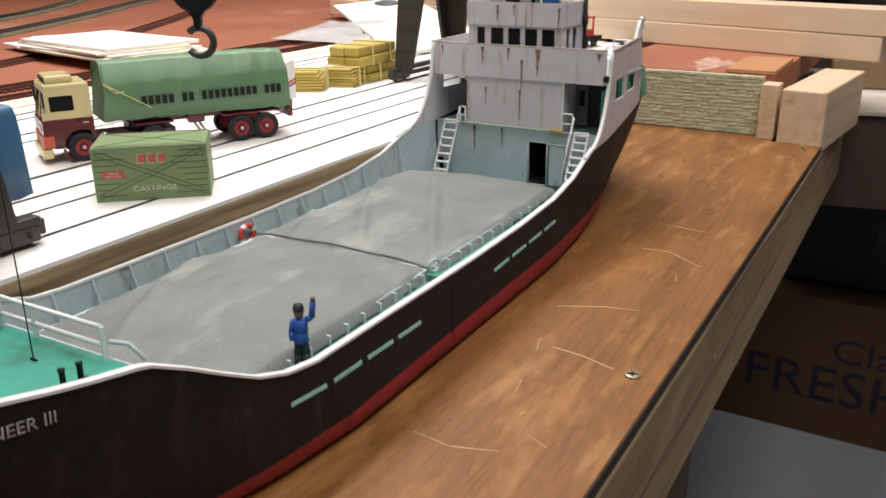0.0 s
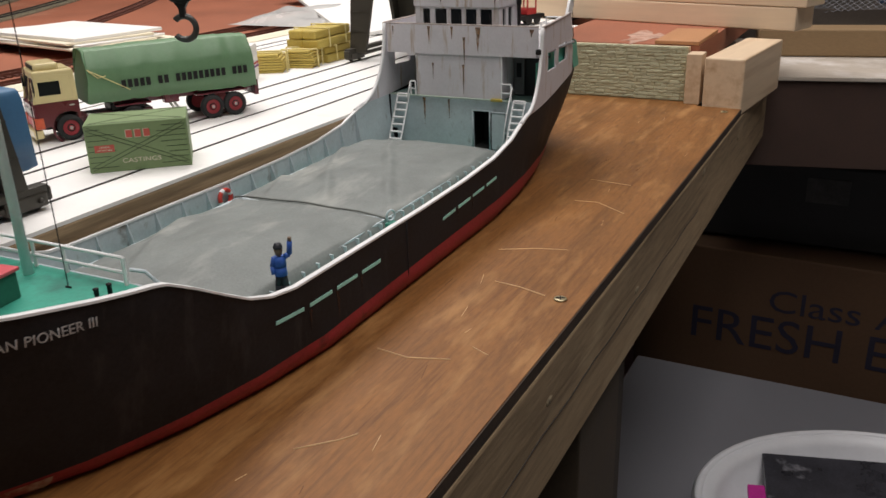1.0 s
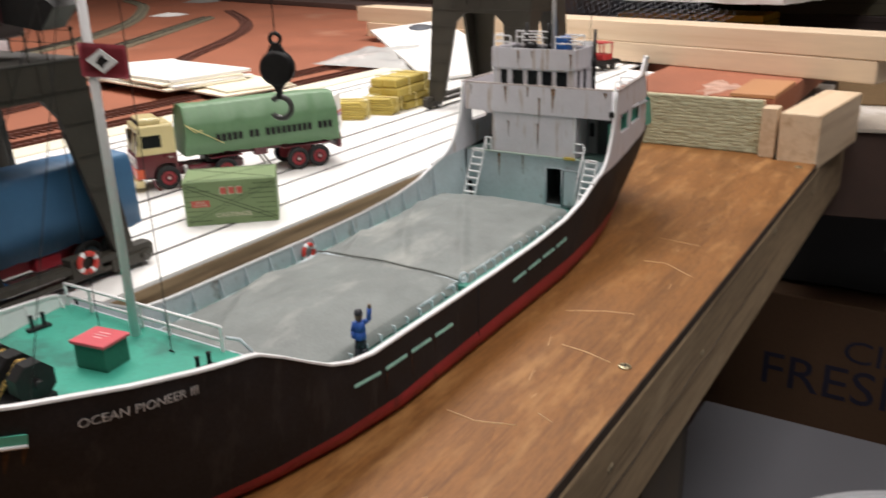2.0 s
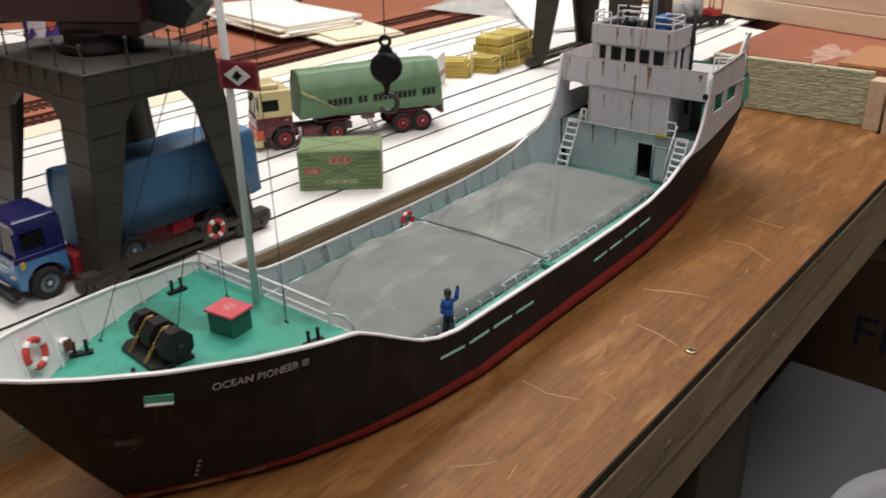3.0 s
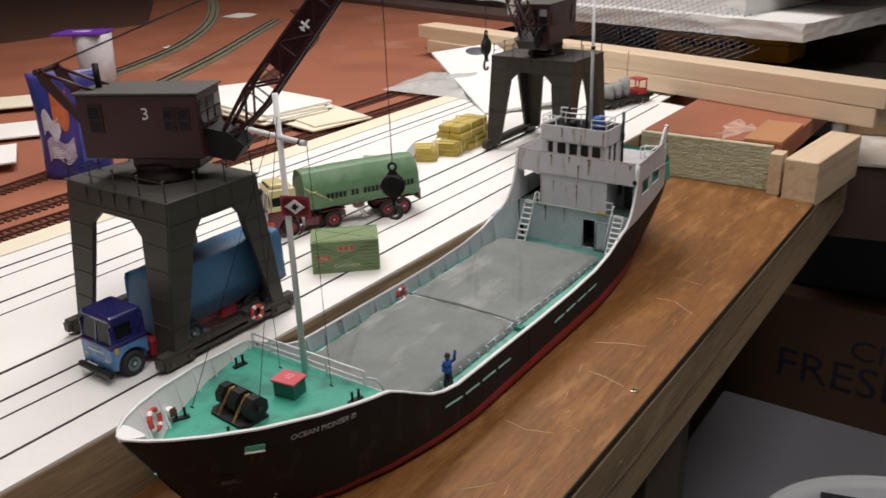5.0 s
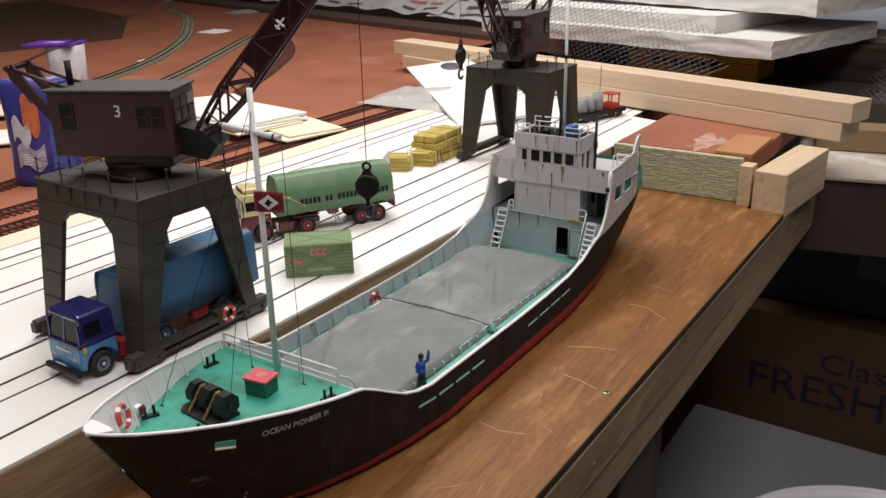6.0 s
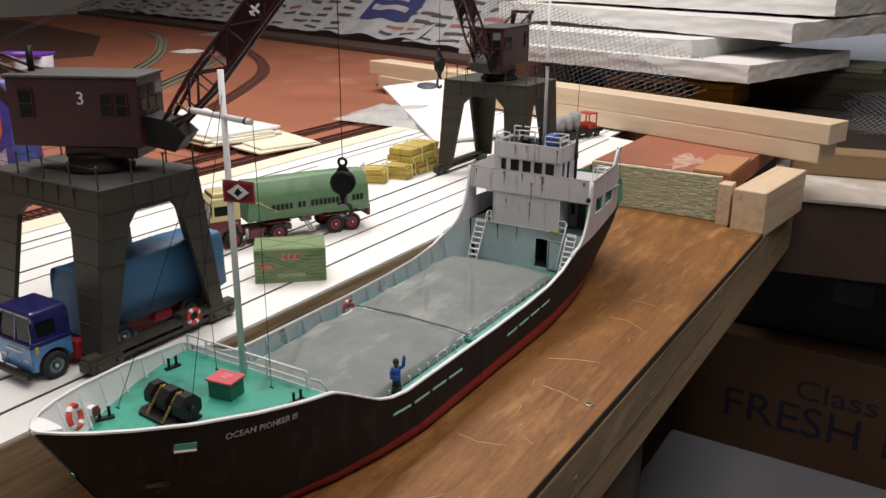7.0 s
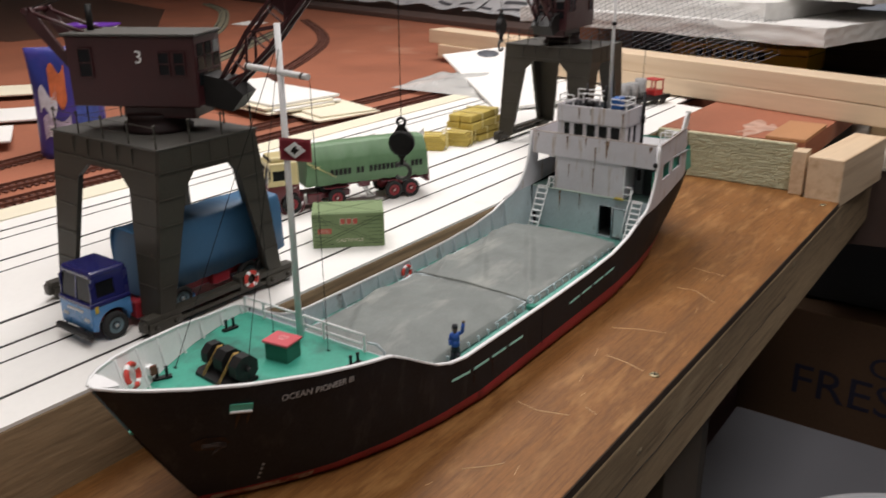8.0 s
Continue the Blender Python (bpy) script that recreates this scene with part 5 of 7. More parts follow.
part("tail_board", rbox(0.1270, 0.1300, 0.001, WID - 0.001, 0.0120, 0.0230, 0.0006), MAROON, lorry)
for y, sg in ((0.0016, -1), (WID - 0.0016, 1)):
    for x in (0.0, 0.0405, 0.0945, 0.1110):
        wheel_at(lorry, x, y, 0.0082, HUBRED, sg)
load = part("sheeted_load", tilt(bmesh.new(), 0.0125, 0.1285, 0.0, WID, 0.0196, 0.0545, 2.2, 0.0045, 0.0078, 0.66, 0.0025), TILTGREEN, lorry, "green canvas sheet over the load")
letter_bars("SMITH OF MADDISTON LTD", 0.0345, 0.1225, 0.0290, 0.0342, -0.0012, BLACK, load)
bm = bmesh.new(); wire(bm, [(0.0150, -0.0008, 0.0430), (0.0210, -0.0010, 0.0372), (0.0260, -0.0011, 0.0382)], 0.0003, 5); wire(bm, [(0.0150, -0.0008, 0.0430), (0.0400, -0.0014, 0.0275)], 0.0003, 5)
part("rope", bm, STRAP, load)

WID2 = 0.0330
truck = thing("sheeted_lorry", "light and dark blue model lorry with a blue sheeted load", "lorry", pose(-0.2565, -0.2250, Q, 0, 0, 90), group="model lorries")
low, up = cab_shell(truck, -0.0140, 0.0125, 0.0006, WID2, 0.0075, 0.0240, 0.0440, SKYBLUE, NAVY, "cab_lower", "cab_upper", 0.0022)
part("waist_band", rbox(-0.0143, 0.0128, 0.0003, WID2 + 0.0003, 0.0225, 0.0255, 0.0008), NAVY, truck)
part("front_bumper", rbox(-0.0187, -0.0150, -0.0005, WID2 + 0.001, 0.0050, 0.0090, 0.0012), BLACK, truck, "black front bumper")
part("grille", rbox(-0.0147, -0.0137, 0.0085, WID2 - 0.0085, 0.0190, 0.0205, 0.0003), SILVER, truck)
for y in (0.0045, 0.0072, WID2 - 0.0072, WID2 - 0.0045):
    bm = bmesh.new(); lathe(bm, [(0.0012, 0), (0.0012, 0.0006), (0.0004, 0.0009)], pose(-0.0139, y, 0.0150, 0, -90, 0), 12)
    part("headlight", bm, SILVER, truck)
part("lamp_badge", rbox(-0.0115, -0.0095, -0.0003, 0.0006, 0.0195, 0.0235, 0.0002), mat("yellow_badge", (0.6, 0.42, 0.05), 0.5), truck)
part("chassis", rbox(-0.0025, 0.1305, 0.007, WID2 - 0.007, 0.0085, 0.0145, 0.0006), mat("bright_red_chassis", (0.30, 0.02, 0.03), 0.4), truck, "red chassis")
part("red_tank", rbox(0.0145, 0.0305, 0.0008, 0.0080, 0.0060, 0.0170, 0.0012), mat("bright_red_tank", (0.30, 0.02, 0.03), 0.4), truck)
part("red_tank", rbox(0.0735, 0.0875, 0.0008, 0.0080, 0.0080, 0.0165, 0.0012), mat("bright_red_tank_b", (0.30, 0.02, 0.03), 0.4), truck)
for x in (0.0, 0.0475, 0.1025, 0.1185):
    if x > 0:
        bm = bmesh.new(); torus(bm, pose(x, 0.0030, 0.0078, 90), 0.0098, 0.0012, start=0.5, stop=1.0)
        for v in bm.verts:
            v.co.y = 0.003 + (v.co.y - 0.003) * 2.4
        part("mudguard", bm, SKYBLUE, truck)
    for y, sg in ((0.0014, -1), (WID2 - 0.0014, 1)):
        wheel_at(truck, x, y, 0.0082, HUBGREY, sg)
part("sheeted_load", tilt(bmesh.new(), 0.0225, 0.1365, 0.0, WID2, 0.0170, 0.0560, 8.1, 0.0050, 0.0022, 0.90), TILTBLUE, truck, "blue canvas sheet over the load")

# yellow banded timber packs
def pack(x, y, z, lx, ly, lz, rz, n, label):
    p = thing("timber_pack", label, "timber pack", pose(x, y, z, 0, 0, rz), group="banded timber packs")
    rn = random.Random(int(x * 1e4) + n)
    rows, cols = (7, 1) if n == 1 else (2, 2)
    for r in range(rows):
        zz0, zz1 = lz * r / rows, lz * (r + 1) / rows
        f = r / (rows - 1)
        inset = rn.uniform(0.0, 0.0008) + (0.0100 * abs(f - 0.35) ** 1.6 if n == 1 else 0.003 * (r == rows - 1))
        for cidx in range(cols):
            xa, xb = -lx / 2 + inset + (lx - 2 * inset) * cidx / cols, -lx / 2 + inset + (lx - 2 * inset) * (cidx + 1) / cols
            part("plank", rbox(xa + 0.0001, xb - 0.0001, -ly / 2 + rn.uniform(0, 0.0014), ly / 2 - rn.uniform(0, 0.0014), zz0, zz1 - 0.0003, 0.0007 if n == 1 else 0.0016, 2), YELLOW, p)
    for t in (0.27, 0.73):
        yy = -ly / 2 + ly * t
        bm = bmesh.new()
        for a, b in (((-lx / 2 - 0.0006, 0.0), (-lx / 2 - 0.0006, lz + 0.0004)), ((-lx / 2 - 0.0006, lz + 0.0004), (lx / 2 + 0.0006, lz + 0.0004)), ((lx / 2 + 0.0006, lz + 0.0004), (lx / 2 + 0.0006, 0.0))):
            rod(bm, (a[0], yy, a[1]), (b[0], yy + 0.0008, b[1]), 0.0007, n=6)
        part("band", bm, STRAP, p)


pack(-0.388, 0.263, Q, 0.034, 0.026, 0.0170, 30, 1, "small yellow pack of banded timber on the quay")
pack(-0.376, 0.299, Q, 0.034, 0.030, 0.0160, 18, 1, "small yellow pack of banded timber on the quay")
pack(-0.378, 0.345, Q, 0.036, 0.052, 0.0150, 0, 2, "long yellow pack of banded timber under another")
pack(-0.380, 0.337, Q + 0.0150, 0.038, 0.066, 0.0170, 3, 2, "long yellow pack of banded timber stacked on another")
bm = rbox(-0.022, 0.022, -0.030, 0.030, 0, 0.0300, 0.001)
pk = thing("striped_packet", "white card packet with a purple and red stripe behind the lorry", "packet", pose(-0.385, 0.200, Q, 0, 0, 25))
part("body", bm, CARD, pk)
for z, c in ((0.0100, (0.25, 0.06, 0.3)), (0.0128, (0.5, 0.06, 0.05))):
    bm = bmesh.new(); box(bm, -0.0222, 0.0222, -0.0302, 0.0302, z, z + 0.0018)
    part("stripe", bm, mat("packet_stripe", c, 0.5), pk)

# ---- travelling quay cranes ----
def crane(cx, cy, yaw, number, label, hook_z, rope_len, buoy):
    cr = thing("quay_crane", label, "dock crane", pose(cx, cy, Q), group="quay cranes")
    TOPZ = 0.1085

    def leg_panel(base, top, foot, arch, crown, plane, axis, name):
        """A portal side: two tapering legs joined by a deep girder with chamfered corners."""
        z1, z2 = 0.0835, 0.0925
        mid = arch + 0.3 * (foot - arch)
        half = [(-base, 0.0085), (-top, TOPZ)]
        pts = half + [(top, TOPZ), (base, 0.0085), (foot, 0.0085), (mid, 0.0600), (arch, z1), (crown, z2), (-crown, z2), (-arch, z1), (-mid, 0.0600), (-foot, 0.0085)]
        bm = bmesh.new()
        a = [bm.verts.new((plane - 0.0016, p[0], p[1]) if axis == "x" else (p[0], plane - 0.0016, p[1])) for p in pts]
        b = [bm.verts.new((plane + 0.0016, p[0], p[1]) if axis == "x" else (p[0], plane + 0.0016, p[1])) for p in pts]
        n = len(pts)
        for quad in ((0, 1, 9, 10), (0, 10, 11), (1, 2, 7, 8), (1, 8, 9), (2, 3, 5, 6), (3, 4, 5), (2, 6, 7)):
            bm.faces.new([a[i] for i in quad]); bm.faces.new([b[i] for i in quad][::-1])
        for i in range(n):
            j = (i + 1) % n
            bm.faces.new((a[i], a[j], b[j], b[i]))
        return part(name, bm, CRANEGREY, cr, "olive-grey portal side with ribs")

    for sgn in (-1, 1):
        panel = leg_panel(0.0492, 0.0362, 0.0390, 0.0205, 0.0135, sgn * 0.0520, "x", "portal_side")

        def edge(z, foot, top):
            return foot + (top - foot) * (z - 0.0085) / (TOPZ - 0.0085)

        for z in (0.028, 0.046, 0.064, 0.0800, 0.0955):
            out, inn = edge(z, 0.0492, 0.0362), (edge(z, 0.0390, 0.0165) if z < 0.09 else 0.0)
            for e in (-1, 1):
                ya, yb = sorted((e * out, e * inn))
                bm = bmesh.new(); box(bm, sgn * 0.0535 - 0.0006, sgn * 0.0535 + 0.0006, ya, yb, z - 0.0004, z + 0.0004)
                part("rib", bm, CRANEGREY, panel)
        for y in (-0.014, 0.0, 0.014):
            bm = bmesh.new(); box(bm, sgn * 0.0535 - 0.0006, sgn * 0.0535 + 0.0006, y - 0.0004, y + 0.0004, 0.0930, TOPZ - 0.001)
            part("rib", bm, CRANEGREY, panel)
        end = leg_panel(0.0520, 0.0520, 0.0360, 0.0262, 0.0160, sgn * 0.0350, "y", "portal_end")
        # the end frames lean in with the legs
        for v in end.data.vertices:
            v.co.y += sgn * 0.0130 * (1 - (v.co.z - 0.0085) / (TOPZ - 0.0085))
        for z in (0.028, 0.046, 0.064, 0.0800, 0.0955):
            lean = sgn * (0.0367 + 0.0130 * (1 - (z - 0.0085) / (TOPZ - 0.0085)))
            for e in (-1, 1):
                xa, xb = sorted((e * 0.0520, e * (edge(z, 0.0370, 0.0240) if z < 0.09 else 0.0)))
                bm = bmesh.new(); box(bm, xa, xb, lean - 0.0006, lean + 0.0006, z - 0.0004, z + 0.0004)
                part("rib", bm, CRANEGREY, end)
        for x in (-0.030, -0.015, 0.0, 0.015, 0.030):
            bm = bmesh.new(); box(bm, x - 0.0004, x + 0.0004, sgn * 0.0375 - 0.0007, sgn * 0.0375 + 0.0007, 0.0930, TOPZ - 0.001)
            part("rib", bm, CRANEGREY, end)
        # sill beam, bogies and wheels on each crane rail
        sx = sgn * 0.0505
        sill = part("sill_beam", rbox(sx - 0.0035, sx + 0.0035, -0.0590, 0.0590, 0.0090, 0.0125, 0.0005), CRANEGREY, cr, "dark sill beam over the crane rail")
        part("lower_bar", rbox(sx - 0.0030, sx + 0.0030, -0.0570, 0.0570, 0.0040, 0.0066, 0.0005), CRANEGREY, sill)
        for y in (-0.0460, 0.0460):
            bogie = part("bogie", rbox(sx - 0.0042, sx + 0.0042, y - 0.0115, y + 0.0115, 0.0022, 0.0090, 0.0009), CRANEGREY, cr)
            for dy in (-0.007, 0.007):
                bm = bmesh.new(); lathe(bm, [(0.0026, -0.0016), (0.0030, -0.0010), (0.0030, 0.0010), (0.0026, 0.0016)], pose(sx, y + dy, 0.0034, 0, 90, 0), 16)
                part("wheel", bm, STEEL_BLACK, bogie)
                bm = bmesh.new(); lathe(bm, [(0.0016, 0.0), (0.0012, 0.0016), (0.0004, 0.0020)], pose(sx + sgn * 0.0042, y + dy, 0.0056, 0, 90 * sgn, 0), 10)
                part("axle_box", bm, CRANEGREY, bogie)
            part("buffer", rbox(sx - 0.0030, sx + 0.0030, y + (0.0115 if y > 0 else -0.0150), y + (0.0150 if y > 0 else -0.0115), 0.0040, 0.0110, 0.0008), CRANEGREY, bogie)
    if buoy:
        lifebuoy(pose(0.0560, 0.0200, 0.0130, 90, 0, 90), cr, 0.0046, 0.0014)
        part("sill_box", rbox(0.0468, 0.0545, 0.0120, 0.0290, 0.0060, 0.0160, 0.0006), CRANEGREY, cr)
    deck = part("portal_deck", rbox(-0.0540, 0.0540, -0.0378, 0.0378, TOPZ, TOPZ + 0.0012, 0.0004), CRANEROOF, cr, "grey portal deck with railing posts")
    spots = [(-0.051 + 0.0255 * i, s * 0.0355) for i in range(5) for s in (-1, 1)] + [(s * 0.051, y) for s in (-1, 1) for y in (-0.012, 0.012)]
    for x, y in spots:
        bm = bmesh.new(); lathe(bm, [(0.0007, 0), (0.0005, 0.0010), (0.0005, 0.0056), (0.0009, 0.0062), (0.0005, 0.0068), (0.0005, 0.0118), (0.0010, 0.0124), (0.0010, 0.0132), (0.0004, 0.0138)], pose(x, y, TOPZ + 0.0012), 8)
        part("railing_post", bm, CRANEGREY, deck)
    for z in (0.0068, 0.0130):
        for a, b in (((-0.051, -0.0355), (0.051, -0.0355)), ((-0.051, 0.0355), (0.051, 0.0355)), ((-0.051, -0.0355), (-0.051, 0.0355))):
            bm = bmesh.new(); rod(bm, (*a, TOPZ + z), (*b, TOPZ + z), 0.0002, n=4)
            part("chain_rail", bm, CRANEGREY, deck)
    H = pose(0, 0, 0, 0, 0, yaw)

    def hpart(name, bm, material, label="", parent=None):
        """A part in the slewing frame: x runs out along the jib."""
        bm.transform(H)
        return part(name, bm, material, parent or cr, label)

    SLEW = mat("slewing_black_maroon", (0.018, 0.009, 0.009), 0.6, var=0.3, spec=0.25)
    bm = lathe(bmesh.new(), [(0.0210, TOPZ + 0.0010), (0.0215, TOPZ + 0.0035), (0.0185, TOPZ + 0.0060), (0.0180, TOPZ + 0.0095), (0.0195, TOPZ + 0.0125)], pose(0.004, 0, 0), 32)
    hpart("slewing_ring", bm, SLEW, "very dark maroon slewing drum")
    HZ0, HZ1 = 0.1265, 0.1680
    house = hpart("machinery_house", rbox(-0.0395, 0.0415, -0.0190, 0.0190, HZ0, HZ1, 0.0008), CRANERED, "maroon machinery house")
    hpart("house_roof", rbox(-0.0415, 0.0430, -0.0205, 0.0205, HZ1, HZ1 + 0.0016, 0.0006), CRANEROOF, "grey roof", house)
    hpart("under_frame", rbox(-0.0100, 0.0360, -0.0150, 0.0150, 0.1190, HZ0, 0.0012), CRANERED, "", house)
    for s in (-1, 1):
        y = s * 0.0191
        for x0, x1, z0, z1 in ((-0.0320, -0.0235, 0.1440, 0.1610), (0.0185, 0.0255, 0.1455, 0.1590), (0.0280, 0.0350, 0.1455, 0.1590)):
            ya, yb = sorted((y, y + s * 0.0005))
            bm = bmesh.new(); box(bm, x0, x1, ya, yb, z0, z1)
            win = hpart("house_window", bm, DARKGLASS, "dark window", house)
            ya, yb = sorted((y + s * 0.0004, y + s * 0.0009))
            for zz in (z0, (z0 + z1) / 2, z1):
                bm = bmesh.new(); box(bm, x0 - 0.0004, x1 + 0.0004, ya, yb, zz - 0.0004, zz + 0.0004)
                hpart("glazing_bar", bm, CRANERED, "", house)
            for xx in (x0, x1):
                bm = bmesh.new(); box(bm, xx - 0.0004, xx + 0.0004, ya, yb, z0, z1)
                hpart("glazing_bar", bm, CRANERED, "", house)
    for y in (-0.0115, 0.0, 0.0115):
        for z in (0.1430, 0.1520, 0.1600):
            bm = bmesh.new(); box(bm, 0.0414, 0.0420, y - 0.0042, y + 0.0042, z - 0.0036, z + 0.0036)
            hpart("cab_window", bm, DARKGLASS if (z < 0.155 or y < 0.005) else mat("pale_cab_glass", (0.22, 0.23, 0.24), 0.2), "", house)
    me = text_mesh(str(number), 0.0108, 0.0002)
    me.materials.clear(); me.materials.append(RAILWHITE)
    me.transform(H @ pose(0.0035, -0.0193, 0.1525, 90))
    num = new("number", me)
    num.parent = house
    bm = rod(bmesh.new(), (-0.0325, 0.0, HZ1), (-0.0325, 0.0, HZ1 + 0.0170), 0.0021, n=12)
    hpart("chimney", bm, BLACK, "black chimney", house)
    # back-stay frame over the tail
    for y in (-0.010, 0.010):
        bm = bmesh.new()
        prism(bm, [(-0.0415, 0.1450), (-0.0360, 0.1450), (-0.0640, 0.1840), (-0.0690, 0.1830), (-0.0660, 0.1740)], y - 0.0012, y + 0.0012, "y")
        hpart("tail_frame", bm, CRANERED, "", house)
        bm = rod(bmesh.new(), (-0.0660, y, 0.1815), (-0.0310, y, 0.1690), 0.0013, n=8)
        hpart("tail_strut", bm, CRANERED, "", house)
    bm = rod(bmesh.new(), (-0.0665, -0.013, 0.1815), (-0.0665, 0.013, 0.1815), 0.0020, n=12)
    hpart("tail_sheave", bm, CRANERED, "", house)
    hpart("jib_foot", prism(bmesh.new(), [(0.0400, 0.1270), (0.0580, 0.1230), (0.0660, 0.1330), (0.0560, 0.1420), (0.0415, 0.1450)], -0.0110, 0.0110, "y"), BLACK, "black jib foot casting", house)
    # lattice jib
    foot, tip = Vector((0.0520, 0, 0.1360)), Vector((0.1595, 0, 0.2640))
    axis = (tip - foot).normalized()
    side = Vector((-axis.z, 0, axis.x))

    def depth_at(t):
        return interp(t, [(0, 0.0035), (0.22, 0.0080), (0.75, 0.0070), (1, 0.0030)])

    def width_at(t):
        return interp(t, [(0, 0.0085), (1, 0.0035)])

    def node(t, s, w):
        return foot + (tip - foot) * t + side * depth_at(t) * s + Vector((0, width_at(t) * w, 0))

    jib = hpart("jib", rod(bmesh.new(), node(1, 0, -1.4), node(1, 0, 1.4), 0.0032, n=12), CRANERED, "maroon lattice jib")
    steps = [i / 9 for i in range(10)]
    for w in (-1, 1):
        for s in (-1, 1):
            bm = bmesh.new(); wire(bm, [node(t, s, w) for t in steps], 0.0014, 6)
            hpart("chord", bm, CRANERED, "", jib)
        for i, (a, b) in enumerate(zip(steps[:-1], steps[1:])):
            bm = bmesh.new()
            rod(bm, node(a, -1, w), node(b, 1, w), 0.0009, n=5) if i % 2 else rod(bm, node(a, 1, w), node(b, -1, w), 0.0009, n=5)
            rod(bm, node(a, -1, w), node(a, 1, w), 0.0006, n=5)
            hpart("lacing", bm, CRANERED, "", jib)
    for s in (-1, 1):
        for i, (a, b) in enumerate(zip(steps[:-1], steps[1:])):
            bm = rod(bmesh.new(), node(a, s, -1), node(b, s, 1), 0.0006, n=5)
            hpart("cross_lacing", bm, CRANERED, "", jib)
    # gusset plates near the head of the jib
    for w in (-1, 1):
        bm = bmesh.new()
        vs = [bm.verts.new(node(t, s, w * 1.05)) for t, s in ((0.36, -0.95), (0.90, -0.95), (0.90, 0.95), (0.36, 0.95))]
        bm.faces.new(vs)
        bmesh.ops.solidify(bm, geom=bm.faces[:], thickness=0.0004)
        hpart("gusset", bm, CRANERED, "", jib)
    bm = bmesh.new(); c = node(0.56, 0, -1.16)
    rod(bm, c - axis * 0.0040, c + axis * 0.0040, 0.0008, n=5); rod(bm, c - side * 0.0030, c + side * 0.0030, 0.0008, n=5); rod(bm, c - side * 0.0020 - axis * 0.0030, c + side * 0.0020 - axis * 0.0030, 0.0006, n=5)
    hpart("jib_mark", bm, RAILWHITE, "", jib)
    for y in (-0.006, 0.006):
        bm = rod(bmesh.new(), tip + Vector((0, y * 0.5, 0)), Vector((-0.0665, y, 0.1825)), 0.0003, n=5)
        hpart("luffing_rope", bm, BLACK, "", jib)
    # hoist rope and hook block hang from the jib head
    hx = tip.x
    bm = rod(bmesh.new(), (hx, 0, tip.z), (hx, 0, hook_z + 0.0160), 0.0003, n=5)
    hpart("hoist_rope", bm, BLACK, "", jib)
    bm = bmesh.new()
    lathe(bm, [(0.0062, -0.0030), (0.0078, -0.0022), (0.0078, -0.0006), (0.0066, 0.0), (0.0078, 0.0006), (0.0078, 0.0022), (0.0062, 0.0030)], pose(hx, 0, hook_z, 90), 28)
    block = hpart("hook_block", bm, BLACK, "black hook block hanging from the jib", jib)
    bm = bmesh.new(); torus(bm, pose(hx, 0, hook_z + 0.0128, 90), 0.0024, 0.0009); prism(bm, [(hx - 0.0042, hook_z + 0.0064), (hx + 0.0042, hook_z + 0.0064), (hx + 0.0016, hook_z + 0.0112), (hx - 0.0016, hook_z + 0.0112)], -0.0014, 0.0014, "y")
    hpart("shackle", bm, BLACK, "", jib)
    bm = bmesh.new(); prism(bm, [(hx - 0.0030, hook_z - 0.0070), (hx + 0.0030, hook_z - 0.0070), (hx + 0.0012, hook_z - 0.0098), (hx + 0.0010, hook_z - 0.0134), (hx - 0.0010, hook_z - 0.0134), (hx - 0.0012, hook_z - 0.0098)], -0.0016, 0.0016, "y")
    hpart("hook_shank", bm, BLACK, "", jib)
    bm = bmesh.new(); torus(bm, pose(hx, 0, hook_z - 0.0178, 90), 0.0048, 0.0013, n=22, start=-0.40, stop=0.38)
    hpart("hook", bm, mat("dull_steel_hook", (0.10, 0.10, 0.095), 0.4, metal=0.5), "dull steel hook", jib)
    return cr


crane(-0.2922, -0.158, 27.5, 3, "olive and maroon portal crane standing over a blue lorry", 0.1040, 0.1, True)
crane(-0.2922, 0.385, -84.0, 4, "olive and maroon portal crane with raised jib on the far quay", 0.1410, 0.1, False)

# ---- behind the berth ----
STONES = []
rn = random.Random(11)
for k in range(9):
    w, h = (0.0038, 0.0052, 0.0062, 0.0074, 0.0088, 0.0100, 0.0070, 0.0055, 0.0082)[k], 0.00318
    bm = rbox(0.00005, w - 0.00005, -0.0006 - 0.0002 * (k % 3), 0.0004, 0.00005, h, 0.0005, 1)
    for v in bm.verts:
        v.co += Vector((rn.uniform(-0.0003, 0.0003), rn.uniform(-0.0003, 0.0002), rn.uniform(-0.0002, 0.0002)))
    STONES.append((w, mesh_of("stone", bm, STONE)))
bm = bmesh.new(); box(bm, -0.2150, -0.0568, 0.4899, 0.4925, 0.0, 0.0530)
wall = setting("stone_wall", bm, STONE, "embossed pale green stone retaining panel", "stone wall")
for row in range(16):
    x = -0.2150
    while x < -0.0605:
        w, me = STONES[rn.randrange(9)]
        if x + w > -0.0568:
            w, me = STONES[0]
        ob = new("stone", me)
        ob.parent = wall
        ob.location = (x, 0.4899, 0.0006 + row * 0.00326)
        x += w
bm = rbox(-0.0550, -0.0405, 0.478, 0.4990, 0.0, 0.0480, 0.0006)
solo("pine_upright", bm, PINE, "short upright pine offcut beside the stone panel", "wood offcut")
bm = rbox(0, 0.0375, 0, 0.150, -0.0062, 0.0462, 0.0016)
solo("pine_block", bm, PINE, "planed pine block standing on the edge beam", "wood block", m=pose(-0.0370, 0.4735, 0, 0, 0, -6))
bm = rbox(-0.092, -0.0485, 0.4995, 0.600, 0.0532, 0.0570, 0.0006)
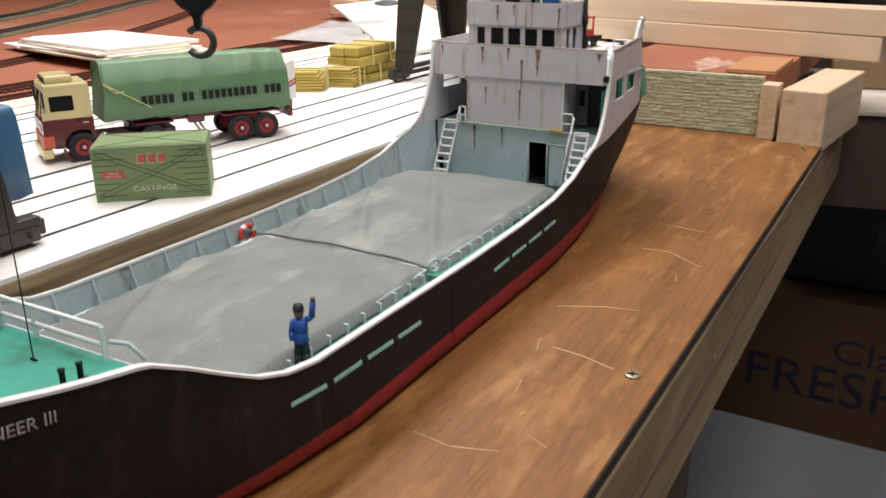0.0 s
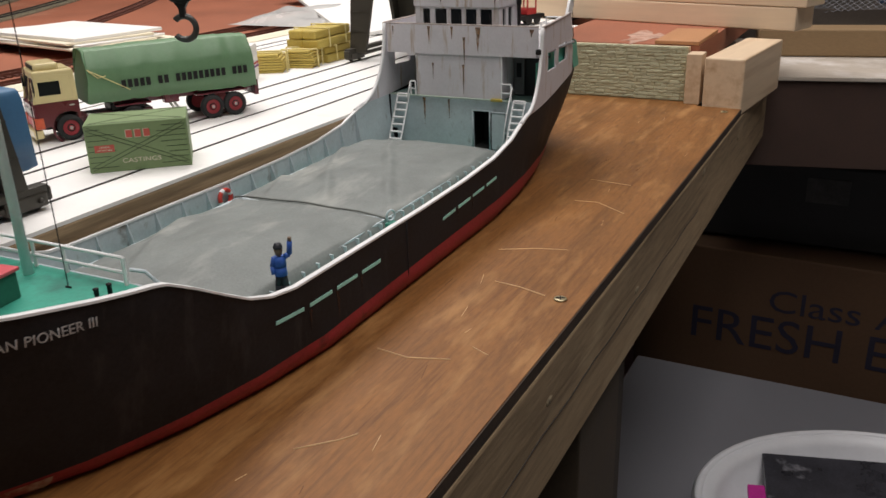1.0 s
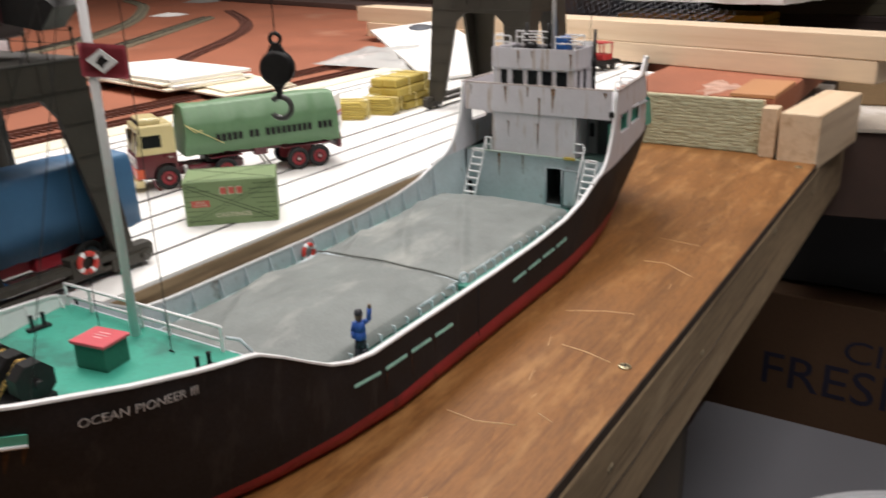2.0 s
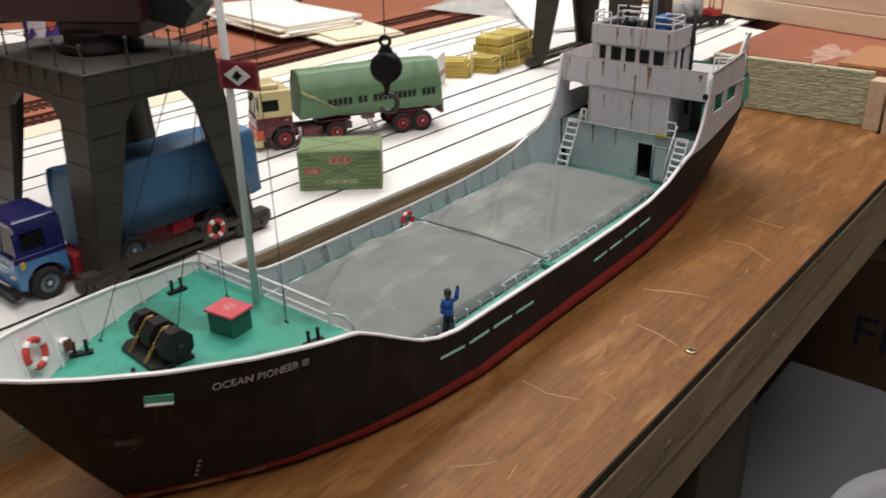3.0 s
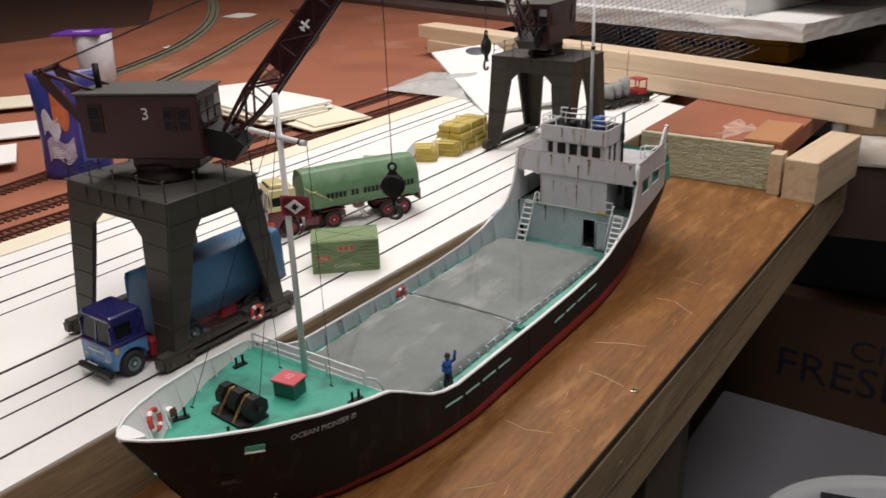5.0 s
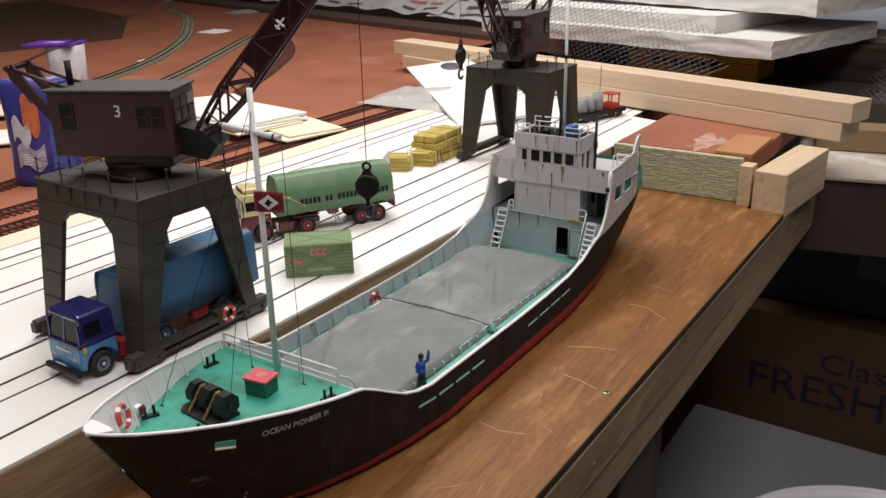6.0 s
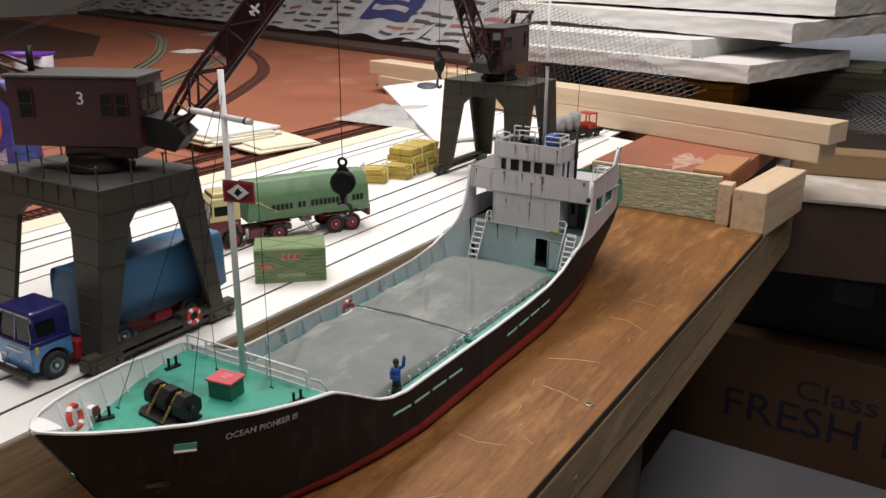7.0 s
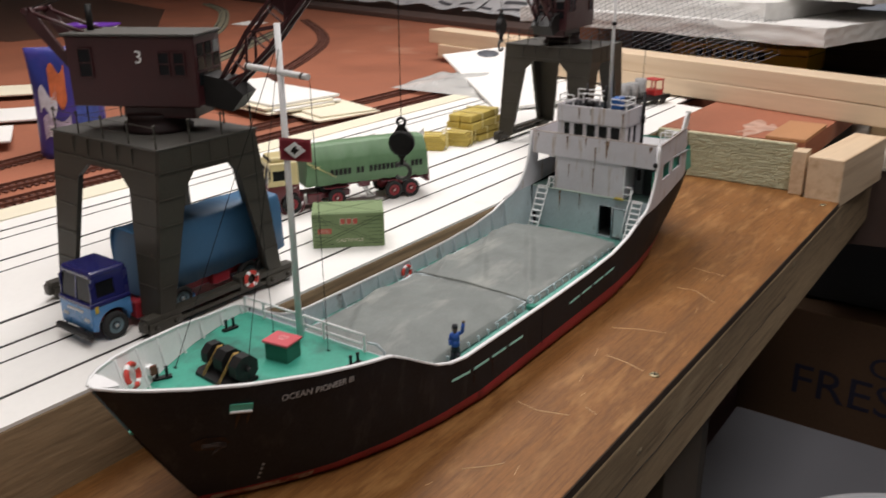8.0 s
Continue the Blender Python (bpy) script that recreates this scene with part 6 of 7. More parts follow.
solo("plywood_offcut", bm, mat("orange_plywood", (0.45, 0.22, 0.10), 0.6, var=0.12, scale=12, stretch=(1, 0.3, 1)), "orange-brown plywood offcut on the cork deck", "wood offcut")
bm = prism(bmesh.new(), [(-0.118 + 0.017 * math.cos(a) * (1 + 0.35 * math.sin(3 * a + 1) + 0.15 * math.sin(7 * a)), 0.548 + 0.045 * math.sin(a) * (1 + 0.3 * math.sin(4 * a) + 0.15 * math.cos(9 * a))) for a in [2 * math.pi * k / 40 for k in range(40)]], 0.0531, 0.0533)
solo("plaster_smear", bm, mat("pale_plaster", (0.52, 0.33, 0.25), 0.9, var=0.3, scale=45, stain=(0.36, 0.16, 0.1), stain_at=0.5, stain_scale=60), "pale plaster smear on the cork deck", "plaster smear")
# two long pine planks, one on the other
long_m = pose(0.041, 0.619, 0.0534, 0, 0, 163.8)
bm = rbox(0.016, 0.90, -0.048, 0, 0, 0.0245, 0.0012)
solo("pine_plank", bm, PINE_X, "long planed pine plank lying behind the berth", "plank", group="pine planks", m=long_m)
bm = rbox(0.006, 0.935, -0.048, 0.0008, 0.0248, 0.0505, 0.0012)
solo("pine_plank", bm, PINE_X, "long planed pine plank laid on another", "plank", group="pine planks", m=long_m @ pose(0, 0, 0, 0, 0, -0.4))

# ---- tracks on the baseboard ----
def track(name, pts, label, rail_mat, sleeper_mat, bed=None, z=0.0442):
    """Two rails on sleepers along a line of points."""
    tr = thing(name, label, "model track", pose(0, 0, 0), group="model tracks")
    fine = []
    for a, b, c, d in zip([pts[0]] + pts[:-2], pts[:-1], pts[1:], pts[2:] + [pts[-1]]):
        a, b, c, d = (Vector((*p, 0)) for p in (a, b, c, d))
        n = max(2, int((c - b).length / 0.03))
        for i in range(n):
            t = i / n
            fine.append(0.5 * ((2 * b) + (c - a) * t + (2 * a - 5 * b + 4 * c - d) * t * t + (3 * b - a - 3 * c + d) * t ** 3))
    fine.append(Vector((*pts[-1], 0)))
    nor = []
    for i in range(len(fine)):
        t = (fine[min(i + 1, len(fine) - 1)] - fine[max(i - 1, 0)]).normalized()
        nor.append(Vector((-t.y, t.x, 0)))

    def strip(off0, off1, z0, z1):
        bm = bmesh.new()
        rows = []
        for p, nn in zip(fine, nor):
            rows.append([bm.verts.new(p + nn * o + Vector((0, 0, h))) for o, h in ((off0, z0), (off1, z0), (off1, z1), (off0, z1))])
        for a, b in zip(rows[:-1], rows[1:]):
            for j in range(4):
                bm.faces.new((a[j], b[j], b[(j + 1) % 4], a[(j + 1) % 4]))
        bm.faces.new(rows[0]); bm.faces.new(rows[-1][::-1])
        return bm
    if bed:
        part("track_bed", strip(-0.017, 0.017, z, z + 0.0030), bed, tr)
        z += 0.0031
    for s in (-1, 1):
        part("rail", strip(s * 0.00825 - 0.0006, s * 0.00825 + 0.0006, z + 0.0014, z + 0.0040), rail_mat, tr)
    verts, faces = [], []
    dist, nxt = 0.0, 0.0
    for i in range(len(fine) - 1):
        seg = (fine[i + 1] - fine[i]).length
        while nxt <= dist + seg:
            t = (nxt - dist) / seg
            p, nn = fine[i].lerp(fine[i + 1], t), nor[i].lerp(nor[i + 1], t)
            tt = Vector((nn.y, -nn.x, 0))
            k = len(verts)
            for h in (z, z + 0.0016):
                for a, b in ((-1, -1), (1, -1), (1, 1), (-1, 1)):
                    verts.append(tuple(p + nn * (0.0150 * a) + tt * (0.0017 * b) + Vector((0, 0, h))))
            faces += [tuple(k + j for j in f) for f in ((4, 5, 6, 7), (0, 1, 5, 4), (1, 2, 6, 5), (2, 3, 7, 6), (3, 0, 4, 7))]
            nxt += 0.0078
        dist += seg
    me = bpy.data.meshes.new("sleeper_bed")
    me.from_pydata(verts, [], faces)
    me.materials.append(sleeper_mat)
    ob = new("sleeper_bed", me)
    ob.parent = tr
    tagged(ob, kind="stuff")
    return tr


track("railway_track", [(-0.598, -0.95), (-0.597, 0.0), (-0.600, 0.5), (-0.604, 0.95)], "rusty brown model track beside the quay", RUST_RAIL, SLEEPER)
track("railway_track", [(-0.646, -0.95), (-0.648, 0.0), (-0.662, 0.5), (-0.675, 0.95)], "rusty brown model track beside the quay", RUST_RAIL, SLEEPER)
track("railway_track", [(-0.70, -0.75), (-0.715, -0.3), (-0.755, 0.05), (-0.857, 0.39), (-0.985, 0.61), (-1.105, 0.80), (-1.24, 0.985), (-1.42, 1.165), (-1.71, 1.40)], "dark curving model track", RUST_RAIL, SLEEPER)
track("railway_track", [(-1.20, 0.30), (-1.29, 0.51), (-1.43, 0.745), (-1.65, 1.01), (-1.90, 1.25), (-2.20, 1.50), (-2.50, 1.68)], "grey weathered curving model track", STEEL_BLACK, GREYTRACK, GREYTRACK)
track("railway_track", [(-1.02, 0.30), (-1.10, 0.45), (-1.23, 0.675), (-1.42, 0.965), (-1.56, 1.18)], "grey weathered curving model track", STEEL_BLACK, GREYTRACK, GREYTRACK)

# ---- loose things on the baseboard ----
rn = random.Random(3)
for k, (x, y, z, lx, ly, rz, m_) in enumerate(((-0.655, 0.360, 0.0496, 0.150, 0.100, -12, CREAM), (-0.640, 0.366, 0.0522, 0.110, 0.085, -18, CREAM), (-0.745, 0.345, 0.0548, 0.190, 0.110, -10, CREAM),
                                                (-0.742, 0.352, 0.0574, 0.180, 0.115, -6, CARD), (-0.752, 0.350, 0.0600, 0.190, 0.110, -12, CREAM), (-0.750, 0.358, 0.0626, 0.180, 0.115, -8, CARD),
                                                (-0.850, 0.392, 0.0496, 0.170, 0.120, -15, CARD), (-0.870, 0.420, 0.0522, 0.150, 0.110, -28, CARD))):
    bm = rbox(-lx / 2, lx / 2, -ly / 2, ly / 2, 0, 0.0024 if k != 5 else 0.0036, 0.0004, 1)
    solo("foam_board_sheet", bm, m_, "white and cream modelling board lying in a pile", "card sheet", group="pile of modelling board", m=pose(x, y, z, 0, 0, rz))
for k, (x, y, ly, rz) in enumerate(((-1.035, 0.030, 0.30, -35), (-1.190, 0.165, 0.30, -37), (-0.905, -0.085, 0.26, -30))):
    bm = rbox(-0.048, 0.048, -ly / 2, ly / 2, 0, 0.0026, 0.0004, 1)
    solo("card_strip", bm, CARD if k != 1 else CREAM, "white card strip lying across the tracks", "card strip", group="card strips", m=pose(x, y, 0.0484 + 0.0028 * k, 0, 0, rz))
bm = rbox(-0.190, 0.190, -0.055, 0.062, 0, 0.0045, 0.0008)
sheet = thing("wrapped_sheet", "white wrapped sheet with a dark printed oval", "packet", pose(-0.545, 0.655, 0.0660, 5, 4, -43))
part("sheet", bm, CARD, sheet)
bm = bmesh.new(); lathe(bm, [(0.018, 0.0046), (0.018, 0.0049), (0.0005, 0.0049)], pose(-0.150, 0.018, 0) @ Matrix.Diagonal((1.6, 1.0, 1, 1)), 24)
part("printed_oval", bm, mat("dark_grey_print", (0.10, 0.11, 0.13), 0.6), sheet)
BAG = mat("milky_plastic_bag", (0.62, 0.62, 0.60), 0.25, var=0.08, scale=30, bump=0.2, alpha=0.8)
bm = bmesh.new()
grid_sheet(bm, 24, 24, lambda u, v: (-0.600 + 0.17 * (u - 0.5), 0.640 + 0.17 * (v - 0.5), 0.0505 + 0.024 * max(0, math.sin(math.pi * u) * math.sin(math.pi * v)) ** 0.6 * (0.75 + 0.45 * noise.noise(Vector((u * 5, v * 5, 2)))) ))
solo("plastic_bag", bm, BAG, "crumpled milky plastic bag under the wrapped sheet", "plastic bag")

# small goods vehicle behind the wheelhouse
veh = thing("goods_wagon", "small dark wagon with grey tanks and a red cab", "wagon", pose(-0.300, 0.628, Q, 0, 0, 72))
part("underframe", rbox(-0.045, 0.050, -0.012, 0.012, 0.0070, 0.0125, 0.0006), BLACK, veh)
for x in (-0.030, -0.014, 0.022, 0.038):
    for y in (-0.0095, 0.0095):
        bm = bmesh.new(); lathe(bm, [(0.0056, -0.0012), (0.0062, 0), (0.0056, 0.0012)], pose(x, y, 0.0060, 90), 18)
        part("wheel", bm, STEEL_BLACK, veh)
for x in (-0.032, -0.016, 0.0):
    bm = bmesh.new(); rod(bm, (x, 0, 0.0125), (x, 0, 0.0330 + (0.004 if x == 0 else 0)), 0.0078, n=20)
    part("tank", bm, mat("dull_grey_tank", (0.30, 0.30, 0.30), 0.5), veh, "dull grey tank")
cab = part("cab", rbox(0.018, 0.036, -0.011, 0.011, 0.0125, 0.0200, 0.0010), mat("bright_red_cab", (0.45, 0.03, 0.03), 0.4), veh, "bright red cab")
for x in (0.0185, 0.0345):
    for y in (-0.0105, 0.0090):
        bm = bmesh.new(); box(bm, x, x + 0.0015, y, y + 0.0015, 0.0195, 0.0330)
        part("pillar", bm, MATS["bright_red_cab"], cab)
part("roof", rbox(0.0175, 0.0365, -0.0115, 0.0115, 0.0330, 0.0346, 0.0005), MATS["bright_red_cab"], cab)
bm = rod(bmesh.new(), (0.004, 0, 0.033), (0.008, 0.002, 0.075), 0.0004, n=5)
part("aerial", bm, BLACK, veh)

# detergent pouch and a clear tub with a purple lid
POUCH = mat("glossy_blue_pouch", (0.03, 0.045, 0.25), 0.3, var=0.2, scale=14, stain=(0.10, 0.06, 0.32), stain_at=0.5, stain_soft=0.2, stain_scale=12)
pouch = thing("detergent_pouch", "glossy blue stand-up pouch with orange and white artwork", "pouch", pose(-0.722, 0.038, 0.0442, 0, 0, 50) @ Matrix.Diagonal((0.78, 0.9, 0.92, 1)))
bm = bmesh.new()
rows = []
for i in range(17):
    t = i / 16
    dep = 0.026 * (1 - t) ** 0.6 + 0.0012
    wid = 0.049 - 0.003 * math.sin(math.pi * t)
    rows.append([bm.verts.new((wid * math.cos(a), -dep * math.sin(a) * (1 if math.sin(a) > 0 else 0.8) + 0.002 * noise.noise(Vector((a * 2, t * 6, 1))), 0.130 * t)) for a in [2 * math.pi * j / 28 for j in range(28)]])
for a, b in zip(rows[:-1], rows[1:]):
    for j in range(28):
        bm.faces.new((a[j], a[(j + 1) % 28], b[(j + 1) % 28], b[j])).smooth = True
bm.faces.new(rows[0][::-1]); bm.faces.new(rows[-1])
part("pouch_body", bm, POUCH, pouch)


def on_pouch(name, u0, u1, t0, t1, material, wob=0.0):
    bm = bmesh.new()

    def at(u, v):
        x = u0 + (u1 - u0) * u
        t = t0 + (t1 - t0) * v + wob * math.sin(u * 7)
        dep = 0.026 * (1 - t) ** 0.6 + 0.0012
        wid = 0.049 - 0.003 * math.sin(math.pi * t)
        return (x, -dep * math.sqrt(max(0, 1 - (x / wid) ** 2)) - 0.0022, 0.130 * t)
    grid_sheet(bm, 8, 6, at)
    part(name, bm, material, pouch)


on_pouch("orange_panel", -0.020, 0.002, 0.50, 0.82, mat("orange_artwork", (0.62, 0.16, 0.06), 0.35, var=0.3, scale=60), 0.05)
on_pouch("white_panel", -0.036, -0.012, 0.42, 0.62, mat("white_artwork", (0.70, 0.70, 0.78), 0.35, var=0.2, scale=70), 0.06)
on_pouch("lower_panel", -0.034, 0.004, 0.18, 0.38, mat("pale_artwork", (0.55, 0.48, 0.62), 0.35, var=0.4, scale=90), 0.04)
on_pouch("light_blue_panel", 0.012, 0.040, 0.15, 0.55, mat("mid_blue_artwork", (0.08, 0.12, 0.45), 0.35, var=0.3, scale=80), 0.02)
for k in range(5):
    on_pouch("lettering_bar", -0.028, -0.028 + 0.010 + 0.003 * (k % 3), 0.30 - k * 0.022, 0.312 - k * 0.022, RAILWHITE)
PURPLE = mat("purple_lid", (0.13, 0.03, 0.36), 0.4, var=0.1)
tub = thing("plastic_tub", "clear plastic tub with a purple lid", "tub", pose(-1.225, 0.405, 0.0442, 0, 0, 30) @ Matrix.Diagonal((0.70, 0.70, 0.88, 1)))
bm = bmesh.new(); lathe(bm, [(0.040, 0), (0.042, 0.004), (0.048, 0.098), (0.046, 0.098), (0.040, 0.006)], pose(0, 0, 0), 32)
part("tub_body", bm, mat("milky_tub_plastic", (0.62, 0.60, 0.62), 0.3, alpha=0.85), tub)
bm = rbox(-0.085, 0.040, -0.050, 0.045, 0.0985, 0.1030, 0.0010)
part("lid", bm, PURPLE, tub, "purple card lid")
bm = bmesh.new(); lathe(bm, [(0.018, 0.1031), (0.018, 0.1034), (0.0005, 0.1034)], pose(-0.025, 0, 0) @ Matrix.Diagonal((1.5, 1, 1, 1)), 20)
part("oval", bm, mat("lilac_print", (0.5, 0.4, 0.68), 0.4), tub)
bm = bmesh.new(); prism(bm, [(-3.50, 0.60), (-1.92, 0.60), (-1.88, 1.00), (-2.42, 1.43), (-3.50, 1.80)], 0.0442, 0.0462)
solo("dark_board_panel", bm, mat("dark_brown_hardboard", (0.075, 0.032, 0.018), 0.7, var=0.15), "dark brown hardboard panel on the baseboard", "hardboard panel")
for x, y, s, seed in ((-2.15, 1.72, 0.06, 1), (-1.446, 0.745, 0.020, 2), (-1.76, 1.235, 0.045, 4)):
    bm = bmesh.new()
    grid_sheet(bm, 10, 10, lambda u, v: (x + 2 * s * (u - 0.5) * (0.8 + 0.2 * math.sin(5 * v)), y + 2 * s * (v - 0.5), 0.0446 + 0.5 * s * max(0, math.sin(math.pi * u) * math.sin(math.pi * v)) * (0.3 + 0.3 * noise.noise(Vector((u * 6, v * 6, seed))))))
    solo("paper_scrap", bm, CARD if seed > 1 else mat("crumpled_grey_rag", (0.30, 0.30, 0.28), 0.8), "crumpled scrap lying on the baseboard", "scrap", group="crumpled scraps")

# board rim and newspapers along the back
bm = rbox(0, 3.38, 0, 0.11, 0, 0.014, 0.002)
setting("back_rim", bm, mat("dark_rim_wood", (0.085, 0.05, 0.04), 0.7, var=0.2, scale=8, stretch=(0.2, 1, 1)), "dark wooden rim along the back of the board", "rim").matrix_basis = pose(-3.694, 2.254, 0.0442, 0, 0, -17.5)
NEWS = mat("grey_newsprint", (0.52, 0.52, 0.53), 0.85, var=0.08, scale=20, bump=0.05, stain=(0.36, 0.36, 0.38), stain_at=0.55, stain_scale=30)
INK = mat("newsprint_ink", (0.09, 0.09, 0.10), 0.85, var=0.2)
INKBLUE = mat("navy_newsprint_ink", (0.05, 0.06, 0.20), 0.8, var=0.25, scale=30)
INKRED = mat("faded_red_newsprint", (0.42, 0.16, 0.14), 0.85)


def newspaper(m, seed, blue):
    r = random.Random(seed)
    paper = thing("newspaper", "unfolded grey newspaper draped over the back of the board", "newspaper", m, group="newspapers")

    def lie(u, v, up):
        y = 0.34 * v
        return (0.56 * (u - 0.5), y, 0.02 + 0.30 * v ** 1.3 + 0.012 * noise.noise(Vector((u * 5, v * 5, seed))) + up)
    bm = bmesh.new(); grid_sheet(bm, 24, 16, lambda u, v: lie(u, v, 0))
    part("sheet", bm, NEWS, paper)

    def blot(name, u0, u1, v0, v1, material, up=0.002):
        bm = bmesh.new(); grid_sheet(bm, 6, 3, lambda u, v: lie(u0 + (u1 - u0) * u, v0 + (v1 - v0) * v, up))
        part(name, bm, material, paper)
    if blue:
        blot("printed_panel", 0.28, 0.74, 0.22, 0.66, INKBLUE)
        for k in range(3):
            blot("headline_bar", 0.33 + 0.03 * k, 0.66 - 0.04 * k, 0.32 + 0.1 * k, 0.37 + 0.1 * k, NEWS, 0.004)
    for col in range(5):
        if blue and 1 <= col <= 2:
            continue
        for k in range(11):
            if r.random() < 0.82:
                blot("text_bar", 0.03 + col * 0.195, 0.03 + col * 0.195 + r.uniform(0.10, 0.165), 0.06 + k * 0.08, 0.06 + k * 0.08 + 0.03, INK if r.random() < 0.9 else INKRED)


newspaper(pose(-1.02, 1.555, 0.05, 0, 0, -15), 5, False)
newspaper(pose(-1.50, 1.705, 0.055, 0, 0, -19), 6, True)
newspaper(pose(-2.03, 1.87, 0.05, 0, 0, -16), 7, False)
newspaper(pose(-2.56, 2.03, 0.05, 0, 0, -17), 8, False)
newspaper(pose(-3.08, 2.19, 0.05, 0, 0, -18), 9, False)
newspaper(pose(-3.58, 2.33, 0.05, 0, 0, -16), 10, True)

# ---- clutter beyond the long planks ----
SHELFTOP = mat("limewashed_shelf", (0.50, 0.44, 0.37), 0.8, var=0.2, scale=10, stretch=(0.2, 1, 1), stain=(0.66, 0.62, 0.58), stain_at=0.5, stain_scale=8)
bm = rbox(-0.02, 1.30, 0.656, 2.40, -0.005, 0.0, 0.001)
SKEW = Matrix.Translation((0, 0.652, 0)) @ pose(0, 0, 0, 0, 0, 12) @ Matrix.Translation((0, -0.652, 0))
bm.transform(SKEW)
setting("cross_shelf", bm, SHELFTOP, "limewashed cross board beyond the plywood", "shelf")
bm = rbox(-0.02, 1.30, 0.660, 0.690, -0.105, -0.0052, 0.001)
bm.transform(SKEW)
setting("shelf_fascia", bm, mat("dark_brown_fascia", (0.055, 0.030, 0.022), 0.75, var=0.15), "dark brown fascia under the cross board", "fascia")
bm = rbox(0.0, 1.30, 0.800, 0.850, 0.0005, 0.034, 0.002)
bm.transform(SKEW)
solo("rail_batten", bm, mat("old_yellow_pine", (0.26, 0.17, 0.085), 0.7, var=0.15, scale=10, stretch=(0.2, 1, 1)), "old yellowed pine batten along the shelf", "batten")
bm = bmesh.new(); box(bm, -0.90, 0.40, 0.96, 2.3, 0.0005, 0.0440)
setting("rear_deck", bm, DARKROOM, "dark board carrying the stored boxes", "board")


def stored_box(name, x, y, z, lx, ly, lz, rz, material, label):
    b = thing(name, label, "box", pose(x, y, z, 0, 0, rz), group="stored boxes")
    part("carton", rbox(-lx / 2, lx / 2, -ly / 2, ly / 2, 0, lz, 0.0012), material, b)
    bm = bmesh.new(); box(bm, -lx / 2 - 0.0006, lx / 2 + 0.0006, -ly / 2 - 0.0006, ly / 2 + 0.0006, lz * 0.72, lz * 0.75)
    part("lid_line", bm, BLACK, b)
    return b


yb = stored_box("yellow_box", -0.310, 1.130, 0.0446, 0.25, 0.10, 0.040, -4, mat("yellow_card_box", (0.72, 0.45, 0.04), 0.5, var=0.06), "yellow card box with dark printed bars")
for k in range(7):
    bm = bmesh.new(); box(bm, -0.075 + k * 0.019, -0.062 + k * 0.019, -0.0512, -0.0502, 0.018, 0.032)
    part("lettering_bar", bm, BLACK, yb)
for x, y, z, lx, ly, lz, rz, c, lab in ((-0.03, 1.22, 0.0446, 0.34, 0.14, 0.036, -6, (0.035, 0.022, 0.02), "dark brown storage box under the foam slabs"), (-0.05, 1.23, 0.0808, 0.32, 0.15, 0.026, -4, (0.05, 0.045, 0.025), "dark olive storage box stacked on another"),
                                        (0.14, 1.26, 0.0446, 0.12, 0.16, 0.080, -10, (0.09, 0.03, 0.025), "dark red storage box with a green end"), (-0.66, 1.30, 0.0446, 0.20, 0.12, 0.075, -12, (0.20, 0.07, 0.03), "brown storage box beside the yellow one"),
                                        (-0.16, 1.28, 0.1070, 0.40, 0.14, 0.010, -5, (0.22, 0.20, 0.13), "flat faded green box lid on the stack")):
    stored_box("storage_box", x, y, z, lx, ly, lz, rz, mat("dark_box_card", c, 0.6, var=0.15), lab)


def foam_slab(x, y, z, lx, ly, lz, rz, rx, ry, seed):
    bm = bmesh.new()
    t = bmesh.new(); box(t, -lx / 2, lx / 2, -ly / 2, ly / 2, 0, lz)
    bmesh.ops.subdivide_edges(t, edges=t.edges[:], cuts=22, use_grid_fill=True)
    for v in t.verts:
        edge = max(abs(v.co.x) / (lx / 2), abs(v.co.y) / (ly / 2))
        v.co += Vector((noise.noise(v.co * 90 + Vector((seed, 0, 0))), noise.noise(v.co * 90 + Vector((0, seed, 0))), noise.noise(v.co * 26 + Vector((0, 0, seed))))) * (0.0022 if edge > 0.95 else 0.0010)
    add(bm, t)
    solo("foam_slab", bm, FOAM, "broken white polystyrene slab lying on stacked boxes", "foam slab", group="polystyrene slabs", m=pose(x, y, z, rx, ry, rz))


foam_slab(-0.368, 1.090, 0.1180, 0.62, 0.36, 0.027, -15, 0, 0, 1.0)
foam_slab(-0.395, 1.130, 0.1470, 0.46, 0.36, 0.028, -15, 1, 0, 4.0)
foam_slab(-0.330, 1.190, 0.1790, 0.64, 0.36, 0.030, -17, 0, 1, 9.0)
foam_slab(-0.300, 1.260, 0.2140, 0.60, 0.36, 0.034, -10, 0, 1, 6.0)
# wire mesh draped over the foam
MESHWIRE = mat("grey_mesh_wire", (0.10, 0.10, 0.11), 0.5, metal=0.4)


def mesh_sheet(m, lx, ly, step, label, sag, r):
    bm = bmesh.new()
    nx, ny = int(lx / step), int(ly / step)

    def at(i, j):
        u, v = i / nx, j / ny
        return Vector((lx * (u - 0.5), ly * (v - 0.5), sag * math.sin(math.pi * u) - sag * 1.5 * v * v))
    for k in range(-ny, nx):
        for sg in (0, 1):
            pts = []
            for j in range(0, ny + 1, 4):
                i = k + j if sg == 0 else nx - (k + j)
                if 0 <= i <= nx:
                    pts.append(at(i, j))
            if len(pts) > 1:
                for a, b in zip(pts[:-1], pts[1:]):
                    rod(bm, a, b, r, n=3, caps=False)
    solo("wire_mesh", bm, MESHWIRE, label, "wire mesh", group="wire mesh sheets", m=m)


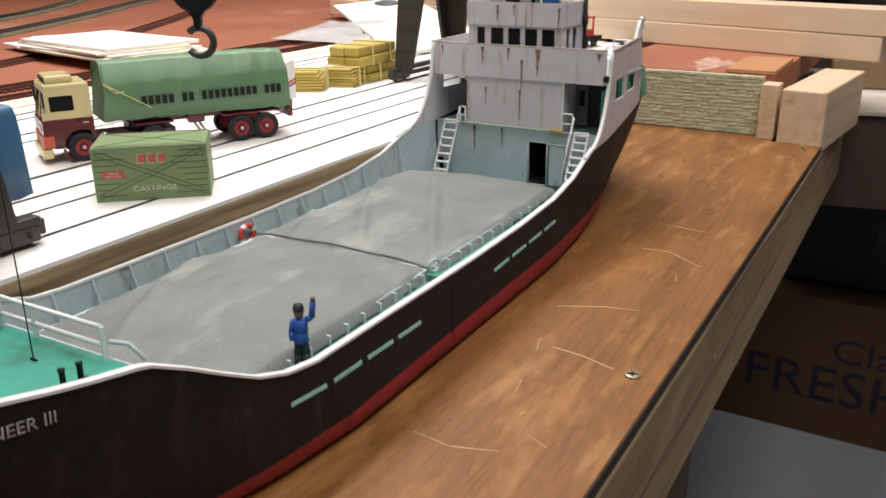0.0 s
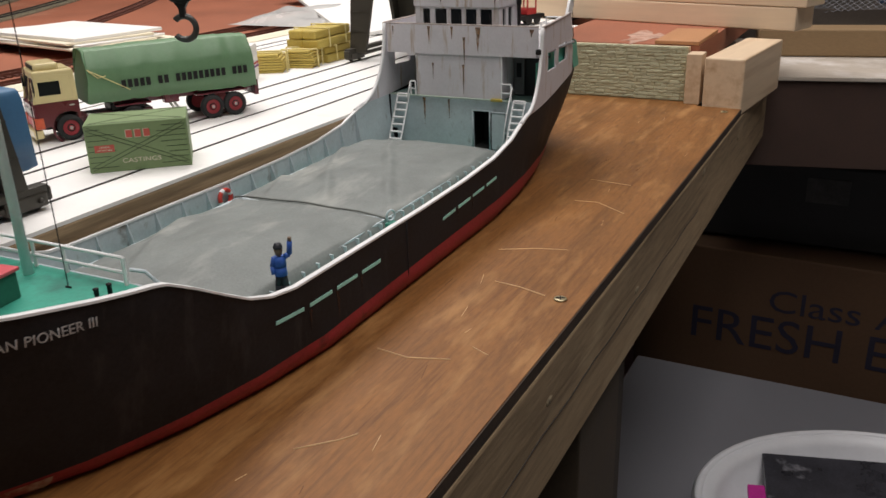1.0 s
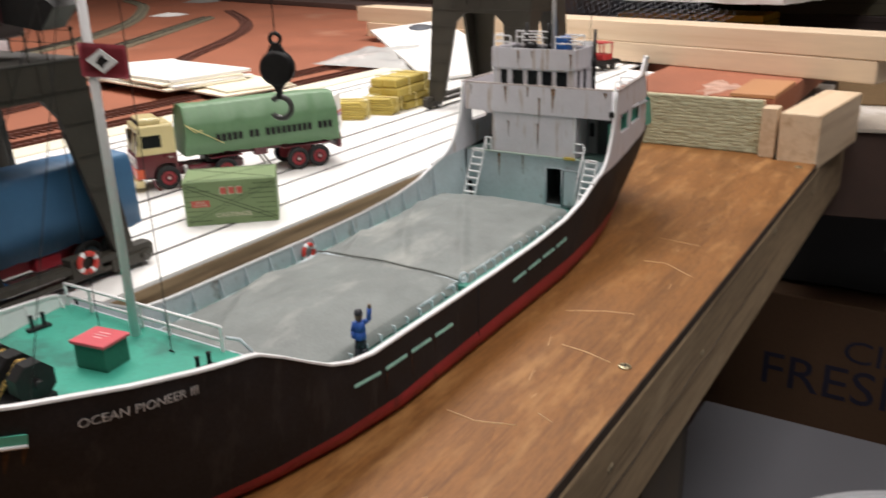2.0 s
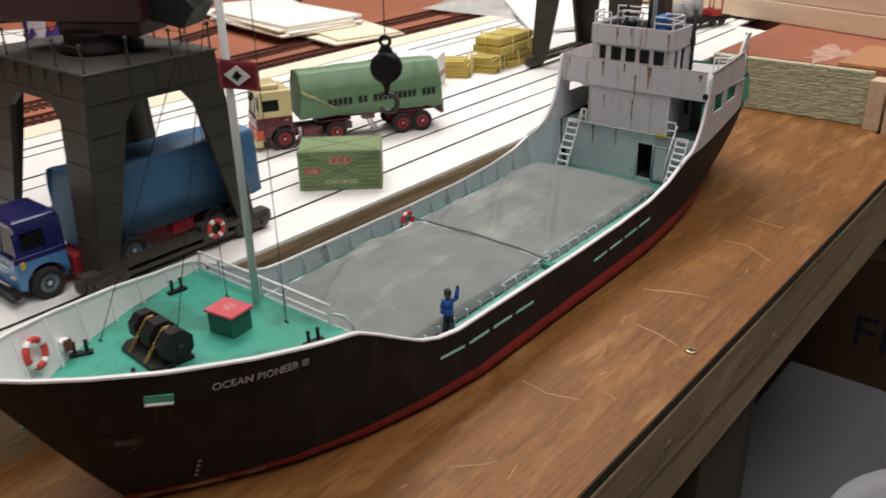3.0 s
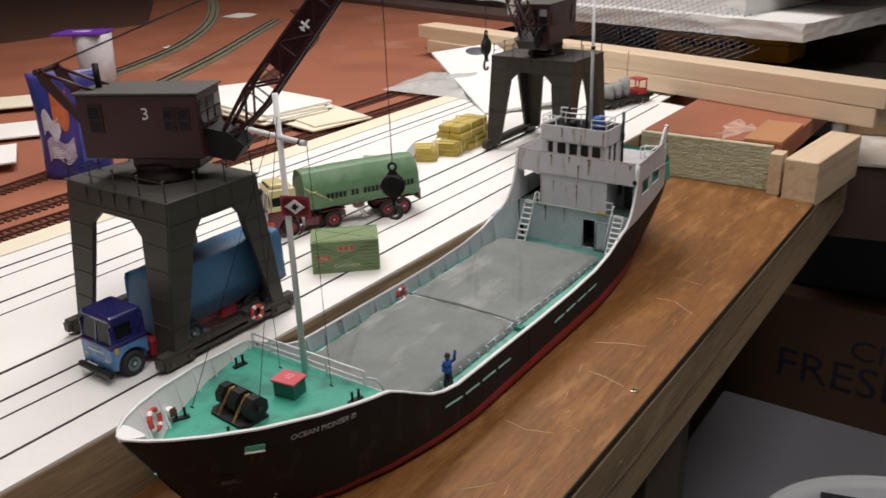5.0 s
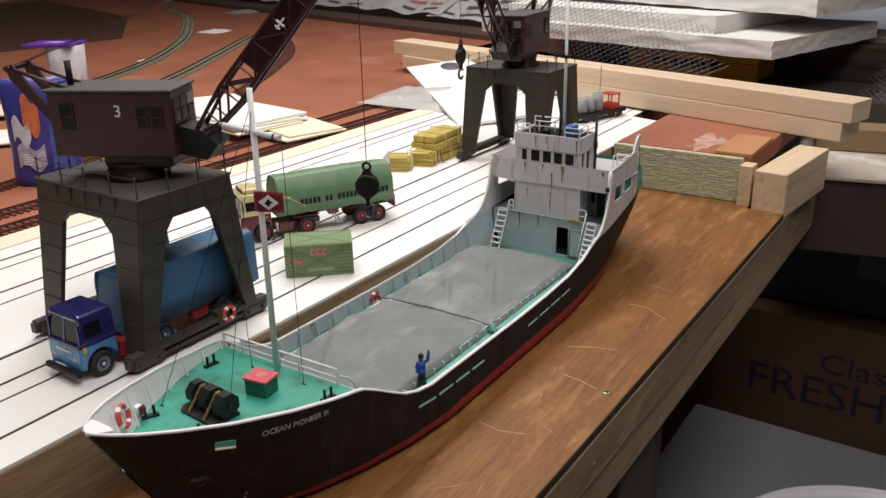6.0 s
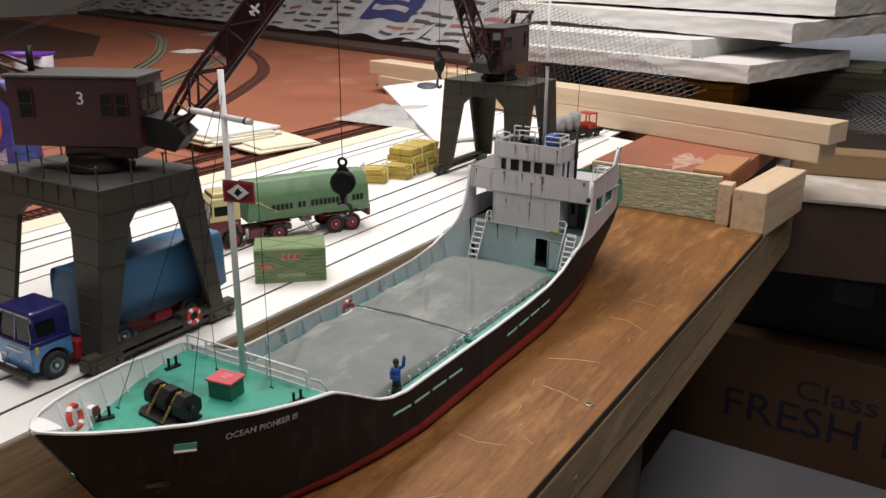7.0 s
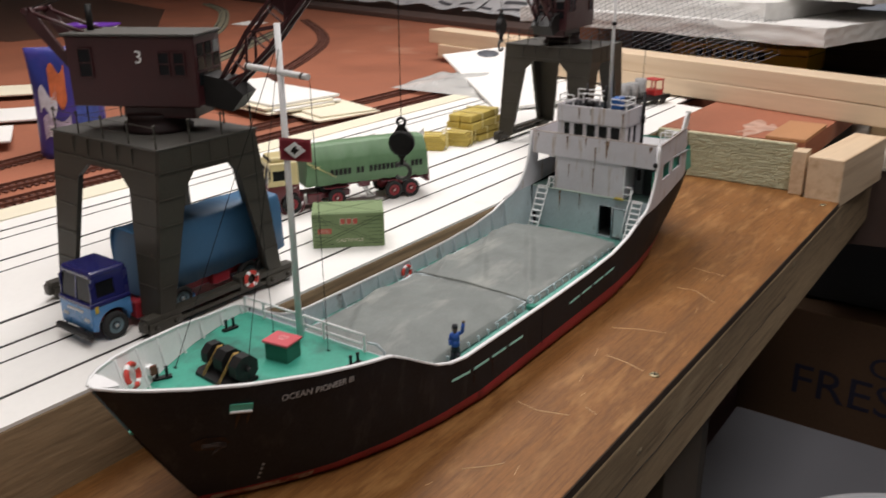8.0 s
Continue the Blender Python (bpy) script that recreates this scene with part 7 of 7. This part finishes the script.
mesh_sheet(pose(-0.430, 0.915, 0.155, 64, 12, -15), 0.52, 0.17, 0.0110, "grey wire mesh leaning against the foam slabs", 0.02, 0.00040)
mesh_sheet(pose(0.14, 1.00, 0.070, 40, 0, -6), 0.30, 0.12, 0.0095, "blue-grey wire mesh lying on the shelf", 0.02, 0.0006)
bm = rbox(-0.05, 0.05, -0.03, 0.03, 0, 0.045, 0.003)
solo("blue_packet", bm, mat("dull_blue_packet", (0.05, 0.08, 0.16), 0.6, var=0.3, scale=60), "dull blue packet on the shelf", "packet", m=pose(0.15, 1.06, 0.0446, 0, 0, -10))
pen = thing("paint_marker", "white marker pen with a red cap on the shelf", "pen", pose(0.020, 0.885, 0.0050, 0, 0, -60))
part("barrel", rod(bmesh.new(), (-0.030, 0, 0.0), (0.010, 0, 0.0), 0.0045, n=14), PLASTICWHITE, pen)
part("cap", rod(bmesh.new(), (0.010, 0, 0.0), (0.030, 0, 0.0), 0.0050, n=14), RED, pen)
roll = rod(bmesh.new(), (-0.35, 0, 0), (0.75, 0, 0), 0.060, n=40)
solo("cardboard_tube", roll, mat("blue_grey_tube", (0.36, 0.40, 0.47), 0.7, var=0.05), "long blue-grey roll lying behind the boxes", "tube", m=pose(0.10, 1.70, 0.105, 0, 0, -4))
# painted backscene
bm = bmesh.new(); box(bm, -3.2, 2.4, 2.62, 2.65, -0.1, 0.75)
bs = setting("backdrop", bm, mat("pale_sky_backscene", (0.46, 0.56, 0.62), 0.8, var=0.08, scale=2.5), "pale sky backscene board behind the layout", "backdrop")
bm = bmesh.new(); prism(bm, [(-3.2, 0.0)] + [(-3.2 + i * 0.2, 0.245 + 0.02 * math.sin(i * 1.3) + 0.012 * math.sin(i * 3.7)) for i in range(29)] + [(2.4, 0.0)], 2.612, 2.618, "y")
part("hill_strip", bm, mat("olive_hill_print", (0.20, 0.22, 0.10), 0.85, var=0.35, scale=14), bs)
rb = random.Random(21)
for i in range(34):
    x = -0.9 + i * 0.07 + rb.uniform(-0.02, 0.02)
    h = rb.uniform(0.16, 0.215)
    w = rb.uniform(0.02, 0.04)
    bm = bmesh.new(); prism(bm, [(x - w, 0.05), (x - w, h), (x, h + 0.018), (x + w, h), (x + w, 0.05)], 2.606, 2.610, "y")
    part("printed_house", bm, mat("printed_house_tone", (rb.uniform(0.12, 0.3), rb.uniform(0.10, 0.16), rb.uniform(0.08, 0.13)), 0.85, var=0.3, scale=40), bs)
bm = bmesh.new(); prism(bm, [(-0.02, 0.10), (-0.02, 0.36), (0.0, 0.345), (0.03, 0.345), (0.05, 0.36), (0.05, 0.10)], 2.600, 2.604, "y")
part("printed_tower", bm, mat("printed_church_tone", (0.22, 0.22, 0.24), 0.85, var=0.2, scale=30), bs)
for i in range(16):
    x, z, r_ = -0.8 + rb.uniform(0, 2.0), 0.235 + rb.uniform(-0.02, 0.015), rb.uniform(0.025, 0.05)
    bm = bmesh.new(); prism(bm, [(x + r_ * (1 + 0.25 * math.sin(5 * a + i)) * math.cos(a), z + 0.8 * r_ * (1 + 0.2 * math.sin(7 * a)) * math.sin(a)) for a in [2 * math.pi * k / 18 for k in range(18)]], 2.596, 2.599, "y")
    part("printed_tree", bm, mat("printed_tree_tone", (0.06, 0.10, 0.05), 0.9, var=0.4, scale=60), bs)

# ---- below the board edge ----
bm = rbox(-0.045, -0.006, 0.022, 0.100, -0.90, -0.0565, 0.001)
setting("trestle_leg", bm, mat("dark_brown_leg", (0.075, 0.055, 0.036), 0.8, var=0.2), "dark timber leg under the edge beam", "leg")
bm = rbox(-0.050, -0.012, 0.105, 0.135, -0.90, -0.0565, 0.001)
setting("trestle_leg", bm, DARKROOM, "dark timber leg under the edge beam", "leg")
carton = thing("egg_carton_box", "brown cardboard box with dark blue printed words", "cardboard box", pose(-0.20, 0.823, -0.62, 0, 0, -2))
part("carton", rbox(0, 0.80, 0, 0.36, 0, 0.345, 0.003), BOXBROWN, carton)
writing("printed_words", "Class A", 0.048, BOXINK, carton, pose(0.216, -0.0006, 0.262, 90, 0, 0), width=0.175)
writing("printed_words", "FRESH EGGS", 0.074, BOXINK, carton, pose(0.108, -0.0006, 0.200, 90, 0, 0), width=0.42)
bcrate = thing("black_crate", "black plastic crate on the cardboard box", "crate", pose(0, 0, 0))
BLACKPL = mat("black_crate_plastic", (0.012, 0.012, 0.014), 0.5, var=0.2)
part("crate_body", rbox(-0.15, 0.75, 0.86, 1.20, -0.270, -0.152, 0.004), BLACKPL, bcrate)
part("lid", rbox(-0.155, 0.755, 0.855, 1.205, -0.1515, -0.130, 0.004), BLACKPL, bcrate)
bm = bmesh.new(); box(bm, 0.045, 0.100, 0.8585, 0.8595, -0.205, -0.170)
solo("crate_label", bm, mat("faded_label_print", (0.07, 0.07, 0.07), 0.7, var=0.4, scale=60), "faded grey label on the black crate", "label")
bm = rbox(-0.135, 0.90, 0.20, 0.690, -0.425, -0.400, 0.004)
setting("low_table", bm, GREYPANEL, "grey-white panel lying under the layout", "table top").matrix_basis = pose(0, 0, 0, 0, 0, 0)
# cabinet colour includes the shadow of the boards above
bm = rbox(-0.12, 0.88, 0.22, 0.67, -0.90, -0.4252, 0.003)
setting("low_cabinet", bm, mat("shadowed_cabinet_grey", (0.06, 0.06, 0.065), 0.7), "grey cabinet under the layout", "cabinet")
basin = thing("washing_up_tub", "white plastic tub holding magazines", "tub", pose(0.178, 0.372, -0.3998, 0, 0, 18))
bm = bmesh.new()
PR = [(0.125, 0.0), (0.140, 0.004), (0.160, 0.052), (0.172, 0.054), (0.174, 0.058), (0.170, 0.062), (0.156, 0.062), (0.150, 0.054), (0.132, 0.008)]
lathe(bm, PR, Matrix.Diagonal((1.0, 0.78, 1, 1)), 48)
part("tub_shell", bm, PLASTICWHITE, basin)
bm = bmesh.new(); torus(bm, Matrix.Diagonal((1.0, 0.78, 1, 1)) @ Matrix.Translation((0, 0, 0.0605)), 0.168, 0.0045, n=64)
part("rim", bm, PLASTICWHITE, basin, "rolled white rim")
mag = thing("magazine", "glossy dark magazine with a pink edge lying in the tub", "magazine", pose(0.168, 0.385, -0.3610, 4, -3, 12))
part("cover", rbox(-0.095, 0.095, -0.070, 0.070, 0.012, 0.0180, 0.001), mat("dark_magazine_cover", (0.045, 0.045, 0.055), 0.3, var=0.5, scale=26, stain=(0.30, 0.30, 0.33), stain_at=0.58, stain_scale=22), mag)
part("pink_edge", rbox(-0.112, -0.096, -0.068, 0.020, 0.010, 0.0175, 0.001), mat("magenta_print", (0.55, 0.03, 0.30), 0.4), mag)
bm = rbox(-0.21, -0.165, 0.60, 0.80, -0.55, -0.33, 0.004)
solo("clutter_bag", bm, mat("dark_red_white_packet", (0.10, 0.05, 0.06), 0.5, var=0.5, scale=30, stain=(0.35, 0.32, 0.33), stain_at=0.6, stain_scale=18), "dark printed packet under the board", "packet")

# ---- marks on the plywood ----
SCRATCH = mat("pale_scratch", (0.62, 0.42, 0.22), 0.7, var=0.25)
for pts, r in (([(-0.050, 0.008), (-0.035, 0.006), (-0.020, 0.001)], 0.00035), ([(-0.066, 0.050), (-0.046, 0.060), (-0.030, 0.064)], 0.0003), ([(-0.055, 0.150), (-0.040, 0.152), (-0.018, 0.136)], 0.0003),
               ([(-0.068, -0.080), (-0.052, -0.082), (-0.034, -0.076)], 0.0003), ([(-0.056, -0.158), (-0.044, -0.146), (-0.040, -0.140)], 0.0003), ([(-0.030, -0.062), (-0.021, -0.066)], 0.00028), ([(-0.060, 0.200), (-0.030, 0.196)], 0.00025)):
    bm = bmesh.new()
    wire(bm, [(x, y, 0.00005) for x, y in pts], r, 5)
    part("scratch", bm, SCRATCH, ply)
rk = random.Random(8)
for i in range(60):
    x, y = rk.uniform(-0.20, -0.006), rk.uniform(-0.24, 0.45)
    ln = rk.uniform(0.002, 0.012)
    if x < -0.078:
        continue
    bm = bmesh.new(); rod(bm, (x, y, 0.00002), (x + ln * rk.uniform(-0.3, 0.3), y + ln, 0.00002), 0.00016, n=4)
    part("nick", bm, SCRATCH if i % 2 else mat("dark_nick", (0.09, 0.035, 0.012), 0.8), ply)
for sx, sy in ((-0.0117, 0.0), (-0.012, 0.452), (-0.0125, -0.44)):
    screw = part("screw", lathe(bmesh.new(), [(0.0033, 0.0), (0.0033, 0.0004), (0.0029, 0.0007), (0.0008, 0.0006)], pose(sx, sy, 0.0002), 18), mat("brass_screw", (0.42, 0.36, 0.22), 0.35, metal=0.6), ply, "countersunk brass screw")
    for a in (20, 110):
        bm = bmesh.new(); box(bm, -0.0022, 0.0022, -0.0003, 0.0003, 0.0007, 0.0010)
        bm.transform(pose(sx, sy, 0.0002, 0, 0, a))
        part("screw_slot", bm, BLACK, screw)
for y, z, r in ((0.2933, -0.0137, 0.004), (0.10, -0.034, 0.003), (0.46, -0.025, 0.0035), (-0.05, -0.026, 0.0028)):
    bm = bmesh.new(); lathe(bm, [(r, 0), (r * 0.8, 0.0004), (r * 0.2, 0.0006)], pose(0.0013, y, z, 0, 90, 0) @ Matrix.Diagonal((0.8, 1.6, 1, 1)), 14)
    part("knot", bm, mat("pale_knot", (0.30, 0.24, 0.15), 0.8, var=0.4, scale=300), edge_beam)
bm = bmesh.new(); wire(bm, [(0.0016, -0.3 + 0.02 * i, -0.040 + 0.0008 * math.sin(i * 1.7)) for i in range(30)], 0.0004, 4)
part("grain_crack", bm, DARKROOM, edge_beam)
